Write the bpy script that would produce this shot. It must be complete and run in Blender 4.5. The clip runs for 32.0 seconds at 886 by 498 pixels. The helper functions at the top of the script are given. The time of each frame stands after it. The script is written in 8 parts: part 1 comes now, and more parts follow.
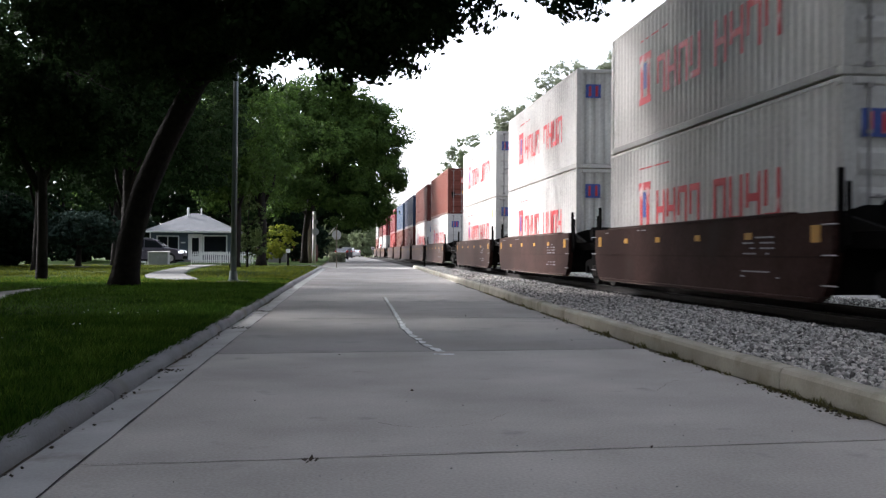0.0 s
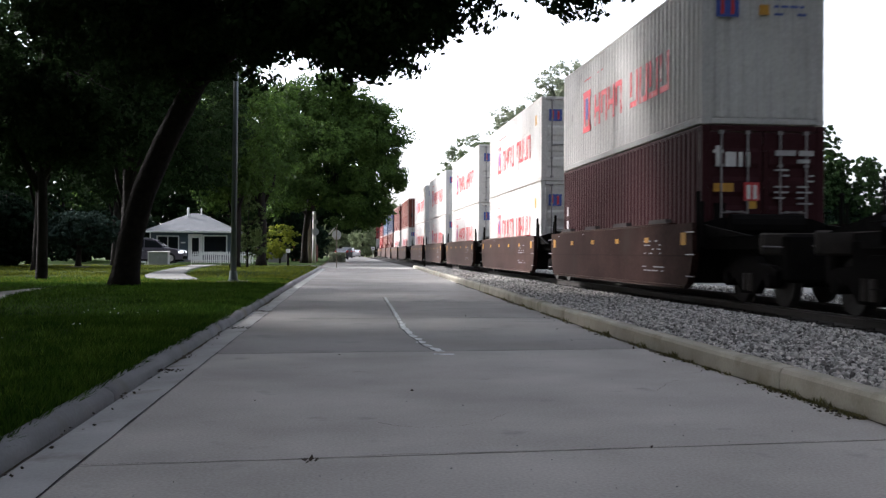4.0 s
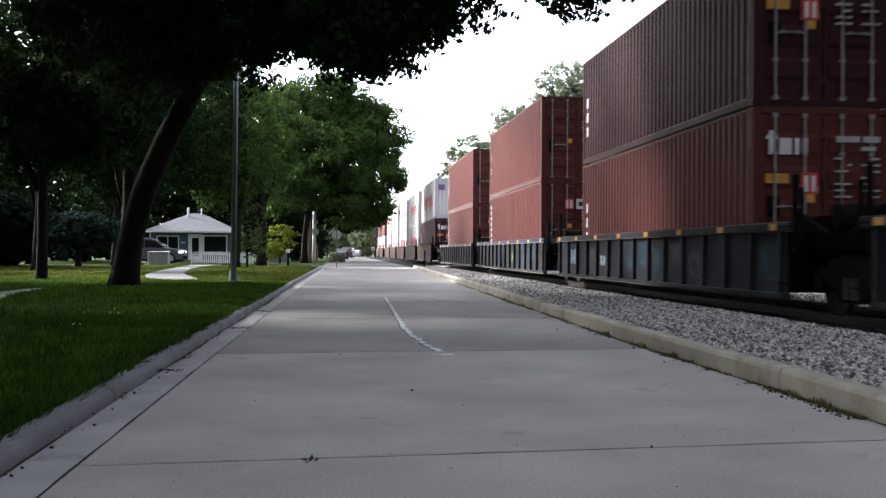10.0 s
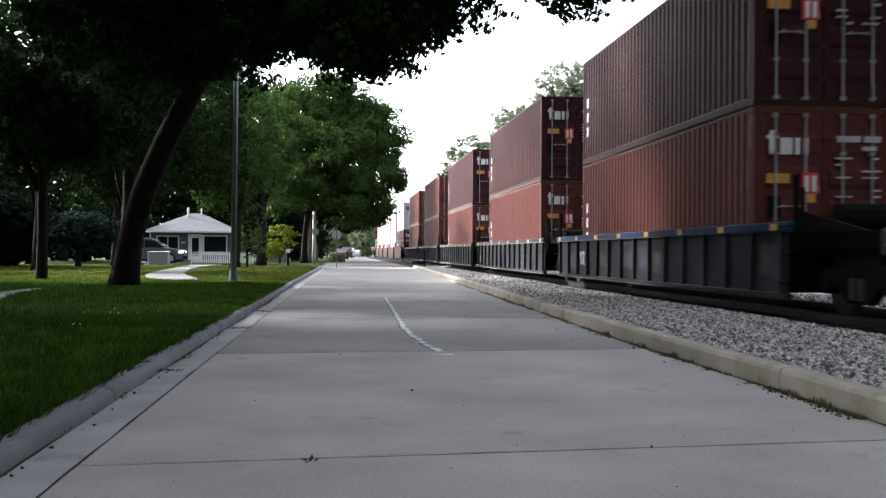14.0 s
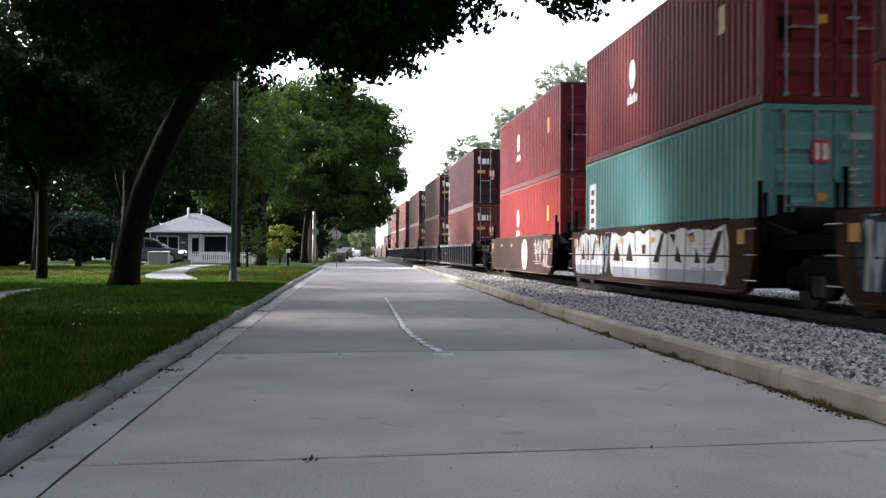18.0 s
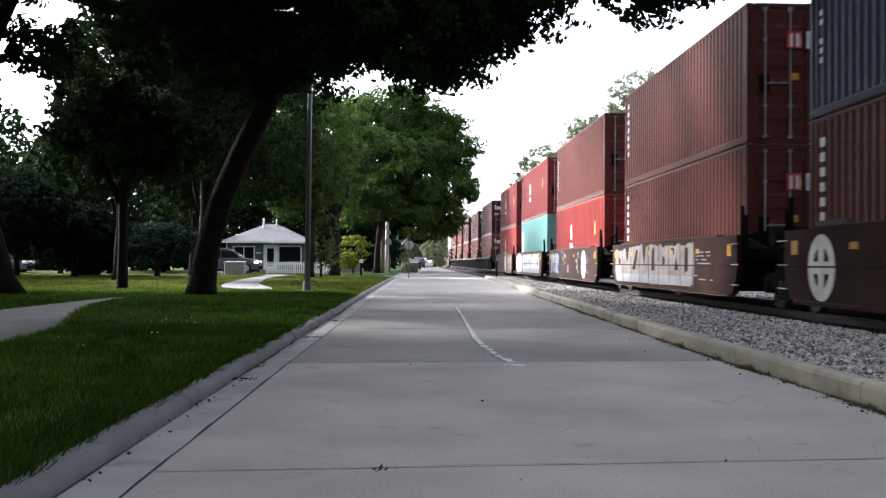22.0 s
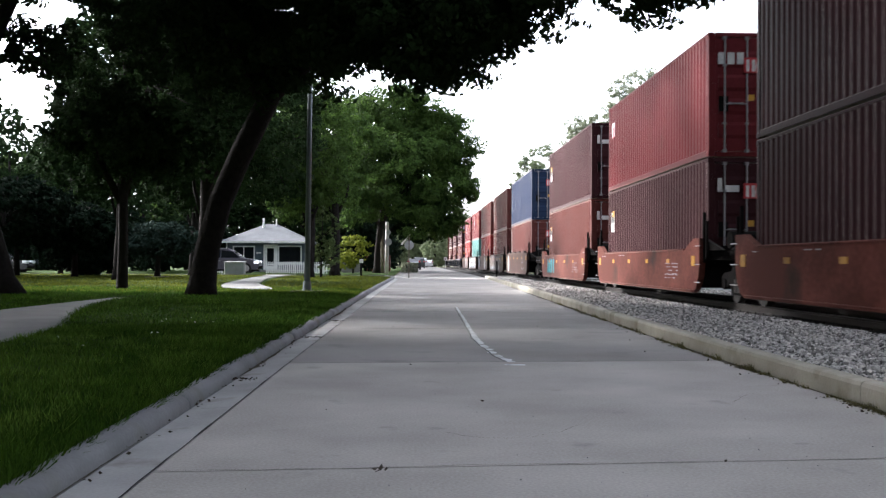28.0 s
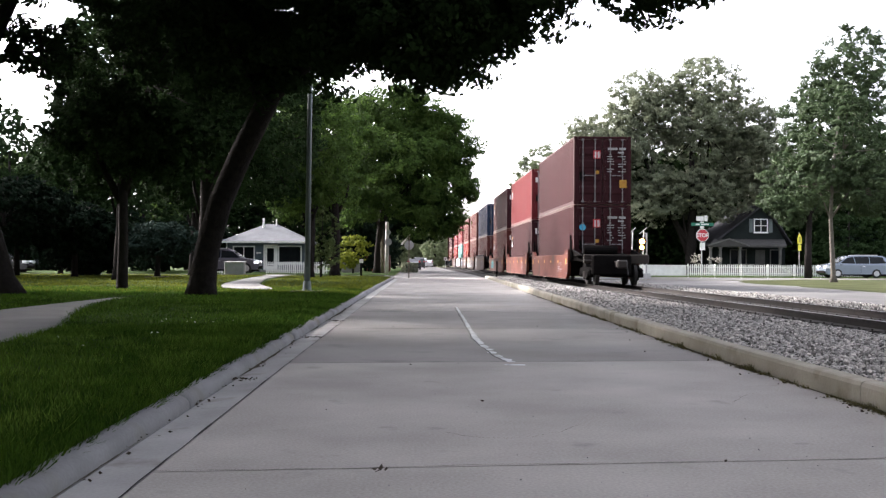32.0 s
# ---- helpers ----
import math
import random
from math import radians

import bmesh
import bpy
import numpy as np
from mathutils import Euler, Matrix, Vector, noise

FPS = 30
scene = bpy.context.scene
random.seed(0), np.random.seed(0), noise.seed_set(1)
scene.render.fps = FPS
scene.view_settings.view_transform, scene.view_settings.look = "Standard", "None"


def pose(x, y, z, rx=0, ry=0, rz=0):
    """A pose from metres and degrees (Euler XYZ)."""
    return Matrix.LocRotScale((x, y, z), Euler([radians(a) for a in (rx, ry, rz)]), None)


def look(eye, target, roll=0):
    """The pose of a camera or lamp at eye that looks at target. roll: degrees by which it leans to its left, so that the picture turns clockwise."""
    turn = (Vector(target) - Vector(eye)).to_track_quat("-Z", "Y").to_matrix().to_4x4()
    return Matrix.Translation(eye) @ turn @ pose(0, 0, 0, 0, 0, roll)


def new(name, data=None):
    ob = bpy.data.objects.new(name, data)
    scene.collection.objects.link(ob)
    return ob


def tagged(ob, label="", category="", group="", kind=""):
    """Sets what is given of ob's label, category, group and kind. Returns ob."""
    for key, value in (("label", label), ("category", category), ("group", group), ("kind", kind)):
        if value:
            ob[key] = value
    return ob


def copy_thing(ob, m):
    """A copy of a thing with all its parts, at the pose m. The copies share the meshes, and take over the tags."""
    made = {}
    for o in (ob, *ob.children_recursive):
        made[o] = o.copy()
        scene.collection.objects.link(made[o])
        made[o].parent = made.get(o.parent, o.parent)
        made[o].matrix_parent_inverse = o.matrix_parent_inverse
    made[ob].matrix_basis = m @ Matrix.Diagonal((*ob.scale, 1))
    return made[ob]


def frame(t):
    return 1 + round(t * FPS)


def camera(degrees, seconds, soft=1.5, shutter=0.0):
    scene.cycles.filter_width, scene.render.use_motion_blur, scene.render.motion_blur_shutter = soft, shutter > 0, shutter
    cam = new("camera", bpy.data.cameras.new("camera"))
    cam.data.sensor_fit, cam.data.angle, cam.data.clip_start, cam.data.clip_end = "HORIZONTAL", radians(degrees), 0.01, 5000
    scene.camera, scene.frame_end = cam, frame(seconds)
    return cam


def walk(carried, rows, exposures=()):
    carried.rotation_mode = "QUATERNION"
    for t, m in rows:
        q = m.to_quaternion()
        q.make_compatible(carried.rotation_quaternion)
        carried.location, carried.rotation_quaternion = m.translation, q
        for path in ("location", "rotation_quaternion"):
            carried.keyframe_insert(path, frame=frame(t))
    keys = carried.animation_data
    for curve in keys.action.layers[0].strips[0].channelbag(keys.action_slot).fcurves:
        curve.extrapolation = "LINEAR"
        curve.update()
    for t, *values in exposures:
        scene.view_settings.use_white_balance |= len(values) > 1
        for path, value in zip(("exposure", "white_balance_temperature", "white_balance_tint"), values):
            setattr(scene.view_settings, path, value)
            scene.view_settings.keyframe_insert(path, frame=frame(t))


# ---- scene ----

# ---------------------------------------------------------------- camera
cam = camera(46.35, 32.0, soft=1.3, shutter=0.45)
EYE = Vector((0.0, 0.0, 1.0))


def aim(yaw, pitch, roll, dx=0.0):
    a, b = radians(yaw), radians(pitch)
    eye = EYE + Vector((dx, 0, 0))
    return look(eye, eye + 10 * Vector((math.sin(a) * math.cos(b), math.cos(a) * math.cos(b), math.sin(b))), roll)


P1 = aim(5.718, 0.196, 0.342)
P2 = aim(1.710, 0.737, 0.371, 0.015)
walk(cam, [(0, P1), (10, P1), (20.1, P1), (20.2, aim(4.6, 0.25, 0.40, 0.004)), (20.3, aim(1.80, 0.85, 0.36, 0.014)),
           (20.5, aim(1.64, 0.82, 0.37, 0.015)), (20.7, aim(1.73, 0.68, 0.37, 0.015)), (20.9, P2), (26, P2), (32, P2)],
     exposures=[(0, 1.08, 6080, 12.5), (3, 1.00, 6080, 12.5), (6, 1.02, 6080, 12.5), (9, 1.24, 6080, 12.5), (12, 1.42, 6080, 12.5), (17, 1.50, 6080, 12.5), (20.1, 1.42, 6080, 12.5), (21.0, 1.52, 6080, 12.5), (31.4, 1.52, 6080, 12.5), (32, 1.54, 6400, 17)])

# ---------------------------------------------------------------- sky and sun
SUN_TO = Vector((-0.71, 0.46, 0.53)).normalized()
world = bpy.data.worlds.new("sky")
scene.world = world
world.use_nodes = True
wn, wl = world.node_tree.nodes, world.node_tree.links
sky = wn.new("ShaderNodeTexSky")
sky.sky_type, sky.sun_disc = "NISHITA", False
sky.sun_elevation = math.asin(SUN_TO.z)
sky.sun_rotation = math.atan2(SUN_TO.x, SUN_TO.y)
sky.air_density, sky.dust_density = 1.0, 4.0
haze = wn.new("ShaderNodeHueSaturation")
haze.inputs["Saturation"].default_value = 0.30
wl.new(sky.outputs[0], haze.inputs["Color"])
wl.new(haze.outputs[0], wn["Background"].inputs[0])
wn["Background"].inputs[1].default_value = 0.27

sun = new("sun", bpy.data.lights.new("sun", "SUN"))
sun.data.energy, sun.data.angle, sun.data.color = 5.0, radians(8), (1.0, 0.96, 0.90)
sun.matrix_world = look((-40, 30, 60), Vector((-40, 30, 60)) - SUN_TO)


# ---------------------------------------------------------------- materials
def mat(name, base, dark=None, rough=0.7, metal=0.0, scale=3.0, fine=60.0, bump=0.15, amount=0.5, spec=0.4, island=0.0, objcol=False, objrand=0.0,
        trans=0.0, dust=0.0, coarse=0.45, dirt=None, dirt_at=0.62, dirt_scale=1.2, distance=0.02, emit=0.0):
    """A procedural surface: broad stains and fine grain over a base colour, with relief."""
    m = bpy.data.materials.new(name)
    m.use_nodes = True
    n, l = m.node_tree.nodes, m.node_tree.links
    b = n["Principled BSDF"]
    dark = dark or tuple(c * 0.65 for c in base)
    tc = n.new("ShaderNodeTexCoord")
    broad, grain = n.new("ShaderNodeTexNoise"), n.new("ShaderNodeTexNoise")
    for t, s, d in ((broad, scale, 5), (grain, fine, 3)):
        t.inputs["Scale"].default_value, t.inputs["Detail"].default_value = s, d
        l.new(tc.outputs["Object"], t.inputs["Vector"])
    add = n.new("ShaderNodeMath")
    add.operation = "MULTIPLY_ADD"
    l.new(grain.outputs[0], add.inputs[0])
    add.inputs[1].default_value = coarse
    l.new(broad.outputs[0], add.inputs[2])
    ramp = n.new("ShaderNodeMapRange")
    ramp.inputs[1].default_value, ramp.inputs[2].default_value = 0.225 + coarse / 2, 0.775 + coarse / 2
    ramp.inputs[3].default_value, ramp.inputs[4].default_value = 0.0, amount * 2
    l.new(add.outputs[0], ramp.inputs[0])
    mix = n.new("ShaderNodeMix")
    mix.data_type = "RGBA"
    l.new(ramp.outputs[0], mix.inputs[0])
    mix.inputs[6].default_value, mix.inputs[7].default_value = (*base, 1), (*dark, 1)
    out = mix.outputs[2]
    if objcol:
        info = n.new("ShaderNodeObjectInfo")
        l.new(info.outputs["Color"], mix.inputs[6])
        dk = n.new("ShaderNodeMix")
        dk.data_type, dk.blend_type = "RGBA", "MULTIPLY"
        dk.inputs[0].default_value = 1.0
        l.new(info.outputs["Color"], dk.inputs[6])
        dk.inputs[7].default_value = (*dark, 1)
        l.new(dk.outputs[2], mix.inputs[7])
    if island or objrand:
        hs = n.new("ShaderNodeHueSaturation")
        rnd = n.new("ShaderNodeMapRange")
        k = island or objrand
        rnd.inputs[3].default_value, rnd.inputs[4].default_value = 1 - k, 1 + k
        if island:
            l.new(n.new("ShaderNodeNewGeometry").outputs["Random Per Island"], rnd.inputs[0])
        else:
            l.new(n.new("ShaderNodeObjectInfo").outputs["Random"], rnd.inputs[0])
        l.new(rnd.outputs[0], hs.inputs["Value"])
        l.new(out, hs.inputs["Color"])
        out = hs.outputs[0]
    if dirt:
        dn = n.new("ShaderNodeTexNoise")
        dn.inputs["Scale"].default_value, dn.inputs["Detail"].default_value = dirt_scale, 8
        l.new(tc.outputs["Object"], dn.inputs["Vector"])
        dr = n.new("ShaderNodeMapRange")
        dr.inputs[1].default_value, dr.inputs[2].default_value = dirt_at - 0.08, dirt_at + 0.08
        l.new(dn.outputs[0], dr.inputs[0])
        dm = n.new("ShaderNodeMix")
        dm.data_type = "RGBA"
        l.new(dr.outputs[0], dm.inputs[0])
        l.new(out, dm.inputs[6])
        dm.inputs[7].default_value = (*dirt, 1)
        out = dm.outputs[2]
    l.new(out, b.inputs["Base Color"])
    b.inputs["Roughness"].default_value, b.inputs["Metallic"].default_value = rough, metal
    b.inputs["Specular IOR Level"].default_value = spec
    if dust:
        b.inputs["Sheen Weight"].default_value, b.inputs["Sheen Roughness"].default_value = dust, 0.23
        b.inputs["Sheen Tint"].default_value = (1.0, 0.86, 0.76, 1)
    if bump:
        bp = n.new("ShaderNodeBump")
        bp.inputs["Strength"].default_value, bp.inputs["Distance"].default_value = bump, distance
        l.new(add.outputs[0], bp.inputs["Height"])
        l.new(bp.outputs[0], b.inputs["Normal"])
    if trans:
        tr = n.new("ShaderNodeBsdfTranslucent")
        l.new(out, tr.inputs[0])
        ms = n.new("ShaderNodeMixShader")
        ms.inputs[0].default_value = trans
        l.new(b.outputs[0], ms.inputs[1])
        l.new(tr.outputs[0], ms.inputs[2])
        l.new(ms.outputs[0], n["Material Output"].inputs[0])
    if emit:
        b.inputs["Emission Color"].default_value, b.inputs["Emission Strength"].default_value = (*base, 1), emit
    return m


M_GROUND = mat("dry_ground", (0.16, 0.15, 0.10), (0.07, 0.09, 0.04), rough=1, scale=0.3, fine=9, bump=0.3, spec=0.1)
M_LAWN = mat("lawn_soil", (0.036, 0.062, 0.012), (0.016, 0.03, 0.007), rough=1, scale=0.9, fine=40, bump=0.6, spec=0.05)
M_BLADE = mat("grass_blade", (0.060, 0.116, 0.014), (0.012, 0.036, 0.005), rough=0.85, scale=1.1, fine=7, bump=0, island=0.5, trans=0.4, spec=0.03)
M_BLADEP = mat("grass_blade_pale", (0.125, 0.190, 0.030), (0.045, 0.090, 0.012), rough=0.85, scale=1.6, fine=9, bump=0, island=0.45, trans=0.4, spec=0.03)
# yellower blades: the sunlight on the far lawn is put into their colour
M_BLADESUN = mat("grass_blade_sunlit", (0.150, 0.165, 0.022), (0.050, 0.070, 0.008), rough=0.85, scale=0.5, fine=6, bump=0, island=0.4, trans=0.4, spec=0.03)
M_CONCRETE = mat("road_concrete", (0.47, 0.442, 0.408), (0.31, 0.29, 0.267), rough=0.8, scale=0.8, objrand=0.05, fine=60, bump=0.2, amount=0.55, coarse=0.8, spec=0.1, dirt=(0.22, 0.215, 0.205), dirt_at=0.72, dirt_scale=2.5, distance=0.006)
M_CONCRETED = mat("road_concrete_dark", (0.345, 0.325, 0.305), (0.215, 0.203, 0.19), rough=0.8, scale=0.5, fine=60, bump=0.2, amount=0.55, coarse=0.8, spec=0.1, dirt=(0.20, 0.195, 0.185), dirt_at=0.66, dirt_scale=1.5, distance=0.006)
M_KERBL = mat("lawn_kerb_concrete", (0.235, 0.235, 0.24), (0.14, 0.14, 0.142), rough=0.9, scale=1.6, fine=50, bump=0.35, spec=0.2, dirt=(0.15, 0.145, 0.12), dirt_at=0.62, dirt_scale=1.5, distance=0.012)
M_GUTTER = mat("gutter_concrete", (0.45, 0.44, 0.43), (0.28, 0.275, 0.265), rough=0.85, scale=1.2, fine=60, bump=0.2, spec=0.2, dirt=(0.19, 0.17, 0.14), dirt_at=0.66, dirt_scale=2.2, distance=0.008)
M_KERB = mat("kerb_concrete", (0.42, 0.39, 0.325), (0.26, 0.24, 0.19), rough=0.9, scale=1.6, fine=50, bump=0.35, spec=0.2, dirt=(0.18, 0.16, 0.11), dirt_at=0.65, dirt_scale=1.8, distance=0.01)
M_JOINT = mat("tar_joint", (0.020, 0.018, 0.017), rough=0.9, bump=0.1)
M_WALKWAY = mat("walkway_concrete", (0.215, 0.212, 0.205), (0.15, 0.147, 0.14), rough=0.85, scale=1.2, fine=40, bump=0.15, spec=0.2)
M_LINE = mat("road_paint", (0.70, 0.71, 0.72), (0.52, 0.53, 0.54), rough=0.7, scale=5, fine=30, bump=0.2, dirt=(0.24, 0.235, 0.23), dirt_at=0.58, dirt_scale=7)
M_STREET = mat("side_street", (0.175, 0.172, 0.165), (0.115, 0.113, 0.11), rough=0.9, scale=0.5, fine=30, bump=0.2, spec=0.06)
M_STONE = mat("ballast_stone", (0.56, 0.53, 0.49), (0.20, 0.192, 0.182), rough=0.9, scale=18, fine=90, bump=0.3, island=0.8, spec=0.2)
M_STONE1 = mat("ballast_stone_single", (0.56, 0.53, 0.49), (0.20, 0.192, 0.182), rough=0.9, scale=18, fine=90, bump=0.3, objrand=0.62, spec=0.2)
# near-black: shade between the stones and beside the train is put into the colour
M_BEDSHADE = mat("ballast_bed", (0.030, 0.028, 0.027), (0.012, 0.011, 0.011), rough=1, scale=9, fine=50, bump=1.0, spec=0.1, distance=0.04)
M_RAIL = mat("rail_steel", (0.032, 0.026, 0.023), (0.018, 0.015, 0.014), rough=0.6, metal=0.3, scale=4, fine=40)
M_RAILTOP = mat("rail_polished", (0.42, 0.41, 0.40), (0.3, 0.29, 0.28), rough=0.3, metal=1.0, scale=4, fine=40, bump=0.05)
M_TIE = mat("tie_timber", (0.050, 0.041, 0.034), (0.022, 0.019, 0.017), rough=0.95, scale=3, fine=40, bump=0.5, objrand=0.25)
M_PAINT = mat("container_paint", (0.5, 0.5, 0.5), (0.62, 0.60, 0.60), rough=0.5, scale=0.35, fine=14, bump=0.03, amount=0.6, spec=0.03, dust=0.78, objcol=True, dirt=(0.085, 0.052, 0.038), dirt_at=0.75, dirt_scale=1.1)
M_CAR = mat("well_paint", (0.3, 0.1, 0.07), (0.45, 0.42, 0.42), rough=0.7, scale=0.6, fine=12, bump=0.08, amount=0.8, spec=0.02, dust=0.35, objcol=True, dirt=(0.030, 0.020, 0.017), dirt_at=0.64, dirt_scale=0.8)
M_UNDER = mat("underframe_black", (0.011, 0.010, 0.0095), (0.006, 0.0055, 0.0055), rough=0.95, scale=4, fine=30, bump=0.3, spec=0.02)
M_WHEEL = mat("wheel_steel", (0.022, 0.019, 0.018), (0.012, 0.011, 0.010), rough=0.8, metal=0.0, scale=6, fine=30, bump=0.1)
M_ROD = mat("galvanised_rod", (0.27, 0.25, 0.25), (0.15, 0.14, 0.14), rough=0.45, metal=0.2, scale=6, fine=40, bump=0.05)
M_MARKW = mat("white_marking", (0.72, 0.72, 0.70), (0.45, 0.43, 0.42), rough=0.6, scale=3, fine=30, bump=0.0)
M_PRINT = mat("dull_print", (0.44, 0.43, 0.42), (0.26, 0.25, 0.25), rough=0.7, scale=3, fine=30, bump=0.0)
M_MARKR = mat("red_marking", (0.55, 0.035, 0.04), (0.38, 0.03, 0.035), rough=0.55, scale=2, fine=30, bump=0.0, dirt=(0.6, 0.5, 0.48), dirt_at=0.66, dirt_scale=3)
M_MARKB = mat("blue_marking", (0.05, 0.09, 0.34), rough=0.55, bump=0.0)
M_MARKY = mat("yellow_marking", (0.58, 0.30, 0.03), (0.34, 0.17, 0.03), rough=0.5, scale=6, fine=30, bump=0.0)
M_MARKG = mat("green_marking", (0.26, 0.34, 0.10), rough=0.6, bump=0.0)
M_MARKC = mat("cyan_marking", (0.06, 0.42, 0.62), (0.04, 0.28, 0.45), rough=0.6, bump=0.0)
M_MARKT = mat("turquoise_spray", (0.10, 0.40, 0.44), (0.05, 0.24, 0.28), rough=0.7, scale=3, bump=0.0)
M_MARKK = mat("black_marking", (0.02, 0.02, 0.022), rough=0.6, bump=0.0)
M_SPRAY = mat("white_spray", (0.38, 0.345, 0.32), (0.20, 0.17, 0.155), rough=0.65, scale=2.2, fine=20, bump=0.0, amount=0.6, dirt=(0.14, 0.09, 0.075), dirt_at=0.66, dirt_scale=2.5)
M_SPRAYW = mat("bright_white_spray", (0.74, 0.74, 0.71), (0.52, 0.52, 0.50), rough=0.6, scale=2.2, fine=20, bump=0.0, amount=0.5, dirt=(0.3, 0.29, 0.28), dirt_at=0.68, dirt_scale=2.5)
M_SPRAYB = mat("blue_grey_spray", (0.30, 0.36, 0.42), (0.16, 0.20, 0.25), rough=0.6, scale=3, fine=20, bump=0.0)
M_SPRAYS = mat("silver_spray", (0.36, 0.37, 0.40), (0.2, 0.2, 0.22), rough=0.5, scale=2, bump=0.0)
M_PANELG = mat("faded_grey_spray", (0.085, 0.088, 0.09), (0.035, 0.038, 0.04), rough=0.8, scale=2.5, fine=20, bump=0.0, amount=0.8, spec=0.05)
M_PANELB = mat("faded_blue_spray", (0.045, 0.075, 0.10), (0.025, 0.035, 0.045), rough=0.8, scale=2.5, fine=20, bump=0.0, amount=0.8, spec=0.05)
M_PANELV = mat("faded_violet_spray", (0.085, 0.07, 0.10), (0.035, 0.035, 0.04), rough=0.8, scale=2.5, fine=20, bump=0.0, amount=0.8, spec=0.05)
M_BARK = mat("bark", (0.021, 0.018, 0.016), (0.009, 0.008, 0.0075), rough=1, scale=7, fine=35, bump=1.0, spec=0.1, distance=0.04)
M_BARKL = mat("pale_bark", (0.14, 0.128, 0.11), (0.065, 0.06, 0.05), rough=1, scale=7, fine=35, bump=0.7, spec=0.1, distance=0.03)
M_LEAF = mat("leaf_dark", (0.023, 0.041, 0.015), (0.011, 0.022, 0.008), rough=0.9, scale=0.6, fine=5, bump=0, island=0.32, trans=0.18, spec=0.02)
M_LEAFM = mat("leaf_green", (0.066, 0.112, 0.022), (0.020, 0.042, 0.010), rough=0.7, scale=0.35, fine=4, bump=0, island=0.32, trans=0.46, spec=0.08)
M_LEAFG = mat("leaf_greygreen", (0.205, 0.225, 0.150), (0.130, 0.152, 0.102), rough=0.6, scale=0.3, fine=4, bump=0, island=0.28, trans=0.42, spec=0.1)
M_BLOOM = mat("pale_blossom", (0.50, 0.46, 0.43), (0.16, 0.17, 0.12), rough=0.8, scale=4, fine=9, bump=0, island=0.6, trans=0.2, spec=0.03)
M_VERGE = mat("verge_grass", (0.060, 0.066, 0.030), (0.028, 0.034, 0.014), rough=1, scale=0.6, fine=12, bump=0.6, spec=0.04)
M_SCREEN = mat("windscreen_glass", (0.05, 0.055, 0.06), rough=0.08, bump=0, spec=0.8)
M_LEAFS = mat("leaf_silver_green", (0.062, 0.090, 0.042), (0.030, 0.050, 0.023), rough=0.6, scale=0.3, fine=4, bump=0, island=0.28, trans=0.32, spec=0.1)
M_LEAFY = mat("leaf_yellow", (0.24, 0.26, 0.03), (0.12, 0.16, 0.02), rough=0.6, scale=0.8, fine=4, bump=0, island=0.4, trans=0.35, spec=0.08)
M_LEAFY2 = mat("leaf_young", (0.11, 0.145, 0.055), (0.06, 0.09, 0.03), rough=0.7, scale=0.8, fine=4, bump=0, island=0.3, trans=0.4, spec=0.05)
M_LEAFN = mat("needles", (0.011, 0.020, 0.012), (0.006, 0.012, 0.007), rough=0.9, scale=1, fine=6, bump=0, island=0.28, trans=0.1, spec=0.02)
M_SPRUCE = mat("blue_needles", (0.036, 0.058, 0.046), (0.014, 0.024, 0.020), rough=0.9, scale=1, fine=6, bump=0, island=0.3, trans=0.12, spec=0.02)
# distance haze is put into this paler leaf colour
M_LEAFHAZE = mat("leaf_hazed", (0.15, 0.175, 0.095), (0.095, 0.125, 0.068), rough=0.7, scale=0.15, fine=2, bump=0, island=0.28, trans=0.35, spec=0.08)
M_POLE = mat("pole_steel", (0.12, 0.145, 0.145), (0.07, 0.085, 0.085), rough=0.45, metal=0.4, scale=2, fine=30, bump=0.05)
M_WHITE = mat("white_paint", (0.78, 0.78, 0.76), (0.6, 0.6, 0.58), rough=0.6, scale=3, fine=30, bump=0.05)
M_SIDING = mat("bluegrey_siding", (0.075, 0.10, 0.125), (0.05, 0.07, 0.09), rough=0.75, scale=1.5, fine=20, bump=0.1)
M_SIDINGD = mat("dark_siding", (0.020, 0.025, 0.024), (0.012, 0.016, 0.015), spec=0.05, rough=0.9, scale=1.5, fine=20, bump=0.15)
M_ROOF = mat("pale_shingle", (0.115, 0.121, 0.132), (0.08, 0.085, 0.094), rough=0.9, scale=1.5, fine=14, bump=0.4)
M_ROOFD = mat("dark_shingle", (0.060, 0.060, 0.063), (0.032, 0.032, 0.036), spec=0.05, rough=0.9, scale=1.5, fine=14, bump=0.4)
M_ROOFP = mat("porch_shingle", (0.075, 0.073, 0.070), (0.045, 0.044, 0.042), spec=0.05, rough=0.9, scale=1.5, fine=14, bump=0.4)
M_GLASS = mat("window_glass", (0.010, 0.012, 0.014), rough=0.06, bump=0, spec=0.12)
M_BRICK = mat("red_brick", (0.22, 0.075, 0.05), (0.13, 0.05, 0.035), rough=0.9, scale=2, fine=20, bump=0.3)
M_TYRE = mat("tyre_rubber", (0.018, 0.018, 0.018), rough=0.9, scale=6, fine=40)
M_RIM = mat("wheel_rim", (0.42, 0.42, 0.43), rough=0.35, metal=0.8, bump=0)
M_CARGREY = mat("grey_car_paint", (0.085, 0.080, 0.098), (0.07, 0.066, 0.082), rough=0.28, metal=0.1, scale=1, bump=0, spec=0.4)
M_CARBLUE = mat("pale_blue_car_paint", (0.18, 0.215, 0.26), (0.15, 0.18, 0.22), rough=0.25, metal=0.4, scale=1, bump=0, spec=0.6)
M_CARWHITE = mat("white_car_paint", (0.55, 0.55, 0.55), rough=0.25, bump=0, spec=0.6)
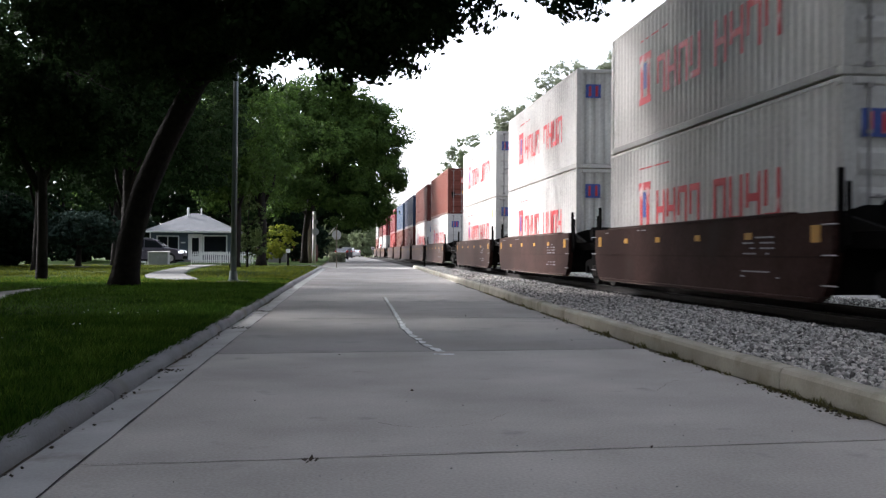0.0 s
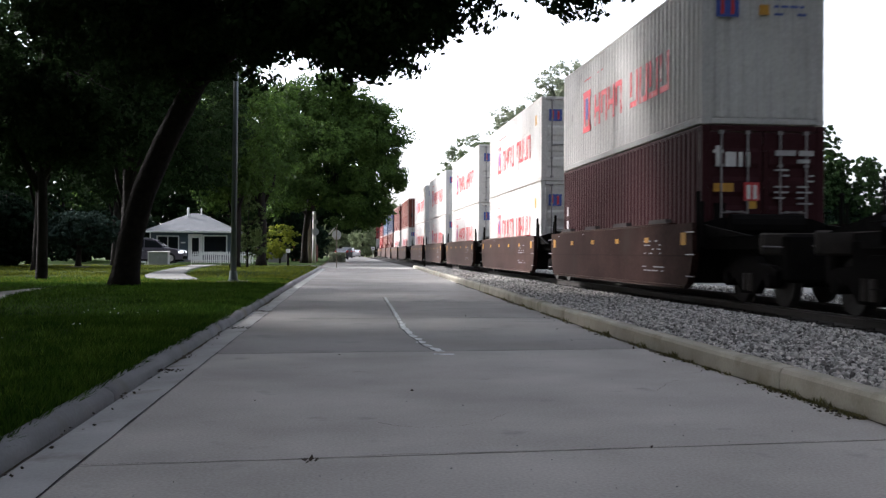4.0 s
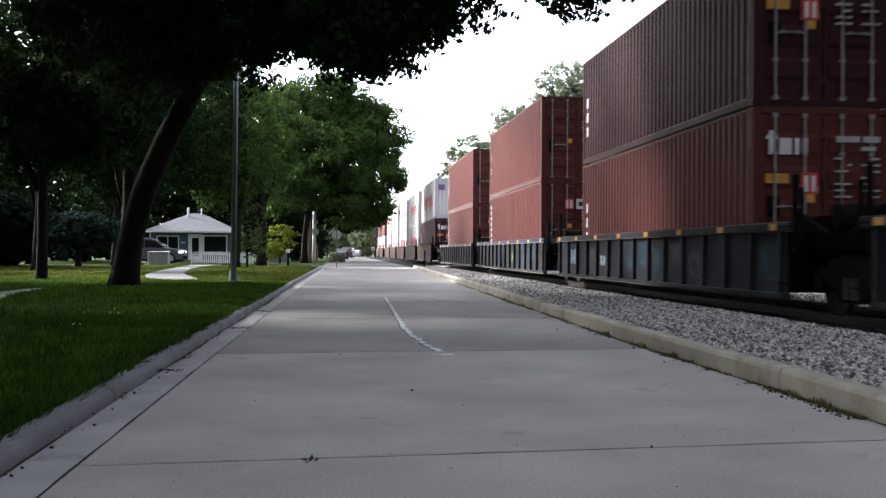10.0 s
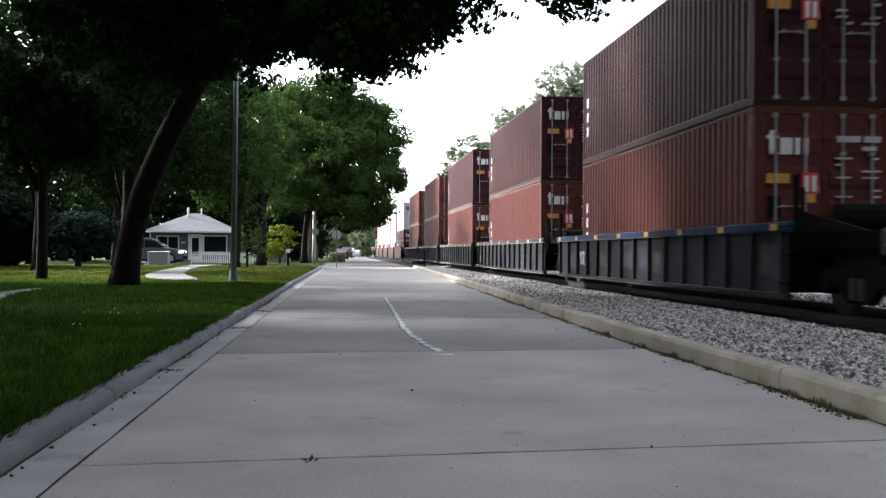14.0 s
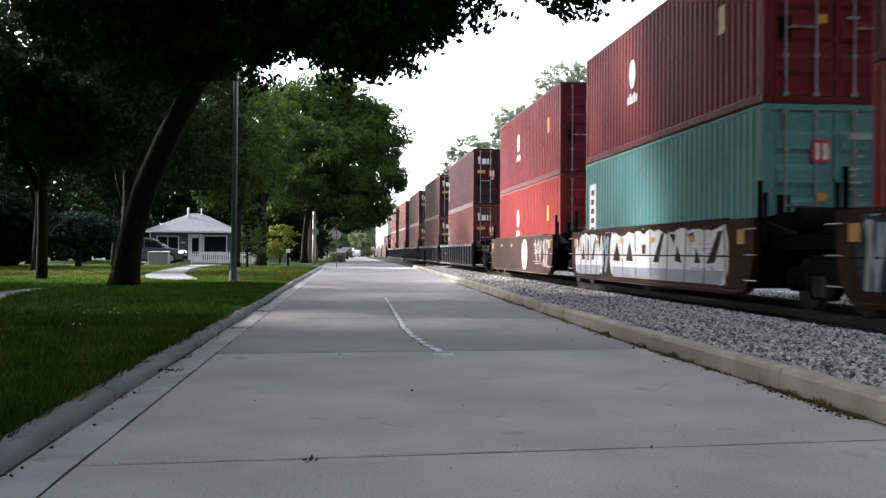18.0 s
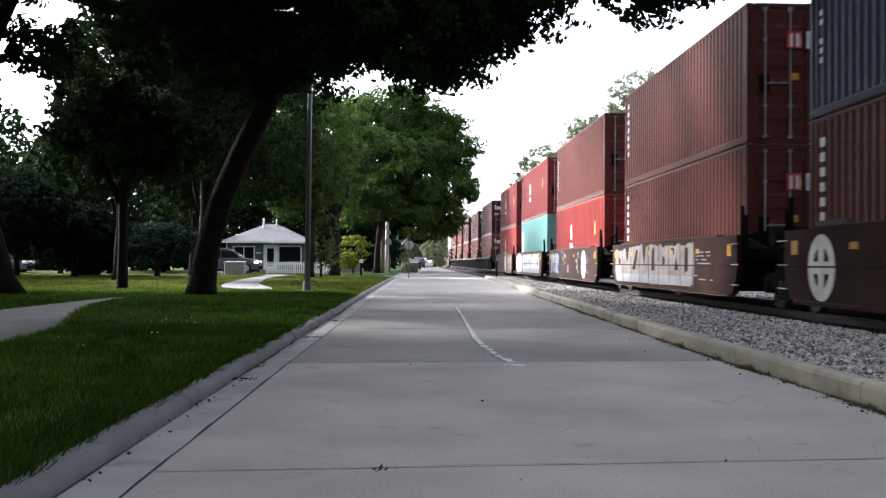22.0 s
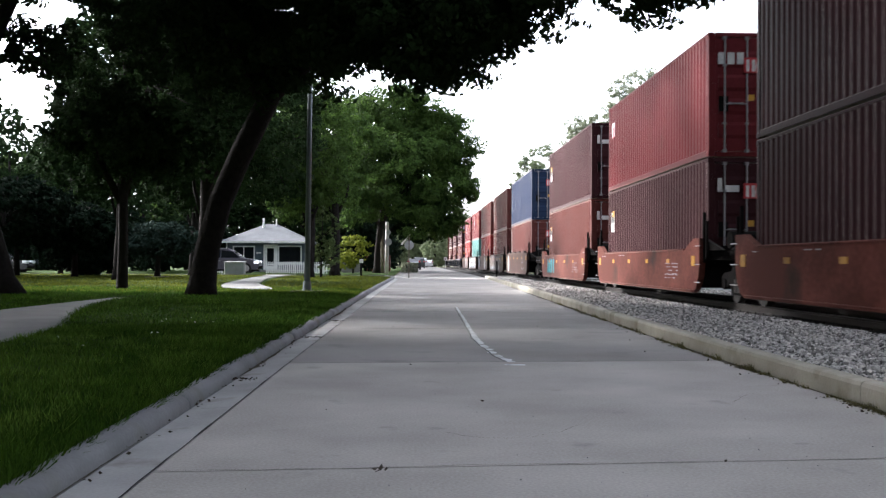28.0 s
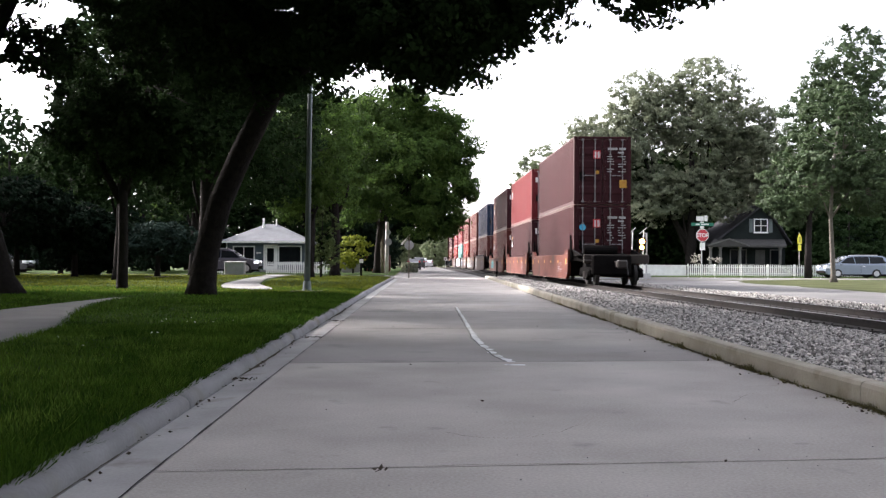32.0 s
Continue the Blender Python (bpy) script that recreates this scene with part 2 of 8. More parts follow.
M_CARDARK = mat("dark_car_paint", (0.03, 0.032, 0.036), rough=0.25, bump=0, spec=0.6)
M_LAMP = mat("headlamp", (0.8, 0.82, 0.85), rough=0.1, bump=0, spec=0.7)
# the glint on the headlight lenses is put in as a faint glow
M_LAMPGLINT = mat("headlamp_glint", (0.9, 0.92, 0.95), rough=0.1, bump=0, spec=0.5, emit=0.6)
M_TAIL = mat("tail_lamp", (0.35, 0.02, 0.02), rough=0.2, bump=0)
M_BOX = mat("cabinet_grey", (0.31, 0.32, 0.31), (0.24, 0.25, 0.245), rough=0.6, scale=3, bump=0.05)
M_SIGNR = mat("sign_red", (0.50, 0.03, 0.045), (0.42, 0.03, 0.04), rough=0.45, bump=0)
M_SIGNBACK = mat("sign_back", (0.42, 0.43, 0.42), (0.3, 0.3, 0.3), rough=0.45, metal=0.5, scale=6, bump=0.02)
M_SIGNG = mat("sign_green", (0.01, 0.16, 0.10), rough=0.45, bump=0)
M_SIGNY = mat("sign_yellow", (0.75, 0.72, 0.03), rough=0.4, bump=0)
M_TIMBER = mat("weathered_timber", (0.20, 0.17, 0.13), (0.11, 0.09, 0.07), rough=0.95, scale=2, fine=30, bump=0.4)
M_PORCH = mat("grey_porch_paint", (0.135, 0.135, 0.130), (0.08, 0.08, 0.076), rough=0.9, scale=2, fine=30, bump=0.3, spec=0.05)
M_TIMBERW = mat("pale_pole", (0.62, 0.60, 0.56), (0.45, 0.43, 0.40), rough=0.85, scale=2, fine=30, bump=0.2)
M_AMBER = mat("warning_lamp", (1.0, 0.42, 0.10), rough=0.3, bump=0, emit=9.0)
M_SPRAYD = mat("brown_spray", (0.085, 0.06, 0.055), (0.05, 0.038, 0.034), rough=0.7, scale=3, bump=0.0)
M_DIRT = mat("kerb_dirt", (0.12, 0.108, 0.085), (0.05, 0.043, 0.03), rough=1, scale=6, fine=60, bump=0.5, spec=0.05)
M_WEED = mat("dry_weed", (0.15, 0.135, 0.055), (0.06, 0.06, 0.025), rough=0.9, scale=3, fine=20, bump=0, island=0.4, trans=0.2, spec=0.05)
M_DEBRIS = mat("dead_leaf", (0.06, 0.045, 0.03), (0.03, 0.024, 0.018), rough=0.95, scale=20, bump=0.2, island=0.4)


# ---------------------------------------------------------------- mesh helpers
class Shape:
    """Gathers corners and faces of one mesh."""

    def __init__(self):
        self.v, self.f = [], []

    def add(self, v, f):
        k = len(self.v)
        self.v += [tuple(p) for p in v]
        self.f += [tuple(i + k for i in q) for q in f]
        return self

    def box(self, x0, x1, y0, y1, z0, z1, bev=0.0):
        if bev:
            b = min(bev, (x1 - x0) / 3, (y1 - y0) / 3, (z1 - z0) / 3)
            v = []
            for z, i in ((z0, b), (z0 + b, 0), (z1 - b, 0), (z1, b)):
                X0, X1, Y0, Y1 = x0 + i, x1 - i, y0 + i, y1 - i
                v += [(X0 + b, Y0, z), (X1 - b, Y0, z), (X1, Y0 + b, z), (X1, Y1 - b, z), (X1 - b, Y1, z), (X0 + b, Y1, z), (X0, Y1 - b, z), (X0, Y0 + b, z)]
            f = [tuple(reversed(range(8))), tuple(range(24, 32))]
            for r in range(3):
                f += [(r * 8 + i, r * 8 + (i + 1) % 8, r * 8 + 8 + (i + 1) % 8, r * 8 + 8 + i) for i in range(8)]
            return self.add(v, f)
        v = [(x0, y0, z0), (x1, y0, z0), (x1, y1, z0), (x0, y1, z0), (x0, y0, z1), (x1, y0, z1), (x1, y1, z1), (x0, y1, z1)]
        return self.add(v, [(3, 2, 1, 0), (4, 5, 6, 7), (0, 1, 5, 4), (1, 2, 6, 5), (2, 3, 7, 6), (3, 0, 4, 7)])

    def tube(self, a, b, r0, r1=None, n=10, caps=True):
        a, b = Vector(a), Vector(b)
        r1 = r0 if r1 is None else r1
        q = (b - a).to_track_quat("Z", "Y")
        v = []
        for c, r in ((a, r0), (b, r1)):
            v += [c + q @ Vector((r * math.cos(2 * math.pi * i / n), r * math.sin(2 * math.pi * i / n), 0)) for i in range(n)]
        f = [(i, (i + 1) % n, n + (i + 1) % n, n + i) for i in range(n)]
        if caps:
            f += [tuple(reversed(range(n))), tuple(range(n, 2 * n))]
        return self.add(v, f)

    def chain(self, pts, radii, n=10):
        """A bent, tapering tube along pts."""
        v, f, u = [], [], None
        for i, p in enumerate(pts):
            d = (Vector(pts[min(i + 1, len(pts) - 1)]) - Vector(pts[max(i - 1, 0)])).normalized()
            u = u or (Vector((1, 0, 0)) if abs(d.x) < 0.8 else Vector((0, 1, 0)))
            u = (u - d * d.dot(u)).normalized()
            w = d.cross(u)
            v += [Vector(p) + radii[i] * (u * math.cos(2 * math.pi * k / n) + w * math.sin(2 * math.pi * k / n)) for k in range(n)]
        for i in range(len(pts) - 1):
            f += [(i * n + k, i * n + (k + 1) % n, i * n + n + (k + 1) % n, i * n + n + k) for k in range(n)]
        f += [tuple(reversed(range(n))), tuple(range(len(v) - n, len(v)))]
        return self.add(v, f)

    def prism(self, poly, a, b, axis="x"):
        """A polygon of two coordinates drawn out along an axis from a to b."""
        put = {"x": lambda p, d: (d, p[0], p[1]), "y": lambda p, d: (p[0], d, p[1]), "z": lambda p, d: (p[0], p[1], d)}[axis]
        n = len(poly)
        v = [put(p, a) for p in poly] + [put(p, b) for p in poly]
        return self.add(v, [tuple(reversed(range(n))), tuple(range(n, 2 * n))] + [(i, (i + 1) % n, n + (i + 1) % n, n + i) for i in range(n)])

    def disc(self, c, r, axis="x", t=0.004, n=20, squash=1.0):
        poly = [(c[0] + r * math.cos(2 * math.pi * i / n), c[1] + squash * r * math.sin(2 * math.pi * i / n)) for i in range(n)]
        return self.prism(poly, c[2], c[2] + t, axis)

    def mesh(self, name, fix=True):
        me = bpy.data.meshes.new(name)
        me.from_pydata(self.v, [], self.f)
        if fix:
            bm = bmesh.new()
            bm.from_mesh(me)
            bmesh.ops.recalc_face_normals(bm, faces=bm.faces)
            bm.to_mesh(me)
            bm.free()
        return me


def part(name, shape, material, parent=None, label="", m=None, color=None, smooth=False, fix=True):
    me = shape if isinstance(shape, bpy.types.Mesh) else shape.mesh(name, fix)
    if not me.materials:
        me.materials.append(material)
    ob = new(name, me)
    if smooth:
        me.polygons.foreach_set("use_smooth", [True] * len(me.polygons))
    if parent is not None:
        ob.parent = parent
    if m is not None:
        ob.matrix_basis = m
    if color:
        ob.color = (*color, 1)
    if label:
        ob["label"] = label
    return ob


def thing(name, label, category, m=None, group="", kind=""):
    ob = new(name)
    ob.empty_display_size = 0.2
    if m is not None:
        ob.matrix_basis = m
    return tagged(ob, label, category, group, kind)


def quads(name, v, material, tri=False):
    """One mesh from an array of loose four- (or three-) cornered faces."""
    k = 3 if tri else 4
    v = np.asarray(v, dtype=np.float32).reshape(-1, 3)
    n = len(v) // k
    me = bpy.data.meshes.new(name)
    me.vertices.add(len(v))
    me.vertices.foreach_set("co", v.ravel())
    me.loops.add(len(v))
    me.loops.foreach_set("vertex_index", np.arange(len(v), dtype=np.int32))
    me.polygons.add(n)
    me.polygons.foreach_set("loop_start", np.arange(0, len(v), k, dtype=np.int32))
    me.update(calc_edges=True)
    me.materials.append(material)
    return me


def leaf_quads(c, size, rng, flat=0.6, facing=None):
    """Pointed leaves, each a lozenge with its own turn, at the places c; facing: the way each one's face leans."""
    n = len(c)
    if facing is None:
        a = rng.normal(size=(n, 3)) * (1, 1, flat)
        a /= np.linalg.norm(a, axis=1)[:, None]
        b = np.cross(a, rng.normal(size=(n, 3)))
    else:
        up = facing + rng.normal(size=(n, 3)) * 0.42
        a = np.cross(up, rng.normal(size=(n, 3)))
        a /= np.linalg.norm(a, axis=1)[:, None] + 1e-9
        b = np.cross(up, a)
    b /= np.linalg.norm(b, axis=1)[:, None] + 1e-9
    s = size * rng.uniform(0.6, 1.35, (n, 1))
    return np.stack((c - a * s * 0.5, c + b * s * 0.30 - a * s * 0.06, c + a * s * 0.5, c - b * s * 0.30 - a * s * 0.06), axis=1)


def crown_points(blobs, rng, clump=0.7, per=60, shell=0.55):
    """Leaf places, and the way each leaf faces: uneven clumps of tufts in egg-shaped masses (x, y, z, rx, ry, rz, clumps)."""
    out, ways = [], []
    for x, y, z, rx, ry, rz, n in blobs:
        d = rng.normal(size=(n, 3))
        d /= np.linalg.norm(d, axis=1)[:, None]
        r = shell + (1 - shell) * rng.uniform(0, 1, (n, 1)) ** 0.7
        r = np.where(rng.uniform(size=(n, 1)) < 0.06, r * 1.10, r)
        c = np.array((x, y, z)) + d * r * (rx, ry, rz)
        k = clump * rng.uniform(0.55, 1.35, (n, 1, 1))
        # each clump is a handful of tufts, each tuft a handful of leaves
        tufts = max(3, per // 12)
        e = rng.normal(size=(n, tufts, 3))
        e *= 1.25 * rng.uniform(0.1, 1, (n, tufts, 1)) ** 0.45 / np.linalg.norm(e, axis=2)[:, :, None]
        e = np.repeat(e, -(-per // tufts), axis=1)[:, :per]
        q = rng.normal(size=(n, per, 3))
        q *= rng.uniform(0, 1, (n, per, 1)) ** 0.4 / np.linalg.norm(q, axis=2)[:, :, None]
        p = c[:, None, :] + e * k * (0.60, 0.60, 0.36) + q * k * (0.24, 0.24, 0.17)
        w = e * 0.8 + q * 0.5 + d[:, None, :] * 0.5 + np.array((0, 0, 0.55))
        out.append(p.reshape(-1, 3))
        ways.append(w.reshape(-1, 3))
    ways = np.concatenate(ways)
    return np.concatenate(out), ways / np.linalg.norm(ways, axis=1)[:, None]


def tree(name, label, base, trunk, radii, limbs, blobs, leaf, material, bark=None, clump=0.7, per=60, seed=1, shell=0.55, twigs=True, m=None):
    """A tree from its trunk line, its limbs ((x, y, z) lines with a start radius) and its leafy masses, all from the base."""
    rng = np.random.default_rng(seed)
    ob = thing(name, label, "tree", pose(*base))
    flare = Shape().chain(trunk, radii, 14)
    t = part("trunk", flare, bark or M_BARK, ob, smooth=True)
    for line, r in limbs:
        part("limb", Shape().chain(line, [r * (1 - 0.75 * i / (len(line) - 1)) for i in range(len(line))], 8), bark or M_BARK, t, smooth=True)
    p, facing = crown_points(blobs, rng, clump, per, shell)
    part("crown", quads("crown", leaf_quads(p, leaf, rng, facing=facing), material), material, ob)
    if twigs:
        tw = []
        for x, y, z, rx, ry, rz, n in blobs:
            c = np.array((x, y, z - 0.2 * rz))
            for i in range(max(6, n // 12)):
                d = rng.normal(size=3)
                d /= np.linalg.norm(d)
                e = c + d * (rx, ry, rz) * 0.95
                s = c + d * (rx, ry, rz) * 0.1
                w = np.cross(d, (0, 0, 1.0))
                w /= np.linalg.norm(w) + 1e-6
                u = np.cross(d, w)
                for q in (w, u):
                    tw.append((s - q * 0.035, s + q * 0.035, e + q * 0.008, e - q * 0.008))
        tagged(part("twig_mass", quads("twig_mass", np.array(tw), bark or M_BARK), bark or M_BARK, ob), kind="stuff")
    return ob


# ---------------------------------------------------------------- ground, street and kerbs
def bend(y, table):
    return float(np.interp(y, [p[0] for p in table], [p[1] for p in table]))


LEFT = [(-12, -1.51), (5, -1.50), (9, -1.49), (15, -1.45), (30, -1.36), (62, -1.08), (70, -1.0)]
RIGHT = [(-12, 3.15), (6, 3.20), (12.6, 3.26), (21, 3.50), (35, 3.90), (66, 4.70), (72, 4.8)]
LAWN_Z, RAIL_Z, XC = 0.12, 0.13, 8.079
CROSS0, CROSS1 = 66.5, 76.5


def sheet(name, xs, ys, z, material, label, category="ground", rough=0.0, seed=3):
    """A surface over a grid, x from xs(y), with slight unevenness."""
    s = Shape()
    nx = 10 if name != "lawn" else 60
    for y in ys:
        a, b = xs(y)
        for i in range(nx + 1):
            x = a + (b - a) * i / nx
            s.v.append((x, y, (z(x, y) if callable(z) else z) + rough * noise.noise((x * 0.35, y * 0.35, seed))))
    for j in range(len(ys) - 1):
        for i in range(nx):
            k = j * (nx + 1) + i
            s.f.append((k, k + 1, k + nx + 2, k + nx + 1))
    return tagged(part(name, s, material, smooth=True, fix=False), label, category, kind="structure")


def verge_edge(y):
    return float(np.interp(y, [-12, 30, 45, 57, 61, 65.6], [17.2, 17.4, 18.1, 18.5, 19.4, 21.2]))


tagged(part("ground", Shape().add([(-1500, -300, -0.16), (1500, -300, -0.16), (1500, 2500, -0.16), (-1500, 2500, -0.16)], [(0, 1, 2, 3)]), M_GROUND),
       "dry grassy earth running out to the horizon", "ground", kind="structure")

ROWS = [-12 + 1.5 * i for i in range(53)]
road = tagged(part("road", Shape().prism([(-2.4, -0.15), (6.0, -0.15), (6.0, -0.03), (-2.4, -0.03)], -12, 66, "y"), M_JOINT),
              "grey concrete one-lane street with tarred slab joints", "road", kind="structure")
sheet("road_far", lambda y: (-1.2, 5.0), [66 + 12 * i for i in range(40)], -0.006, M_STREET, "pale street running on beyond the crossing", "road")
sheet("cross_street", lambda y: (-160, 120), [CROSS0 - 0.8, 70, 74, CROSS1], -0.012, M_STREET, "pale asphalt side street crossing the railway", "road")
sheet("street_far_side", lambda y: (12.1, 24.0), [-12, 10, 30, 50, 66], -0.05, M_STREET, "pale street on the far side of the railway", "road")
sheet("lawn", lambda y: (-90, bend(y, LEFT) - 0.06), ROWS[:-1] + [65.7], lambda x, y: LAWN_Z - 0.055 if x > -1.75 else LAWN_Z - 0.02 if x > -2.4 else LAWN_Z, M_LAWN, "mown green lawn under the trees", "lawn", 0.04)
sheet("lawn_beyond", lambda y: (-120, -1.3), [CROSS1, 90, 110, 140, 200], 0.04, M_LAWN, "green front yards beyond the side street", "lawn", 0.05)
sheet("lawn_far_side", lambda y: (verge_edge(y), 60), [-12, 10, 30, 38, 45, 50, 54, 57, 59, 61, 63, 65.5], lambda x, y: -0.047 + 0.11 * min(1.0, max(0.0, (x - verge_edge(y)) / 3.0)), M_VERGE, "dull dry strip of lawn beside the far street", "lawn", 0.04)
sheet("lawn_far_corner", lambda y: (17.5, 120), [CROSS1, 90, 110, 140, 200], 0.03, M_LAWN, "green yards beyond the far street corner", "lawn", 0.05)

# street slabs, one object each
JOINTS = [-10.9 + 5.28 * i for i in range(15)] + [66]
for a, b in zip(JOINTS, JOINTS[1:]):
    s = Shape()
    gl, gr = lambda y: bend(y, LEFT) + 0.298, lambda y: bend(y, RIGHT) + 0.02
    skew = 0.03
    a0, b0 = a + 0.008, b - 0.008
    pts = [(gl(a0), a0), (gr(a0), a0 + skew * 14), (gr(b0), b0 + (skew * 14 if b < 66 else 0)), (gl(b0), b0)]
    s.prism([(x, y) for x, y in pts], -0.1, 0.0, "z")
    # slabs beyond 9 m take the darker concrete
    part("slab", s, M_CONCRETED if a > 9 else M_CONCRETE, road)

# tarred joints, uneven in width
rj = random.Random(3)
for j in JOINTS[1:-1]:
    s, n = Shape(), 46
    for i in range(n + 1):
        x = bend(j, LEFT) + 0.31 + (bend(j, RIGHT) - bend(j, LEFT) - 0.33) * i / n
        yj = j + 0.42 * i / n + 0.045 * noise.noise((x * 1.3, j, 0)) + 0.022 * noise.noise((x * 5, j, 2))
        w = max(0.0012, 0.003 + 0.007 * noise.noise((x * 3.3, j, 5))) * (1 if j < 12 else 1.8)
        s.v += [(x, yj - w, 0.0042), (x, yj + w, 0.0042)]
    s.f = [(2 * i, 2 * i + 2, 2 * i + 3, 2 * i + 1) for i in range(n)]
    part("joint_seal", s, M_JOINT, road, "black tar in a slab joint")
for k in range(4):
    x, yc, s = rj.uniform(-0.8, 2.6), rj.uniform(5.5, 24), Shape()
    d = rj.uniform(0, 6.28)
    for i in range(9):
        s.v += [(x - 0.002, yc, 0.0042), (x + 0.002, yc + 0.002, 0.0042)]
        d += rj.uniform(-0.7, 0.7)
        x, yc = x + 0.14 * math.cos(d), yc + 0.14 * math.sin(d)
    s.f = [(2 * i, 2 * i + 1, 2 * i + 3, 2 * i + 2) for i in range(8)]
    part("crack", s, M_JOINT, road, "fine crack in the concrete")

# dirt gathered along the foot of the kerbs
for side, y0, y1 in (("r", 5.0, 34.0), ("l", 4.0, 30.0)):
    s = Shape()
    n = int((y1 - y0) / 0.12)
    for i in range(n + 1):
        yk_ = y0 + (y1 - y0) * i / n
        w = 0.012 + 0.17 * max(0.0, noise.noise((yk_ * 0.8, 1.5, 0)) + 0.3) * (0.6 + 0.7 * noise.noise((yk_ * 5, 7, 0)))
        if side == "r":
            x = bend(yk_, RIGHT)
            s.v += [(x - w, yk_, 0.0035), (x + 0.012, yk_, 0.0065)]
        else:
            x = bend(yk_, LEFT)
            s.v += [(x - 0.004, yk_, -0.004), (x + (0.22 if yk_ < 9 else 0.6) * w, yk_, -0.003)]
    s.f = [(2 * i, 2 * i + 1, 2 * i + 3, 2 * i + 2) for i in range(n)]
    part("dirt_strip", s, M_DIRT, road, "strip of dirt along the kerb", fix=False)

s = Shape()
for i in range(301):
    yk_ = 4.0 + 0.12 * i
    x, w = bend(yk_, LEFT) + 0.293 + 0.010 * noise.noise((yk_ * 2.2, 3, 0)), 0.0025 + 0.009 * max(0, noise.noise((yk_ * 1.7, 9, 0)) + 0.2)
    s.v += [(x - w, yk_, 0.0045), (x + w, yk_, 0.0045)]
s.f = [(2 * i, 2 * i + 1, 2 * i + 3, 2 * i + 2) for i in range(300)]
part("joint_seal", s, M_JOINT, road, "ragged dark seam along the gutter", fix=False)

gut = tagged(new("gutter", None), "pale concrete gutter along the lawn kerb", "gutter", kind="structure")
kl = tagged(new("kerb_lawn", None), "low rounded concrete kerb between street and lawn", "kerb", kind="structure")
kr = tagged(new("kerb_railway", None), "raised concrete kerb between street and ballast, weathered and stained", "kerb", kind="structure")
y = -11.0
while y < 63:
    y1 = min(y + 6.04, 63.4)
    s, k = Shape(), Shape()
    for (p0, q0), sh in (((0.006, 0.288), s),):
        xa, xb = bend(y, LEFT), bend(y1, LEFT)
        sh.add([(xa + p0, y + 0.004, -0.1), (xa + q0, y + 0.004, -0.1), (xb + q0, y1 - 0.004, -0.1), (xb + p0, y1 - 0.004, -0.1),
                (xa + p0, y + 0.004, -0.012), (xa + q0, y + 0.004, 0.002), (xb + q0, y1 - 0.004, 0.002), (xb + p0, y1 - 0.004, -0.012)],
               [(3, 2, 1, 0), (4, 5, 6, 7), (0, 1, 5, 4), (1, 2, 6, 5), (2, 3, 7, 6), (3, 0, 4, 7)])
    part("gutter_slab", s, M_GUTTER, gut)
    prof = [(0.004, -0.1), (0.002, 0.0), (-0.005, 0.03), (-0.016, 0.054), (-0.040, 0.076), (-0.08, 0.088), (-0.125, 0.090), (-0.125, -0.1)]
    n, m = len(prof), 28 if y < 30 else 6
    j = 0.012 * random.random()
    for c in range(m + 1):
        yc = y + 0.006 + (y1 - y - 0.012) * c / m
        for i, (p, q) in enumerate(prof):
            w = 0.016 * noise.noise((yc * 1.7, i * 0.35, 3)) + 0.010 * noise.noise((yc * 6.5, i * 0.8, 9)) if q > 0 else 0.0
            k.v.append((bend(yc, LEFT) + p + w * (0.5 if i < 4 else 0.2), yc, q + (j + 0.8 * w) * (q > 0.02)))
    k.f = [tuple(range(n)), tuple(reversed(range(m * n, m * n + n)))] + [(c * n + i, c * n + (i + 1) % n, c * n + n + (i + 1) % n, c * n + n + i) for c in range(m) for i in range(n)]
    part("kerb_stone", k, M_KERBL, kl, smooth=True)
    y = y1
# the kerb turning into the side street
s = Shape()
arc = [(-1.12 - 3.0 * (1 - math.cos(a)), 63.4 + 3.0 * math.sin(a)) for a in np.linspace(0, math.pi / 2, 9)] + [(-60, 66.4)]
prof = [(0.0, -0.1), (-0.004, 0.03), (-0.04, 0.095), (-0.15, 0.112), (-0.17, -0.1)]
n = len(prof)
for i, (x, yy) in enumerate(arc):
    a = min(i, 8) / 8 * math.pi / 2
    s.v += [(x + p * math.cos(a), yy + p * math.sin(a), q) for p, q in prof]
s.f = [(i * n + k, i * n + (k + 1) % n, i * n + n + (k + 1) % n, i * n + n + k) for i in range(len(arc) - 1) for k in range(n)]
part("kerb_corner", s, M_KERB, kl, "pale kerb turning into the side street")
y = -11.0
while y < 65:
    y1 = min(y + 6.1, 65.6)
    prof = [(0.0, -0.1), (0.004, 0.135), (0.02, 0.163), (0.04, 0.17), (0.15, 0.172), (0.165, 0.15), (0.165, -0.1)]
    n, cut = len(prof), [y + 0.008 + (y1 - y - 0.016) * i / 4 for i in range(5)]
    k = Shape()
    for c in cut:
        w = 0.008 * noise.noise((0, c * 1.3, 4))
        k.v += [(bend(c, RIGHT) + p + w, c, q + (w if q > 0 else 0)) for p, q in prof]
    k.f = [tuple(range(n)), tuple(reversed(range(4 * n, 5 * n)))] + [(r * n + i, r * n + (i + 1) % n, r * n + n + (i + 1) % n, r * n + n + i) for r in range(4) for i in range(n)]
    part("kerb_stone", k, M_KERB, kr)
    y = y1
part("kerb_end", Shape().box(4.70, 4.86, 65.6, 66.3, -0.1, 0.14, 0.04), M_KERB, kr)

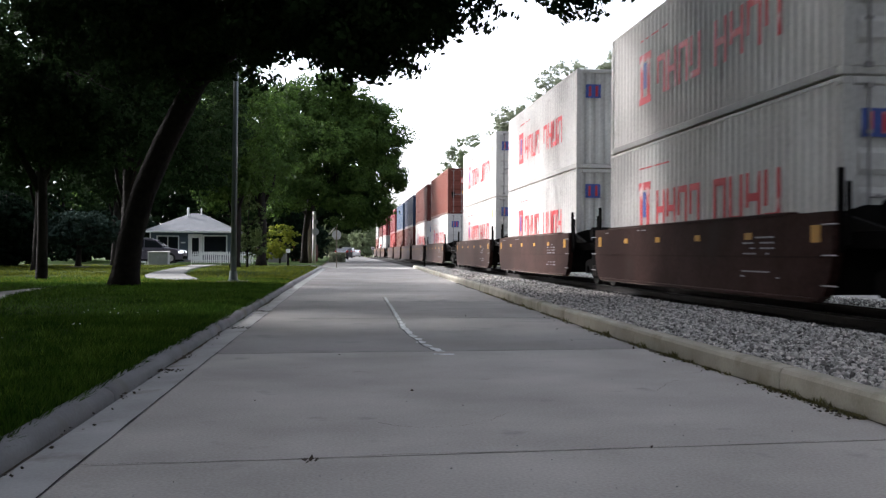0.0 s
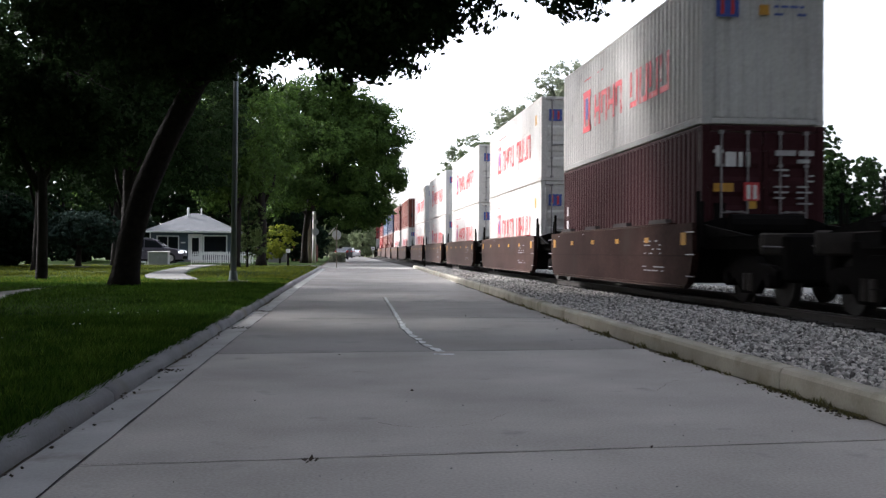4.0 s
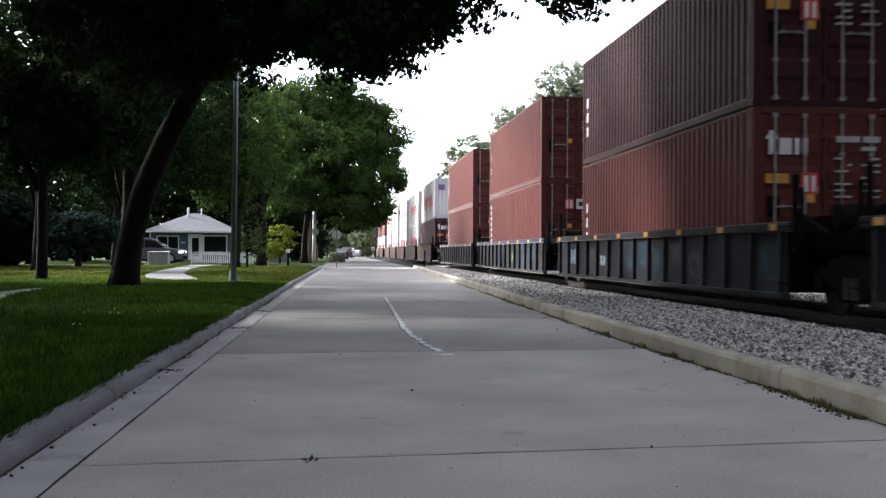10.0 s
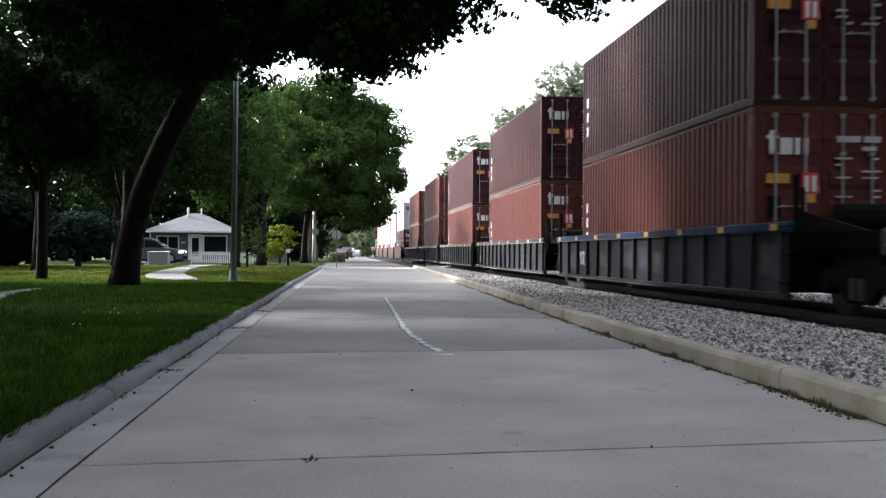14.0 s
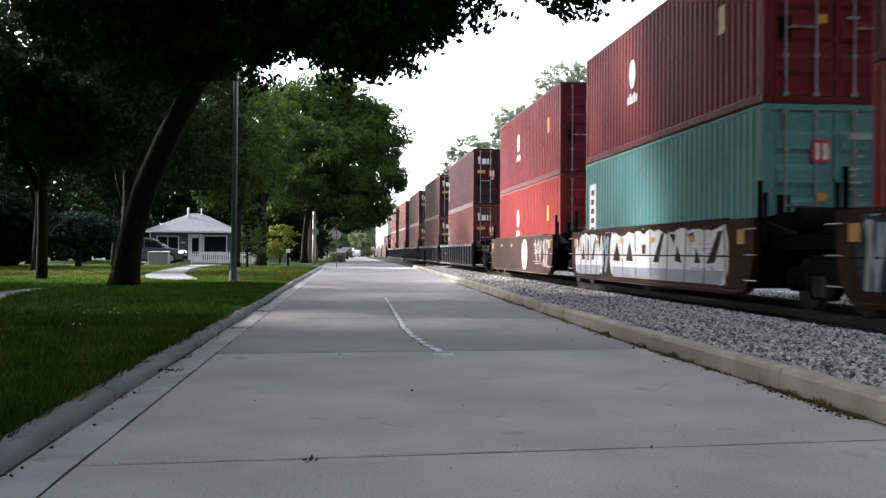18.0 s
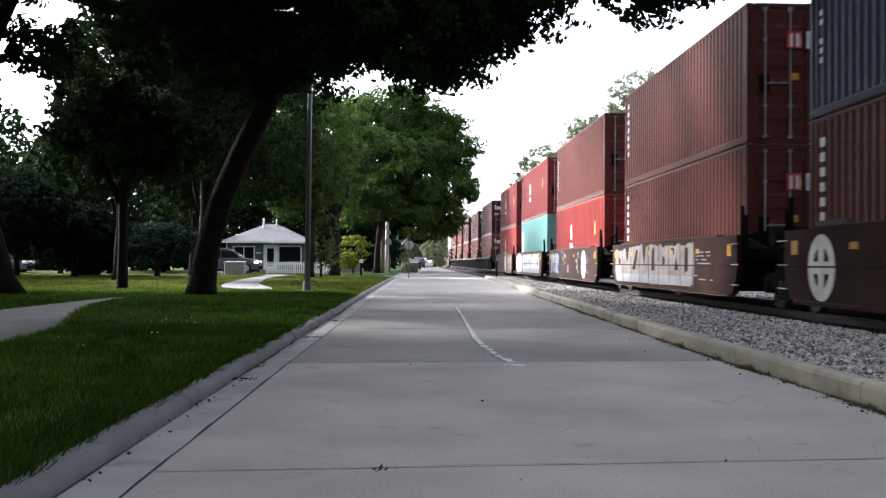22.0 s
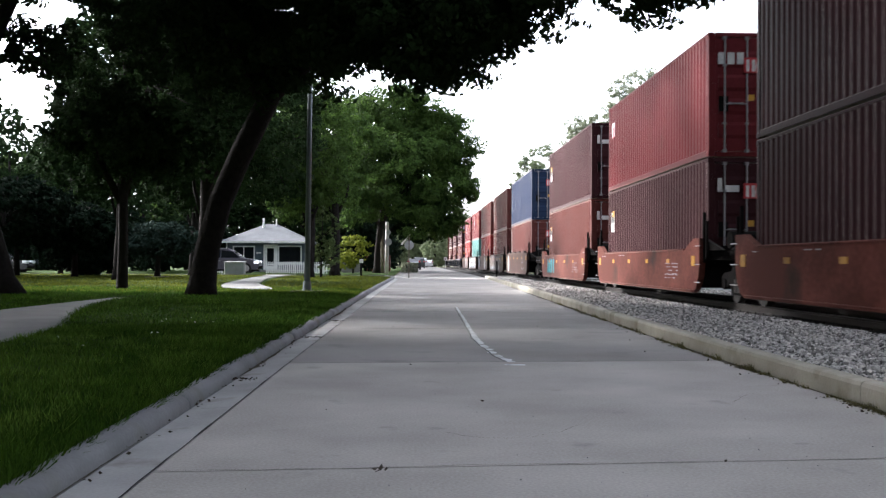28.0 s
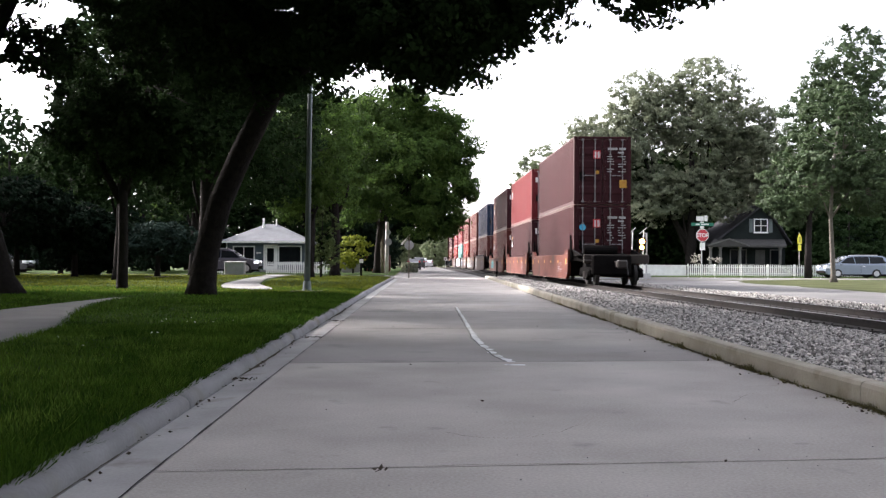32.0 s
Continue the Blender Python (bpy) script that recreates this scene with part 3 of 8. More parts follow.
# worn centre line and the dab of paint at its end
line = tagged(new("road_line", None), "worn, broken white line on the street", "road marking", kind="structure")
rng0 = random.Random(5)
pts = [(1.03, 10.35), (0.95, 10.9), (0.88, 12.4), (0.86, 13.6), (0.90, 16.0), (0.96, 19.5), (1.01, 22.9)]
yy = 10.35
while yy < 22.7:
    # flakes of worn paint, wide near the end of the line and thin farther on
    ln = rng0.uniform(0.22, 0.7)
    b, s = min(yy + ln, 22.9), Shape()
    wide = 0.050 if yy < 14 else 0.036 if yy < 18 else 0.028
    for i in range(7):
        q = yy + (b - yy) * i / 6
        x = float(np.interp(q, [p[1] for p in pts], [p[0] for p in pts])) + 0.022 * noise.noise((q * 2.4, 6, 0))
        w = wide * (0.55 + 0.45 * math.sin(math.pi * (i + 0.6) / 7.2))
        s.v += [(x - w * rng0.uniform(0.5, 1.2), q, 0.0045), (x + w * rng0.uniform(0.5, 1.2), q, 0.0045)]
    s.f = [(2 * i, 2 * i + 1, 2 * i + 3, 2 * i + 2) for i in range(6)]
    part("dash", s, M_LINE, line, fix=False)
    yy = b + rng0.uniform(-0.02, 0.16)
s = Shape()
for i in range(101):
    q = 10.4 + 0.124 * i
    x = float(np.interp(q, [p[1] for p in pts], [p[0] for p in pts])) - 0.05 + 0.03 * noise.noise((q * 1.5, 2, 0)) + 0.012 * noise.noise((q * 6, 4, 0))
    w = 0.004 + 0.010 * max(0, noise.noise((q * 1.1, 8, 0)) + 0.15)
    s.v += [(x - w, q, 0.0058), (x + w, q, 0.0058)]
s.f = [(2 * i, 2 * i + 1, 2 * i + 3, 2 * i + 2) for i in range(100)]
part("crack", s, M_JOINT, road, "dark crack along the worn line", fix=False)
part("dash", Shape().add([(0.93, 10.05, 0.0045), (1.12, 10.02, 0.0045), (1.13, 10.14, 0.0045), (0.93, 10.16, 0.0045)], [(0, 1, 2, 3)]), M_LINE, line)


# ---------------------------------------------------------------- railway
S_BEND, R_BEND, BENT = 192.0, 120.0, radians(75)


def track(s):
    """The place and the heading of the track's centre line at s metres along it."""
    if s <= S_BEND:
        return XC, s, 0.0
    a = min((s - S_BEND) / R_BEND, BENT)
    x, y = XC + R_BEND * (1 - math.cos(a)), S_BEND + R_BEND * math.sin(a)
    rest = s - S_BEND - a * R_BEND
    return x + rest * math.sin(a), y + rest * math.cos(a), a


def bed_z(x):
    return float(np.interp(x, [3.0, 3.9, 5.0, 6.2, 6.7, 9.5, 10.2, 11.6, 12.3], [0.13, 0.12, 0.09, 0.05, -0.05, -0.05, 0.0, -0.03, -0.06]))


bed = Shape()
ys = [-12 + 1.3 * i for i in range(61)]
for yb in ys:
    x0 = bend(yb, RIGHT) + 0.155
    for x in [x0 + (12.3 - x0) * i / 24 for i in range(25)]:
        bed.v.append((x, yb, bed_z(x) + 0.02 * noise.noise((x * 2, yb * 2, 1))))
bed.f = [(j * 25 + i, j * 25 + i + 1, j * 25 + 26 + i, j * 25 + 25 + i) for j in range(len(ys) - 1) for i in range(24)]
bed_ob = tagged(part("ballast_bed", bed, M_BEDSHADE, fix=False), "crushed-stone ballast bed along the railway, near-black for shaded gaps", "ballast", kind="structure")
far_bed = Shape()
steps = [66 + 6 * i for i in range(60)]
for s_ in steps:
    x, yb, a = track(s_)
    for o in (-3.2, 3.2):
        far_bed.v.append((x + o * math.cos(a), yb - o * math.sin(a), -0.004 if s_ < 79 else -0.03))
far_bed.f = [(2 * i, 2 * i + 1, 2 * i + 3, 2 * i + 2) for i in range(len(steps) - 1)]
tagged(part("ballast_bed_far", far_bed, M_BEDSHADE, fix=False), "ballast of the railway beyond the crossing", "ballast", kind="structure")

railway = tagged(new("railway_track", None), "single railway track with rusty rails on timber ties", "railway track", kind="structure")
for side in (-1, 1):
    prof = [(-0.07, -0.17), (0.07, -0.17), (0.07, -0.155), (0.012, -0.13), (0.012, -0.04), (0.036, -0.03), (0.036, -0.003), (-0.036, -0.003), (-0.036, -0.03), (-0.012, -0.04), (-0.012, -0.13), (-0.07, -0.155)]
    s, top = Shape(), Shape()
    st = [-12, 40, 100, 192] + [192 + 6 * i for i in range(1, 40)]
    for q in st:
        x, yb, a = track(q)
        for p, z in prof:
            o = p + side * 0.7535
            s.v.append((x + o * math.cos(a), yb - o * math.sin(a), RAIL_Z + z))
        for p in (-0.03, 0.03):
            o = p + side * 0.7535
            top.v.append((x + o * math.cos(a), yb - o * math.sin(a), RAIL_Z))
    n = len(prof)
    s.f = [(i * n + k, i * n + (k + 1) % n, i * n + n + (k + 1) % n, i * n + n + k) for i in range(len(st) - 1) for k in range(n)]
    top.f = [(2 * i, 2 * i + 1, 2 * i + 3, 2 * i + 2) for i in range(len(st) - 1)]
    r = part("rail", s, M_RAIL, railway)
    part("rail_head", top, M_RAILTOP, r, "polished running surface")
tie_me = Shape().box(-1.3, 1.3, -0.11, 0.11, -0.2, -0.0, 0.015).mesh("tie")
plate_me = Shape().box(-0.18, 0.18, -0.09, 0.09, 0.0, 0.016).box(-0.12, -0.1, -0.05, -0.02, 0, 0.05).box(0.1, 0.12, 0.02, 0.05, 0, 0.05).mesh("tie_plate")
for i in range(150):
    yb = -8 + 0.5 * i + random.uniform(-0.03, 0.03)
    t = part("tie", tie_me, M_TIE, railway, m=pose(XC + random.uniform(-0.04, 0.04), yb, RAIL_Z - 0.175, 0, 0, random.uniform(-0.8, 0.8)))
    if i < 100:
        for side in (-1, 1):
            part("tie_plate", plate_me, M_RAIL, t, m=pose(side * 0.7535, 0, 0.0))
part("crossing_panel", Shape().box(XC - 0.66, XC + 0.66, CROSS0 + 0.5, CROSS1 - 0.5, -0.08, RAIL_Z - 0.02, 0.02), M_STREET, railway, "concrete crossing panel between the rails")
for a, b in ((6.2, XC - 0.86), (XC + 0.86, 10.6)):
    part("crossing_panel", Shape().prism([(a, -0.1), (b, -0.1), (b, RAIL_Z - 0.02), (a, -0.0)] if a < 7 else [(a, -0.1), (b, -0.1), (b, 0.0), (a, RAIL_Z - 0.02)], CROSS0 + 0.5, CROSS1 - 0.5, "y"), M_STREET, railway)


# ---------------------------------------------------------------- train
HALF, HC = 6.096, 2.896
Z_LOW = 0.575


def corrugated(x, out, y0, y1, z0, z1):
    """A wall of pressed folds along y, its outer faces at x."""
    s, y, pts = Shape(), y0, []
    d = -0.026 * out
    while y < y1 - 0.05:
        pts += [(y, x), (min(y + 0.072, y1), x), (min(y + 0.14, y1), x + d), (min(y + 0.21, y1), x + d)]
        y += 0.278
    pts.append((y1, x))
    for p, q in pts:
        s.v += [(q, p, z0), (q, p, z1)]
    s.f = [(2 * i, 2 * i + 2, 2 * i + 3, 2 * i + 1) if out < 0 else (2 * i + 1, 2 * i + 3, 2 * i + 2, 2 * i) for i in range(len(pts) - 1)]
    return s


def folded_end(y, out):
    s, x, pts = Shape(), -1.12, []
    while x < 1.1:
        pts += [(x, y), (x + 0.08, y), (x + 0.14, y - 0.04 * out), (x + 0.22, y - 0.04 * out)]
        x += 0.28
    pts.append((1.12, y))
    for p, q in pts:
        s.v += [(p, q, 0.14), (p, q, HC - 0.1)]
    s.f = [(2 * i, 2 * i + 2, 2 * i + 3, 2 * i + 1) for i in range(len(pts) - 1)]
    return s


W = 1.219
C_MESH = {
    "side_a": corrugated(-W + 0.004, -1, -HALF + 0.16, HALF - 0.16, 0.15, HC - 0.055).mesh("side_wall", False),
    "side_b": corrugated(W - 0.004, 1, -HALF + 0.16, HALF - 0.16, 0.15, HC - 0.055).mesh("side_wall", False),
    "roof": Shape().box(-W + 0.05, W - 0.05, -HALF + 0.1, HALF - 0.1, HC - 0.05, HC - 0.02).mesh("roof"),
    "front": folded_end(HALF - 0.03, 1).mesh("front_wall"),
    "floor": Shape().box(-W + 0.05, W - 0.05, -HALF + 0.1, HALF - 0.1, 0.06, 0.14).mesh("floor"),
    "post": Shape().box(-0.075, 0.085, -0.08, 0.08, 0.11, HC - 0.11, 0.012).mesh("corner_post"),
    "rail_t": Shape().box(-0.03, 0.03, -HALF + 0.17, HALF - 0.17, HC - 0.06, HC - 0.005, 0.008).mesh("top_rail"),
    "rail_b": Shape().box(-0.03, 0.03, -HALF + 0.17, HALF - 0.17, 0.02, 0.16, 0.012).mesh("bottom_rail"),
    "cross": Shape().box(-W + 0.17, W - 0.17, -0.05, 0.05, -0.055, 0.055, 0.012).mesh("end_beam"),
    "cast": Shape().box(-0.081, 0.081, -0.089, 0.089, -0.059, 0.059, 0.014).mesh("corner_casting"),
    "rod": Shape().tube((0, 0, 0.12), (0, 0, HC - 0.12), 0.021, n=8).box(-0.05, 0.05, -0.02, 0.05, 0.1, 0.17).box(-0.05, 0.05, -0.02, 0.05, HC - 0.17, HC - 0.1)
        .box(-0.045, 0.045, -0.015, 0.05, 0.75, 0.8).box(-0.045, 0.045, -0.015, 0.05, 2.1, 2.15).mesh("lock_rod"),
    "handle": Shape().tube((0, 0, 0), (0.42, -0.01, 0.02), 0.016, n=6).box(0.39, 0.43, -0.01, 0.04, -0.01, 0.04).mesh("lever"),
}
dr = Shape().box(-0.53, 0.53, -0.02, 0.03, 0.13, HC - 0.13)
for z in (0.45, 1.0, 1.55, 2.1):
    dr.prism([(-0.02, z - 0.02), (-0.052, z + 0.06), (-0.052, z + 0.28), (-0.02, z + 0.36)], -0.44, 0.44, "x")
for z in (0.4, 1.0, 1.7, 2.4):
    dr.box(-0.58, -0.5, -0.045, 0.0, z, z + 0.12)
C_MESH["door"] = dr.mesh("door")


def bars(rects, face, t=0.004):
    """Plain bars on a wall: (along, up) rectangles, on the side towards the street ('s'), or on the end ('e' doors, 'f' front)."""
    s = Shape()
    for a0, a1, z0, z1 in rects:
        if face == "s":
            s.box(-W - t, -W + 0.001, a0, a1, z0, z1)
        elif face == "p":
            s.box(W - 0.001, W + t, -a1, -a0, z0, z1)
        elif face == "e":
            s.box(a0, a1, -HALF - 0.026 - t, -HALF - 0.008, z0, z1)
        else:
            s.box(-a1, -a0, HALF + 0.001, HALF + 0.001 + t, z0, z1)
    return s


def glyphs(a0, a1, z0, z1, n, seed, stroke=0.16):
    """Letter-like groups of upright bars, in no script."""
    r, out, w = random.Random(seed), [], (a1 - a0) / n
    for i in range(n):
        p = a0 + i * w
        q = p + w * 0.82
        st = stroke * (z1 - z0)
        out += [(p, p + st, z0, z1), (q - st, q, z0 + r.choice((0, 0.3)) * (z1 - z0), z1)]
        m = z0 + r.choice((0.0, 0.42, 0.84)) * (z1 - z0)
        out.append((p, q, m, m + st))
    return out


def text_rows(a0, a1, z0, z1, n, seed):
    r, out, h = random.Random(seed), [], (z1 - z0) / n
    for i in range(n):
        z = z1 - (i + 1) * h
        p = a0
        while p < a1 - 0.05:
            q = min(p + r.uniform(0.08, 0.22), a1)
            if r.random() < 0.62:
                out.append((p, q, z + h * 0.34, z + h * 0.64))
            p = q + 0.04
    return out


def build_container():
    ob = thing("shipping_container", "steel shipping container", "shipping container", pose(0, 0, -50))
    for k, nm in (("side_a", "side_wall"), ("side_b", "side_wall"), ("roof", "roof"), ("front", "front_wall"), ("floor", "floor")):
        part(nm, C_MESH[k], M_PAINT, ob)
    for sx in (-1, 1):
        for sy in (-1, 1):
            part("corner_post", C_MESH["post"], M_PAINT, ob, m=pose(sx * (W - 0.085), sy * (HALF - 0.08), 0))
            for z in (0.059, HC - 0.059):
                part("corner_casting", C_MESH["cast"], M_PAINT, ob, m=pose(sx * (W - 0.081), sy * (HALF - 0.089), z))
        part("top_rail", C_MESH["rail_t"], M_PAINT, ob, m=pose(sx * (W - 0.031), 0, 0))
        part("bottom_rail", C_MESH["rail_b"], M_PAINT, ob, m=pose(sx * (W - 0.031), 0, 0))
        d = part("door", C_MESH["door"], M_PAINT, ob, m=pose(sx * 0.545, -HALF + 0.03, 0))
        for o in (-0.3, 0.22) if sx < 0 else (-0.22, 0.3):
            part("lock_rod", C_MESH["rod"], M_ROD, d, "galvanised lock rod", m=pose(o, -0.065, 0))
            part("lever", C_MESH["handle"], M_ROD, d, "galvanised lever", m=pose(o if sx > 0 else o, -0.085, 1.22, 0, 0, 0 if o < 0.1 else 180))
    for sy in (-1, 1):
        for z in (0.06, HC - 0.056):
            part("end_beam", C_MESH["cross"], M_PAINT, ob, m=pose(0, sy * (HALF - 0.055), z))
    return ob


PROTO = build_container()


def container(kind, colour, label, doors_back=True, marks="plain", seed=0):
    """A copy of the container with its own paint and its own markings."""
    ob = copy_thing(PROTO, pose(0, 0, 0))
    tagged(ob, label, "shipping container", "containers of the train")
    for c in ob.children_recursive:
        if c.data and c.data.materials[0] == M_PAINT:
            # bottom rails get a darker tone for the dark line between stacked boxes
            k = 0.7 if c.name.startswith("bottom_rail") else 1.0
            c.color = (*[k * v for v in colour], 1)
    r = random.Random(seed)
    side = "s" if doors_back else "p"      # the wall towards the street
    back = "e" if doors_back else "f"      # the end towards the camera
    if marks == "white":
        for a0, a1 in ((-0.45, 2.4), (-4.1, -1.05)):
            part("side_lettering", bars(glyphs(a0, a1, 0.96, 1.80, 4, seed + int(a1)), side), M_MARKR, ob, "large red bars of lettering")
        part("side_emblem", bars([(2.78, 2.98, 0.92, 2.0), (3.30, 3.50, 0.92, 2.0), (2.70, 3.58, 1.86, 2.04), (2.70, 3.58, 0.90, 1.06)], side), M_MARKR, ob, "red emblem")
        part("emblem_band", bars([(3.03, 3.25, 1.25, 1.82)], side, 0.005), M_MARKB, ob, "blue bar of the emblem")
        tagged(part("fine_print", bars(text_rows(1.4, 3.7, 2.3, 2.42, 1, seed), side), M_MARKR, ob), kind="stuff")
        part("end_plate", bars([(-0.95, -0.5, 2.05, 2.45)], back), M_MARKB, ob, "dark blue emblem plate")
        part("end_plate", bars([(-0.86, -0.79, 2.1, 2.4), (-0.66, -0.59, 2.1, 2.4)], back, 0.009), M_MARKR, ob)
        tagged(part("fine_print", bars(text_rows(0.2, 1.0, 1.9, 2.5, 4, seed + 1), back), M_MARKB, ob), kind="stuff")
        part("warning_label", bars([(-0.1, 0.1, 2.1, 2.3)], back), M_MARKY, ob)
        if seed % 3 == 0:
            part("side_label", bars([(-5.3, -5.0, 2.0, 2.35)], side), M_MARKY, ob)
    else:
        if marks in ("plain", "three", "vert"):
            if marks == "vert":
                tagged(part("side_code", bars([(5.4, 5.6, z, z + 0.15) for z in [0.9 + 0.25 * i for i in range(7)]], side), M_MARKW, ob, "white bars of an upright code, faded"), kind="stuff")
            else:
                tagged(part("side_code", bars([(5.40, 5.58, z, z + 0.26) for z in (0.75, 1.15, 1.55)] if marks == "three" else [(5.52, 5.62, z, z + 0.09) for z in [0.9 + 0.16 * i for i in range(9)] if r.random() < 0.8], side), M_MARKW, ob, "white bars of a small code"), kind="stuff")
        if marks == "three":
            part("door_lettering", bars([(-0.95, -0.86, 2.1, 2.5), (-1.0, -0.8, 2.36, 2.42), (-0.76, -0.55, 2.1, 2.38), (-0.5, -0.42, 2.1, 2.38), (-0.36, -0.28, 2.1, 2.38)], back), M_MARKW, ob, "white blocks of lettering")
            part("warning_band", bars([(-1.0, -0.6, 1.62, 1.78)], back), M_MARKY, ob, "yellow and red band")
        if marks == "logo":
            sh = Shape().disc((1.5, 1.75, 0), 0.26, "x", 0.004, 20, 1.3)
            s2 = Shape()
            s2.add([((-W - 0.004) + (0.004 if v[0] > 0 else 0), v[1], v[2]) if doors_back else ((W + 0.004) - (0.004 if v[0] > 0 else 0), -v[1], v[2]) for v in sh.v], sh.f)
            part("side_emblem", s2, M_MARKW, ob, "white round emblem")
            part("side_lettering", bars([(1.1 + 0.17 * i, 1.21 + 0.17 * i, 1.06, 1.24 + 0.06 * (i % 2)) for i in range(5)], side), M_MARKW, ob)
            part("side_label", bars([(-4.4, -4.1, 1.5, 2.0)], side), M_MARKY, ob)
        if marks == "patch":
            part("side_label", bars([(5.0, 5.5, 1.5, 2.15)], side), M_MARKW, ob, "white label")
            part("side_label", bars([(5.06, 5.44, 1.8, 2.1)], side, 0.006), M_MARKK, ob)
            part("side_label", bars([(5.0, 5.3, 2.0, 2.2)], side, 0.008), M_MARKY, ob)
            part("door_lettering", bars([(-1.0, -0.9, 2.1, 2.42), (-0.86, -0.5, 2.1, 2.25)], back), M_MARKW, ob)
        if marks == "last":
            part("door_sticker", bars([(0.72, 1.02, 0.72, 1.05)], back, 0.03), M_MARKY, ob, "yellow square label")
        if marks == "blue_disc":
            sh = Shape().disc((-0.85, 1.95, -HALF - 0.05), 0.14, "y", 0.02, 18)
            part("door_sticker", sh, M_MARKC, ob, "round blue sticker")
        if marks == "code":
            tagged(part("side_code", bars([(4.9, 5.6, 0.35, 2.3)], side), M_MARKW, ob, "white strip of an upright code"), kind="stuff")
            tagged(part("side_code_bars", bars([(5.1, 5.42, z, z + 0.14) for z in [0.5 + 0.25 * i for i in range(7)]], side, 0.007), M_MARKK, ob), kind="stuff")
        if marks == "word":
            part("door_lettering", bars([(-1.0 + 0.22 * i, -0.84 + 0.22 * i, 2.15, 2.42) for i in range(3)], back), M_MARKW, ob, "white blocks of lettering")
            part("side_label", bars([(5.0, 5.45, 1.8, 2.3)], side), M_MARKW, ob)
            part("side_label", bars([(5.12, 5.33, 1.8, 2.15)], side, 0.006), M_MARKR, ob)
        # door stickers and rows of fine print
        if r.random() < 0.85:
            part("door_sticker", bars([(-0.40, -0.10, 1.95 - 0.5 * (marks == "three"), 2.3 - 0.5 * (marks == "three"))], back, 0.03), M_MARKR, ob, "red and white sticker")
            part("door_sticker", bars([(-0.35, -0.28, 1.98 - 0.5 * (marks == "three"), 2.25 - 0.5 * (marks == "three")), (-0.22, -0.15, 1.98 - 0.5 * (marks == "three"), 2.25 - 0.5 * (marks == "three"))], back, 0.034), M_MARKW, ob)
        if marks == "vert":
            part("door_sticker", bars([(0.0, 0.32, 1.95, 2.3)], back, 0.03), M_MARKW, ob, "white sticker")
            part("door_sticker", bars([(0.08, 0.24, 2.05, 2.2)], back, 0.034), M_MARKK, ob)
        part("warning_label", bars([(-0.3, -0.16, 1.3, 1.44)], back, 0.03), M_MARKY, ob, "yellow warning label")
        part("data_panel", bars([(-0.98, -0.76, 1.05, 1.4)], back, 0.012), M_UNDER, ob)
        tagged(part("fine_print", bars(text_rows(0.20, 0.48, 1.35, 2.1, 7, seed + 7) + text_rows(0.66, 0.98, 1.35, 2.1, 7, seed + 9) + [(0.22, 0.62, 2.32, 2.42), (0.70, 0.98, 2.32, 2.42), (0.66, 0.9, 2.18, 2.25)], back, 0.04), M_PRINT, ob, "dull white rows of fine print"), kind="stuff")
    return ob


def wheel_mesh():
    s = Shape()
    for x0, x1, r0, r1 in ((-0.07, -0.05, 0.43, 0.45), (-0.05, -0.035, 0.45, 0.42), (-0.035, 0.07, 0.42, 0.415)):
        s.tube((x0, 0, 0), (x1, 0, 0), r0, r1, 24)
    s.tube((-0.08, 0, 0), (0.12, 0, 0), 0.13, 0.11, 14)
    for i in range(6):
        a = i * math.pi / 3
        s.tube((0.072, 0.24 * math.cos(a), 0.24 * math.sin(a)), (0.078, 0.24 * math.cos(a), 0.24 * math.sin(a)), 0.05, n=8)
    return s.mesh("wheel")


T_MESH = {
    "bolster": Shape().box(-1.05, 1.05, -0.2, 0.2, 0.5, 0.82, 0.05).tube((0, 0, 0.8), (0, 0, 0.95), 0.25, n=14).mesh("bolster"),
    "frame": Shape().prism([(-1.15, 0.36), (-1.15, 0.60), (-0.95, 0.68), (-0.45, 0.72), (-0.35, 0.84), (0.35, 0.84), (0.45, 0.72), (0.95, 0.68), (1.15, 0.60), (1.15, 0.36), (0.72, 0.36),
                            (0.62, 0.46), (0.42, 0.30), (0.30, 0.20), (-0.30, 0.20), (-0.42, 0.30), (-0.62, 0.46), (-0.72, 0.36)], -0.07, 0.07, "x")
        .tube((-0.11, -0.89, 0.43), (0.11, -0.89, 0.43), 0.12, n=12).tube((-0.11, 0.89, 0.43), (0.11, 0.89, 0.43), 0.12, n=12).mesh("side_frame"),
    "spring": Shape().tube((-0.05, -0.12, 0.25), (-0.05, -0.12, 0.55), 0.07, n=10).tube((-0.05, 0.12, 0.25), (-0.05, 0.12, 0.55), 0.07, n=10).mesh("spring_nest"),
    "wheel": wheel_mesh(),
    "axle": Shape().tube((-0.95, 0, 0), (0.95, 0, 0), 0.08, n=12).mesh("axle"),
}
TURNING = []


def truck(parent, y):
    b = part("truck", T_MESH["bolster"], M_UNDER, parent, "black four-wheeled truck", m=pose(0, y, 0))
    for sx in (-1, 1):
        part("side_frame", T_MESH["frame"], M_UNDER, b, m=pose(sx * 1.0, 0, 0))
        part("spring_nest", T_MESH["spring"], M_RAIL, b, m=pose(sx * 1.0, 0, 0))
        for sy in (-1, 1):
            w = part("wheel", T_MESH["wheel"], M_WHEEL, b, "steel wheel", m=pose(sx * 0.755, sy * 0.89, 0.42, 0, 0, 0 if sx > 0 else 180))
            TURNING.append((w, sx, sy))
    for sy in (-1, 1):
        part("axle", T_MESH["axle"], M_UNDER, b, m=pose(0, sy * 0.89, 0.42))
    return b


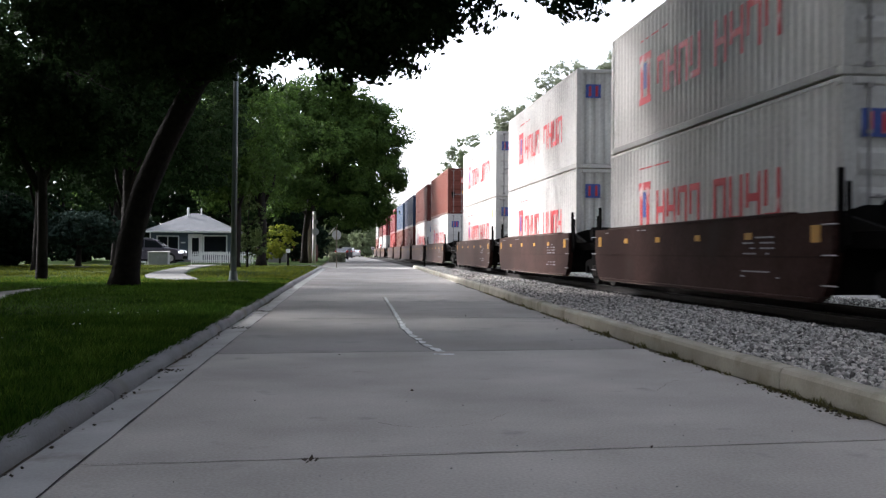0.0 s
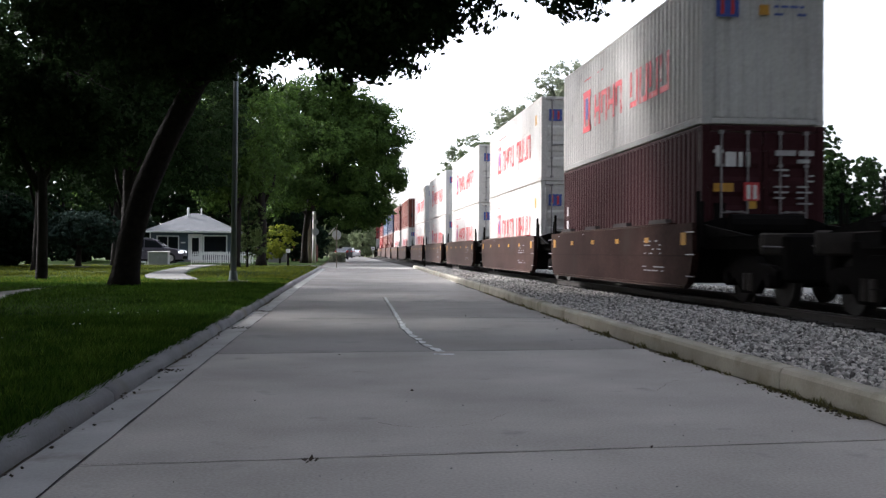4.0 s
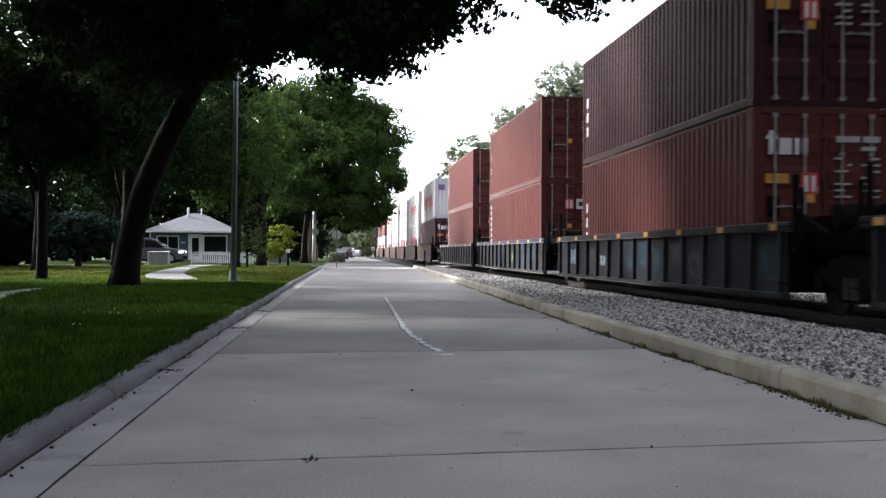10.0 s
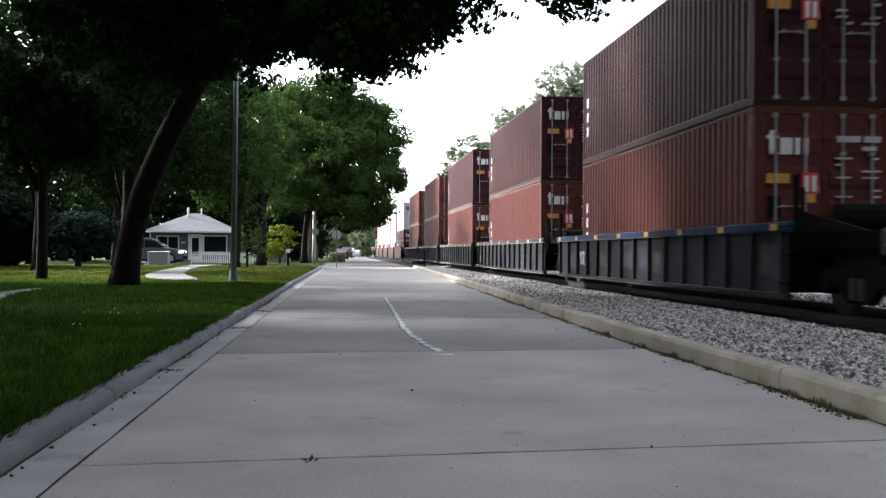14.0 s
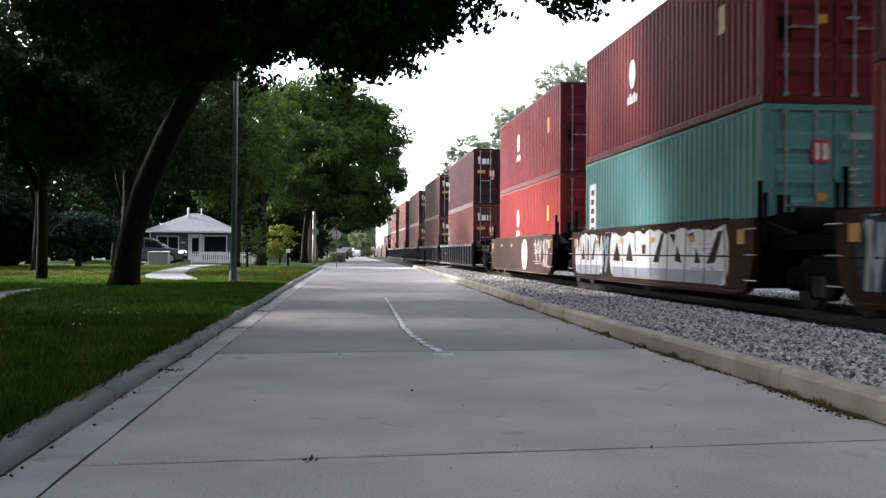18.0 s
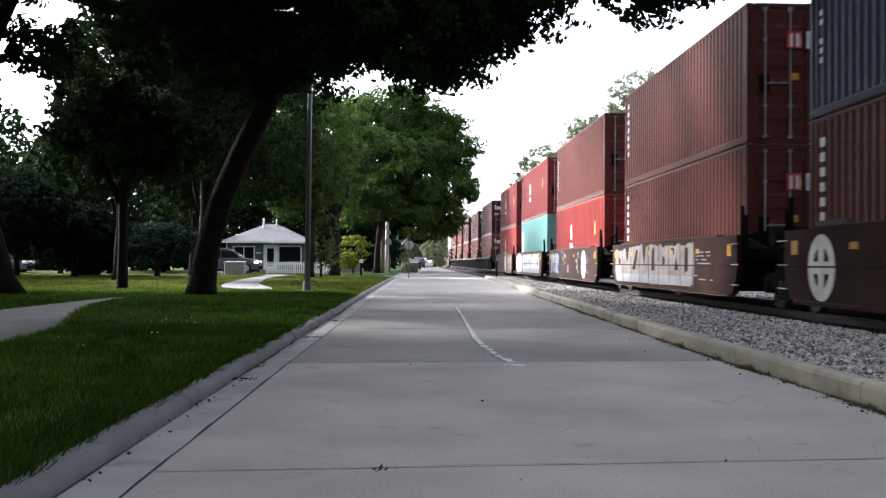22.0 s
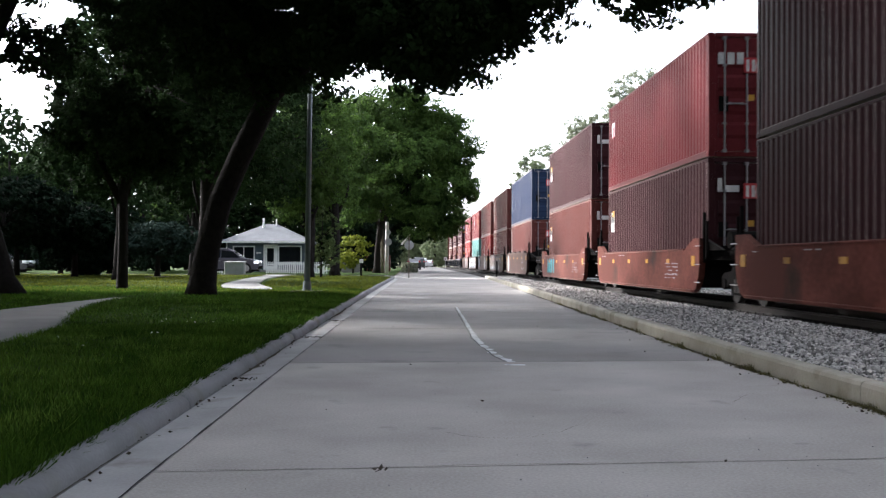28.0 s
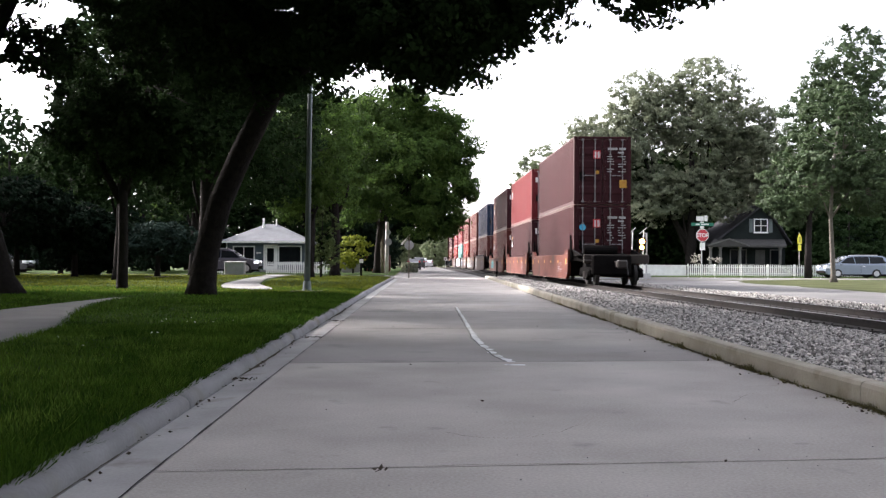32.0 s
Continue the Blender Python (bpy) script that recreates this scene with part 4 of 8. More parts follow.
def stroke(pts, w, x=-1.52, t=0.005):
    """A ribbon along (along, up) points on a sill's outer face."""
    s = Shape()
    for i, (a, z) in enumerate(pts):
        p, q = pts[max(i - 1, 0)], pts[min(i + 1, len(pts) - 1)]
        dx, dz = q[0] - p[0], q[1] - p[1]
        k = math.hypot(dx, dz) or 1
        nx, nz = -dz / k * w / 2, dx / k * w / 2
        s.v += [(x - t, a + nx, z + nz), (x - t, a - nx, z - nz), (x, a + nx, z + nz), (x, a - nx, z - nz)]
    for i in range(len(pts) - 1):
        k = 4 * i
        s.f += [(k, k + 1, k + 5, k + 4), (k, k + 4, k + 6, k + 2), (k + 1, k + 3, k + 7, k + 5)]
    return s


def scrawl(parent, a0, a1, z0, z1, n, seed, material, w=0.16, x=-1.52):
    """Bent spray strokes in loose upright groups, in no script; each is a part."""
    r = random.Random(seed)
    d, h = (a1 - a0) / n, z1 - z0
    shapes = ([(0.1, 0), (0.2, 1)], [(0.05, 1), (0.45, 0.1), (0.8, 0.95)], [(0.0, 0.95), (0.75, 0.9), (0.1, 0.1), (0.8, 0.05)], [(0.1, 0), (0.15, 1), (0.7, 0.7), (0.2, 0.45)],
              [(0.05, 0.5), (0.8, 0.55)], [(0.7, 1), (0.2, 0.75), (0.7, 0.4), (0.15, 0.05)], [(0.6, 0), (0.65, 1)], [(0.0, 0.05), (0.35, 1), (0.75, 0.0)])
    for i in range(n):
        p = a0 + i * d
        for c in r.sample(range(8), 2):
            pts = [(p + d * (1 - u) * 0.95 + r.uniform(-0.03, 0.03), z0 + h * min(1, max(0, v + r.uniform(-0.06, 0.06)))) for u, v in shapes[c]]
            part("spray_stroke", stroke(pts, w * r.uniform(0.7, 1.3), x, 0.005 + 0.0015 * (i % 4)), material, parent)


def blotches(parent, a0, a1, z0, z1, n, seed, material, x=-1.519):
    """One ragged field of sprayed paint."""
    r = random.Random(seed)
    k = max(8, int((a1 - a0) / 0.16))
    low, top = 0.0, 0.0
    poly, back = [], []
    for i in range(k + 1):
        a = a0 + (a1 - a0) * i / k
        low, top = 0.7 * low + r.uniform(-0.02, 0.07), 0.7 * top + r.uniform(-0.02, 0.08)
        end = 0.25 * (z1 - z0) if i in (0, k) else 0
        poly.append((a, max(z0, z0 + low + end)))
        back.append((a, min(z1, z1 - top - end)))
    poly += reversed(back)
    part("spray_field", Shape().prism(poly, x - 0.004, x, "x"), material, parent, "ragged whitish field of sprayed paint")


GRAB = Shape().tube((0, -0.22, 0), (0, 0.22, 0), 0.012, n=6).mesh("grab_iron")
GRABD = Shape().tube((0, -0.22, 0), (0, 0.22, 0), 0.012, n=6).mesh("grab_iron")


def well_car(kind, colour, label, first, last, hs, gap, decor=(), seed=0):
    """One unit of a double-stack well car. y runs forward from the middle of the well, z up from the rail's top."""
    r = random.Random(seed)
    ob = thing("well_car", label, "well car", group="cars of the train")
    zb, zt = (0.22, 1.46) if kind == "brown" else (0.22, 1.20) if kind == "orange" else (0.20, 1.36)
    for sx in (-1, 1):
        s = Shape()
        if kind == "blue":
            s.box(min(sx * 1.40, sx * 1.44), max(sx * 1.40, sx * 1.44), -hs + 0.2, hs - 0.2, zb, zt - 0.15)
            s.box(min(sx * 1.36, sx * 1.50), max(sx * 1.36, sx * 1.50), -hs + 0.2, hs - 0.2, zb, zb + 0.09, 0.02)
            sill = part("side_sill", s, M_CAR, ob, color=(0.034, 0.041, 0.048))
            part("top_chord", Shape().box(min(sx * 1.34, sx * 1.535), max(sx * 1.34, sx * 1.535), -hs, hs, zt - 0.15, zt, 0.02), M_CAR, sill, "blue top chord", color=colour)
            n = 14
            for i in range(n + 1):
                y = -hs + 0.35 + (2 * hs - 0.7) * i / n
                w = 0.10 if i in (3, 11) else 0.06
                part("stake", Shape().prism([(y - w, zt - 0.15), (y + w, zt - 0.15), (y + w * 0.8, zb + 0.09), (y - w * 0.8, zb + 0.09)], min(sx * 1.44, sx * 1.515), max(sx * 1.44, sx * 1.515), "x"),
                     M_CAR, sill, color=(0.046, 0.054, 0.062))
        else:
            up = 0.0 if kind == "brown" else 0.26
            poly = [(-hs, zt + up), (-hs + 0.5, zt + up), (-hs + 1.3, zt), (hs - 1.3, zt), (hs - 0.5, zt + up), (hs, zt + up), (hs, zb + 0.62), (hs - 0.10, zb + 0.32), (hs - 0.3, zb + 0.08), (hs - 0.5, zb),
                    (-hs + 0.5, zb), (-hs + 0.3, zb + 0.08), (-hs + 0.10, zb + 0.32), (-hs, zb + 0.62)]
            s.prism(poly, min(sx * 1.38, sx * 1.52), max(sx * 1.38, sx * 1.52), "x")
            sill = part("side_sill", s, M_CAR, ob, color=colour)
            part("lower_flange", Shape().box(min(sx * 1.38, sx * 1.545), max(sx * 1.38, sx * 1.545), -hs + 0.55, hs - 0.55, zb - 0.02, zb + 0.05, 0.015), M_CAR, sill, color=colour)
            part("top_flange", Shape().box(min(sx * 1.36, sx * 1.535), max(sx * 1.36, sx * 1.535), -hs + 1.35, hs - 1.35, zt - 0.01, zt + 0.035, 0.012), M_CAR, sill, color=colour)
            if kind == "brown":
                part("seam", Shape().box(min(sx * 1.515, sx * 1.53), max(sx * 1.515, sx * 1.53), -hs + 0.3, hs - 0.3, zb + 0.60, zb + 0.63), M_CAR, sill, color=tuple(c * 0.7 for c in colour))
    part("well_floor", Shape().box(-1.3, 1.3, -hs + 0.3, hs - 0.3, Z_LOW - RAIL_Z - 0.06, Z_LOW - RAIL_Z - 0.004), M_UNDER, ob)
    for sy in (-1, 1):
        e = part("bulkhead", Shape().prism([(-1.38, zb + 0.1), (1.38, zb + 0.1), (1.38, zt - 0.05), (0.9, zt + 0.1), (-0.9, zt + 0.1), (-1.38, zt - 0.05)], min(sy * (hs - 0.35), sy * (hs - 0.27)), max(sy * (hs - 0.35), sy * (hs - 0.27)), "y"), M_UNDER, ob)
        end = (sy > 0 and first) or (sy < 0 and last)
        reach = gap / 2 + (1.5 if end else 0.0)
        part("end_platform", Shape().prism([(-1.35, sy * (hs - 0.3)), (1.35, sy * (hs - 0.3)), (0.75, sy * (hs + reach - 0.25)), (-0.75, sy * (hs + reach - 0.25))], 0.96, 1.18, "z"), M_UNDER, ob)
        for gx in (-1.26, 1.26):
            part("gusset", Shape().prism([(sy * (hs - 0.3), 1.18), (sy * (hs + reach * 0.75), 1.18), (sy * (hs - 0.3), 1.55 if kind == "blue" else 1.45)], gx - 0.04, gx + 0.04, "x"), M_UNDER, e)
        for sx in (-1, 1):
            part("guide_post", Shape().box(sx * 1.40 - 0.035, sx * 1.40 + 0.035, sy * (hs - 0.02) - 0.04, sy * (hs - 0.02) + 0.04, 0.9, 2.05, 0.01).box(sx * 1.40 - 0.03, sx * 1.40 + 0.03, sy * (hs + 0.2) - 0.03, sy * (hs + 0.2) + 0.03, 1.0, 1.85, 0.01), M_UNDER, ob, "black upright guide post")
            for gz in (1.28, 0.86, 0.45):
                part("grab_iron", GRABD if kind == "blue" else GRAB, M_UNDER if kind == "blue" else M_ROD, ob, "grab iron", m=pose(sx * 1.56, sy * (hs - 0.02), gz))
        part("brake_reservoir" if sy < 0 else "valve_box", Shape().tube((-0.9, sy * (hs + 0.25), 1.42), (0.5, sy * (hs + 0.25), 1.42), 0.2, n=12) if sy < 0 else Shape().box(-0.5, 0.2, hs + 0.1, hs + 0.45, 1.18, 1.5, 0.03), M_UNDER, ob)
        if end:
            part("end_sill", Shape().box(-1.3, 1.3, min(sy * (hs + reach - 0.35), sy * (hs + reach - 0.2)), max(sy * (hs + reach - 0.35), sy * (hs + reach - 0.2)), 0.86, 1.22, 0.03), M_TIE, ob, "dark brown end sill")
            part("brake_rigging", Shape().box(-1.0, 0.55, min(sy * (hs + reach - 0.18), sy * (hs + reach + 0.1)), max(sy * (hs + reach - 0.18), sy * (hs + reach + 0.1)), 0.42, 1.2, 0.05), M_UNDER, ob)
            part("draft_box", Shape().box(-0.85, 0.85, min(sy * hs, sy * (hs + reach - 0.4)), max(sy * hs, sy * (hs + reach - 0.4)), 0.62, 1.10, 0.05), M_UNDER, ob)
            part("coupler", Shape().box(-0.12, 0.12, min(sy * (hs + 0.8), sy * (hs + reach + 0.9)), max(sy * (hs + 0.8), sy * (hs + reach + 0.9)), 0.72, 0.95, 0.03).box(-0.2, 0.2, min(sy * (hs + reach + 0.75), sy * (hs + reach + 1.05)), max(sy * (hs + reach + 0.75), sy * (hs + reach + 1.05)), 0.68, 1.0, 0.05), M_RAIL, ob, "rusty coupler")
            part("brake_hose", Shape().chain([(0.35, sy * (hs + reach), 0.85), (0.36, sy * (hs + reach + 0.3), 0.55), (0.3, sy * (hs + reach + 0.6), 0.42)], [0.025] * 3, 6), M_TYRE, ob)
            part("uncoupling_lever", Shape().tube((-1.3, sy * (hs + reach - 0.2), 1.0), (-0.1, sy * (hs + reach + 0.1), 0.95), 0.015, n=6), M_ROD, ob)
    truck(ob, -(hs + gap / 2) - (0.15 if last else 0))
    if first:
        truck(ob, hs + gap / 2 + 0.15)
    # yellow reflectors and stencils on the street side
    n = 8 if kind == "blue" else 6
    for i in range(n):
        y = hs - 0.5 - (2 * hs - 1.0) * i / (n - 1)
        big = i in (0, n - 1)
        z = zt - 0.075 if kind == "blue" else zt - 0.30 if kind == "brown" else zt - 0.26
        h, w = (0.05, 0.13) if kind == "blue" else (0.12, 0.14) if big else (0.055, 0.14)
        part("reflector", Shape().box(-1.542 if kind == "blue" else -1.530, -1.515, y - w, y + w, z - h, z + h), M_MARKY, ob, "yellow reflector")
    if kind != "blue":
        for a, b, z0, z1, rows in ((hs - 1.5, hs - 0.9, zt - 0.12, zt - 0.06, 1), (-hs + 1.9, -hs + 3.1, zt - 0.62, zt - 0.28, 4), (-hs + 1.7, -hs + 3.2, zb + 0.26, zb + 0.42, 2), (hs - 4.6, hs - 3.7, zt - 0.11, zt - 0.05, 1)):
            tagged(part("stencil", Shape().add([(-1.526 if x < -W else -1.518, yv, zv) for x, yv, zv in bars(text_rows(a, b, z0, z1, rows, seed + rows), "s").v], bars(text_rows(a, b, z0, z1, rows, seed + rows), "s").f), M_SPRAYS, ob, "pale rows of small stencilling"), kind="stuff")
    else:
        # weathered panels, a few of them sprayed over
        for i in range(14):
            y0, pitch = -hs + 0.35 + (2 * hs - 0.7) * i / 14, (2 * hs - 0.7) / 14
            if r.random() < 0.5:
                z0, z1 = zb + r.uniform(0.14, 0.4), zt - r.uniform(0.22, 0.5)
                a, b = y0 + r.uniform(0.12, 0.3), y0 + pitch - r.uniform(0.12, 0.3)
                poly = [(a + r.uniform(0, 0.1), z0), (b, z0 + r.uniform(0, 0.1)), (b - r.uniform(0, 0.1), z1), ((a + b) / 2, z1 - r.uniform(0, 0.12)), (a, z1 - r.uniform(0, 0.1))]
                part("spray_field", Shape().prism(poly, -1.446, -1.4405, "x"), r.choice((M_PANELG, M_PANELG, M_PANELB, M_PANELB, M_PANELV)), ob)
                if r.random() < 0.3:
                    scrawl(ob, a + 0.1, b - 0.1, z0 + 0.06, z1 - 0.08, 2, r.randrange(999), r.choice((M_SPRAYS, M_SPRAYB, M_MARKG)), 0.07, -1.4465)
    for d in decor:
        d(ob, hs, zb, zt)
    return ob


def lugs(ob, hs, zb, zt):
    for i in range(4):
        y = hs - 2.0 - i * 2.9
        part("guide_lug", Shape().prism([(y - 0.62, zt), (y - 0.5, zt + 0.12), (y + 0.6, zt + 0.12), (y + 0.66, zt)], -1.5, -1.37, "x"), M_RAIL, ob, "worn pinkish container guide")


def cross_logo(y):
    def put(ob, hs, zb, zt):
        c = (zb + zt) / 2 - 0.02
        ring = [(y + 0.44 * math.cos(a), c + 0.44 * math.sin(a)) for a in np.linspace(0, 2 * math.pi, 25)]
        part("round_emblem", stroke(ring, 0.20), M_MARKW, ob, "white round emblem")
        part("round_emblem", stroke([(y, c - 0.4), (y, c + 0.4)], 0.22, t=0.006), M_MARKW, ob)
        part("round_emblem", stroke([(y - 0.4, c), (y + 0.4, c)], 0.20, t=0.007), M_MARKW, ob)
    return put


def gaps(ob, a0, a1, z0, z1, n, seed, colour):
    """Bare wedges and blocks of the car's own paint left between sprayed shapes, with thin dark dividers."""
    r = random.Random(seed)
    d, h = (a1 - a0) / n, z1 - z0
    kinds = ([[(0.2, 0.36), (0.8, 0.36), (0.5, 0.74)]], [[(0.25, 0.97), (0.78, 0.97), (0.52, 0.5)]], [[(0.3, 0.34), (0.62, 0.34), (0.58, 0.86), (0.36, 0.86)]],
             [[(0.12, 0.36), (0.5, 0.36), (0.85, 0.86), (0.66, 0.86)]], [[(0.4, 0.48), (0.64, 0.48), (0.64, 0.66), (0.4, 0.66)], [(0.25, 0.98), (0.75, 0.98), (0.62, 0.86), (0.38, 0.86)]],
             [[(0.5, 0.36), (0.86, 0.36), (0.62, 0.62)], [(0.16, 0.84), (0.5, 0.84), (0.4, 0.66)]])
    for i in range(n):
        p = a0 + i * d
        for poly in kinds[r.randrange(6)]:
            j = [(p + d * (1 - u) + r.uniform(-0.03, 0.03), z0 + h * v + r.uniform(-0.03, 0.03)) for u, v in poly]
            part("bare_patch", Shape().prism(j, -1.5262, -1.5232, "x"), M_CAR, ob, color=colour)
        e = r.uniform(-0.12, 0.12)
        part("divider", stroke([(p, z0 + 0.02), (p + 0.4 * e, z0 + 0.5 * h), (p + e, z1 - 0.06 * h)], 0.05, -1.5232, 0.0035), M_SPRAYD, ob)


def spray_wall(a0, a1, n, seed, material=None, back=True):
    def put(ob, hs, zb, zt):
        if back:
            blotches(ob, a0, a1, zb + 0.08, zt - 0.02, n, seed, material or M_SPRAY)
            gaps(ob, a0 + 0.1, a1 - 0.1, zb + 0.08, zt - 0.02, n, seed + 3, CARB)
            part("drip_band", Shape().prism([(a0 + 0.3, zb + 0.12), (a1 - 0.3, zb + 0.10), (a1 - 0.2, zb + 0.34), (a0 + 0.2, zb + 0.36)], -1.5245, -1.5232, "x"), M_SPRAYS, ob, "greyish lower band of the sprayed shapes")
        else:
            scrawl(ob, a0, a1, zb + 0.2, zt - 0.15, n, seed, material or M_SPRAY, 0.13, -1.521)
    return put


def haze(a0, a1, seed):
    """A thin, ragged underlayer of blue-grey paint."""
    def put(ob, hs, zb, zt):
        blotches(ob, a0, a1, zb + 0.16, zt - 0.03, 1, seed, M_PANELB)
    return put


def smears(a0, a1, n, seed):
    def put(ob, hs, zb, zt):
        r = random.Random(seed)
        for i in range(n):
            a, z, w = r.uniform(a0, a1), zb + 0.25 + (zt - zb - 0.4) * (i + 0.5) / n, r.uniform(0.12, 0.3)
            poly = [(a + w * math.cos(q) * r.uniform(0.7, 1.1), z + 0.09 * math.sin(q) * r.uniform(0.6, 1.2)) for q in np.linspace(0, 6.28, 13)[:-1]]
            part("smear", Shape().prism(poly, -1.5225, -1.519, "x"), M_SPRAY, ob)
    return put


WHITE, WHITE2 = (0.62, 0.615, 0.59), (0.62, 0.61, 0.58)
BROWN, BROWND, RUST = (0.110, 0.036, 0.031), (0.052, 0.020, 0.023), (0.17, 0.056, 0.042)
RED, CRIMSON, NAVY, TEAL = (0.255, 0.036, 0.034), (0.160, 0.029, 0.033), (0.023, 0.037, 0.074), (0.125, 0.285, 0.268)
GREY, SLATE = (0.30, 0.30, 0.285), (0.075, 0.11, 0.17)
CARB, CARO, CARBL = (0.056, 0.030, 0.026), (0.175, 0.060, 0.047), (0.026, 0.058, 0.12)
L_W, L_BR, L_RB = "white corrugated container with red lettering bars, stained", "dull brown-red corrugated container with worn paint", "dark reddish brown corrugated container"
# front of the stack at 0 s; upper and lower box (colour, label, markings, doors to the rear); car kind; first, last of its car; trims
LEADING = [
    (212.5, (BROWN, L_BR, "plain", 1), (WHITE, L_W, "white", 1), "brown", 0, 0, ()),
    (196.8, (GREY, "pale grey corrugated container", "plain", 1), (RUST, L_BR, "plain", 1), "brown", 0, 0, ()),
    (181.1, (BROWN, L_BR, "plain", 1), (WHITE, L_W, "white", 1), "brown", 0, 0, ()),
    (165.4, (CRIMSON, "dark crimson corrugated container", "plain", 1), (GREY, "pale grey corrugated container", "plain", 1), "brown", 0, 1, ()),
    (140.7, (CRIMSON, "dark crimson corrugated container", "plain", 1), (RED, "bright red corrugated container", "plain", 1), "brown", 1, 0, ()),
    (125.0, (SLATE, "slate blue corrugated container", "plain", 1), (RUST, L_BR, "plain", 1), "brown", 0, 0, ()),
    (109.3, (NAVY, "navy blue corrugated container", "plain", 1), (BROWN, L_BR, "plain", 1), "brown", 0, 0, ()),
    (93.6, (BROWN, L_BR, "plain", 1), (WHITE, L_W, "white", 1), "brown", 0, 0, ()),
    (77.9, (RUST, L_BR, "plain", 1), (WHITE, L_W, "white", 1), "brown", 0, 1, ()),
]
MIDDLE = [
    (57.51, (WHITE, L_W, "white", 1), (WHITE, L_W, "white", 1), "brown", 1, 0, ()),
    (41.82, (WHITE, L_W, "white", 0), (WHITE, L_W, "white", 0), "brown", 0, 0, ()),
    (25.78, (WHITE2, L_W, "white", 1), (WHITE, L_W, "white", 1), "brown", 0, 0, ()),
    (9.79, (WHITE2, L_W, "white", 1), (WHITE, L_W, "white", 1), "brown", 0, 0, ()),
    (-6.04, (WHITE, L_W, "white", 0), (BROWND, L_RB, "three", 1), "brown", 0, 1, (lugs,)),
    (-27.47, (BROWN, L_BR, "vert", 1), (BROWN, L_BR, "vert", 1), "blue", 1, 0, ()),
    (-45.78, (BROWN, L_BR, "plain", 1), (BROWN, L_BR, "vert", 1), "blue", 0, 0, ()),
    (-64.02, (BROWND, L_RB, "three", 1), (BROWN, L_RB, "three", 1), "blue", 0, 0, ()),
    (-82.43, (BROWND, L_RB, "three", 1), (BROWN, L_RB, "three", 1), "blue", 0, 0, ()),
]
SPRAYED = [
    (-100.73, (BROWND, L_RB, "three", 1), (BROWN, L_RB, "three", 1), "blue", 0, 1, ()),
    (-121.93, (CRIMSON, "bright red corrugated container with a white emblem", "logo", 1), (RED, "bright red corrugated container with a white emblem", "logo", 1), "brown", 1, 0, (cross_logo(-1.6), spray_wall(-6.0, -3.6, 4, 8, None, False))),
    (-137.53, (CRIMSON, "dark crimson corrugated container with a white emblem", "logo", 1), (TEAL, "pale teal corrugated container with an upright code", "code", 1), "brown", 0, 0, (spray_wall(2.95, 6.0, 5, 5, M_SPRAYW), spray_wall(-5.4, 2.3, 7, 6, M_SPRAYW), spray_wall(2.35, 2.9, 1, 7, M_SPRAYB, False))),
    (-153.20, (BROWN, L_BR, "plain", 1), (RED, "bright red corrugated container with a white emblem", "logo", 1), "brown", 0, 0, (cross_logo(-3.5), haze(2.5, 5.9, 21), spray_wall(3.0, 5.7, 4, 21, M_SPRAYS, False), spray_wall(3.2, 5.5, 3, 27, M_SPRAYB, False), smears(-2.4, -1.6, 6, 4), smears(0.3, 1.9, 5, 14))),
    (-168.93, (BROWN, L_BR, "vert", 1), (BROWN, L_BR, "vert", 1), "brown", 0, 0, (spray_wall(-3.3, 6.0, 8, 33),)),
]
TRAILING = [
    (-184.47, (NAVY, "navy blue corrugated container", "plain", 1), (BROWN, L_BR, "vert", 1), "brown", 0, 1, (lugs, cross_logo(4.8))),
    (-204.25, (BROWND, L_RB, "patch", 1), (BROWN, L_BR, "patch", 1), "orange", 1, 0, (spray_wall(1.9, 4.3, 4, 50, M_MARKT, False),)),
    (-219.89, (CRIMSON, "crimson corrugated steel container", "word", 1), (BROWND, L_RB, "patch", 1), "orange", 0, 0, ()),
    (-235.43, (BROWND, L_RB, "last", 1), (BROWND, L_RB, "blue_disc", 1), "orange", 0, 1, ()),
]
UNITS = LEADING + MIDDLE + SPRAYED + TRAILING
V0, ACC = 9.374, -0.0169
TRAIN = []
for i, (u, top, low, kind, first, last, decor) in enumerate(UNITS):
    hs, gap = (8.15, 2.05) if kind == "blue" else (6.45, 2.8)
    paint = {"brown": CARB, "orange": CARO, "blue": (CARBL, (0.05, 0.052, 0.062), (0.034, 0.05, 0.085))[i % 3]}[kind]
    label = {"brown": "brown articulated well car with tall flat sides, dusty", "orange": "faded orange-red articulated well car, sprayed and dusty", "blue": "blue-chorded well car with ribbed grey sides"}[kind]
    if any(d is not lugs for d in decor) and kind == "brown":
        label = "brown articulated well car covered with whitish spray strokes"
    TRAIN.append((well_car(kind, paint, label, first, last, hs, gap, decor, i), u - HALF, RAIL_Z, False))
    for (colour, lab, marks, back), z in ((low, Z_LOW), (top, Z_LOW + HC + 0.02)):
        k = 1 + 0.12 * (random.random() - 0.5)
        TRAIN.append((container(kind, tuple(c * k for c in colour), lab, bool(back), marks, 10 * i + int(z)), u - HALF, z, not back))
for o in list(PROTO.children_recursive) + [PROTO]:
    bpy.data.objects.remove(o)


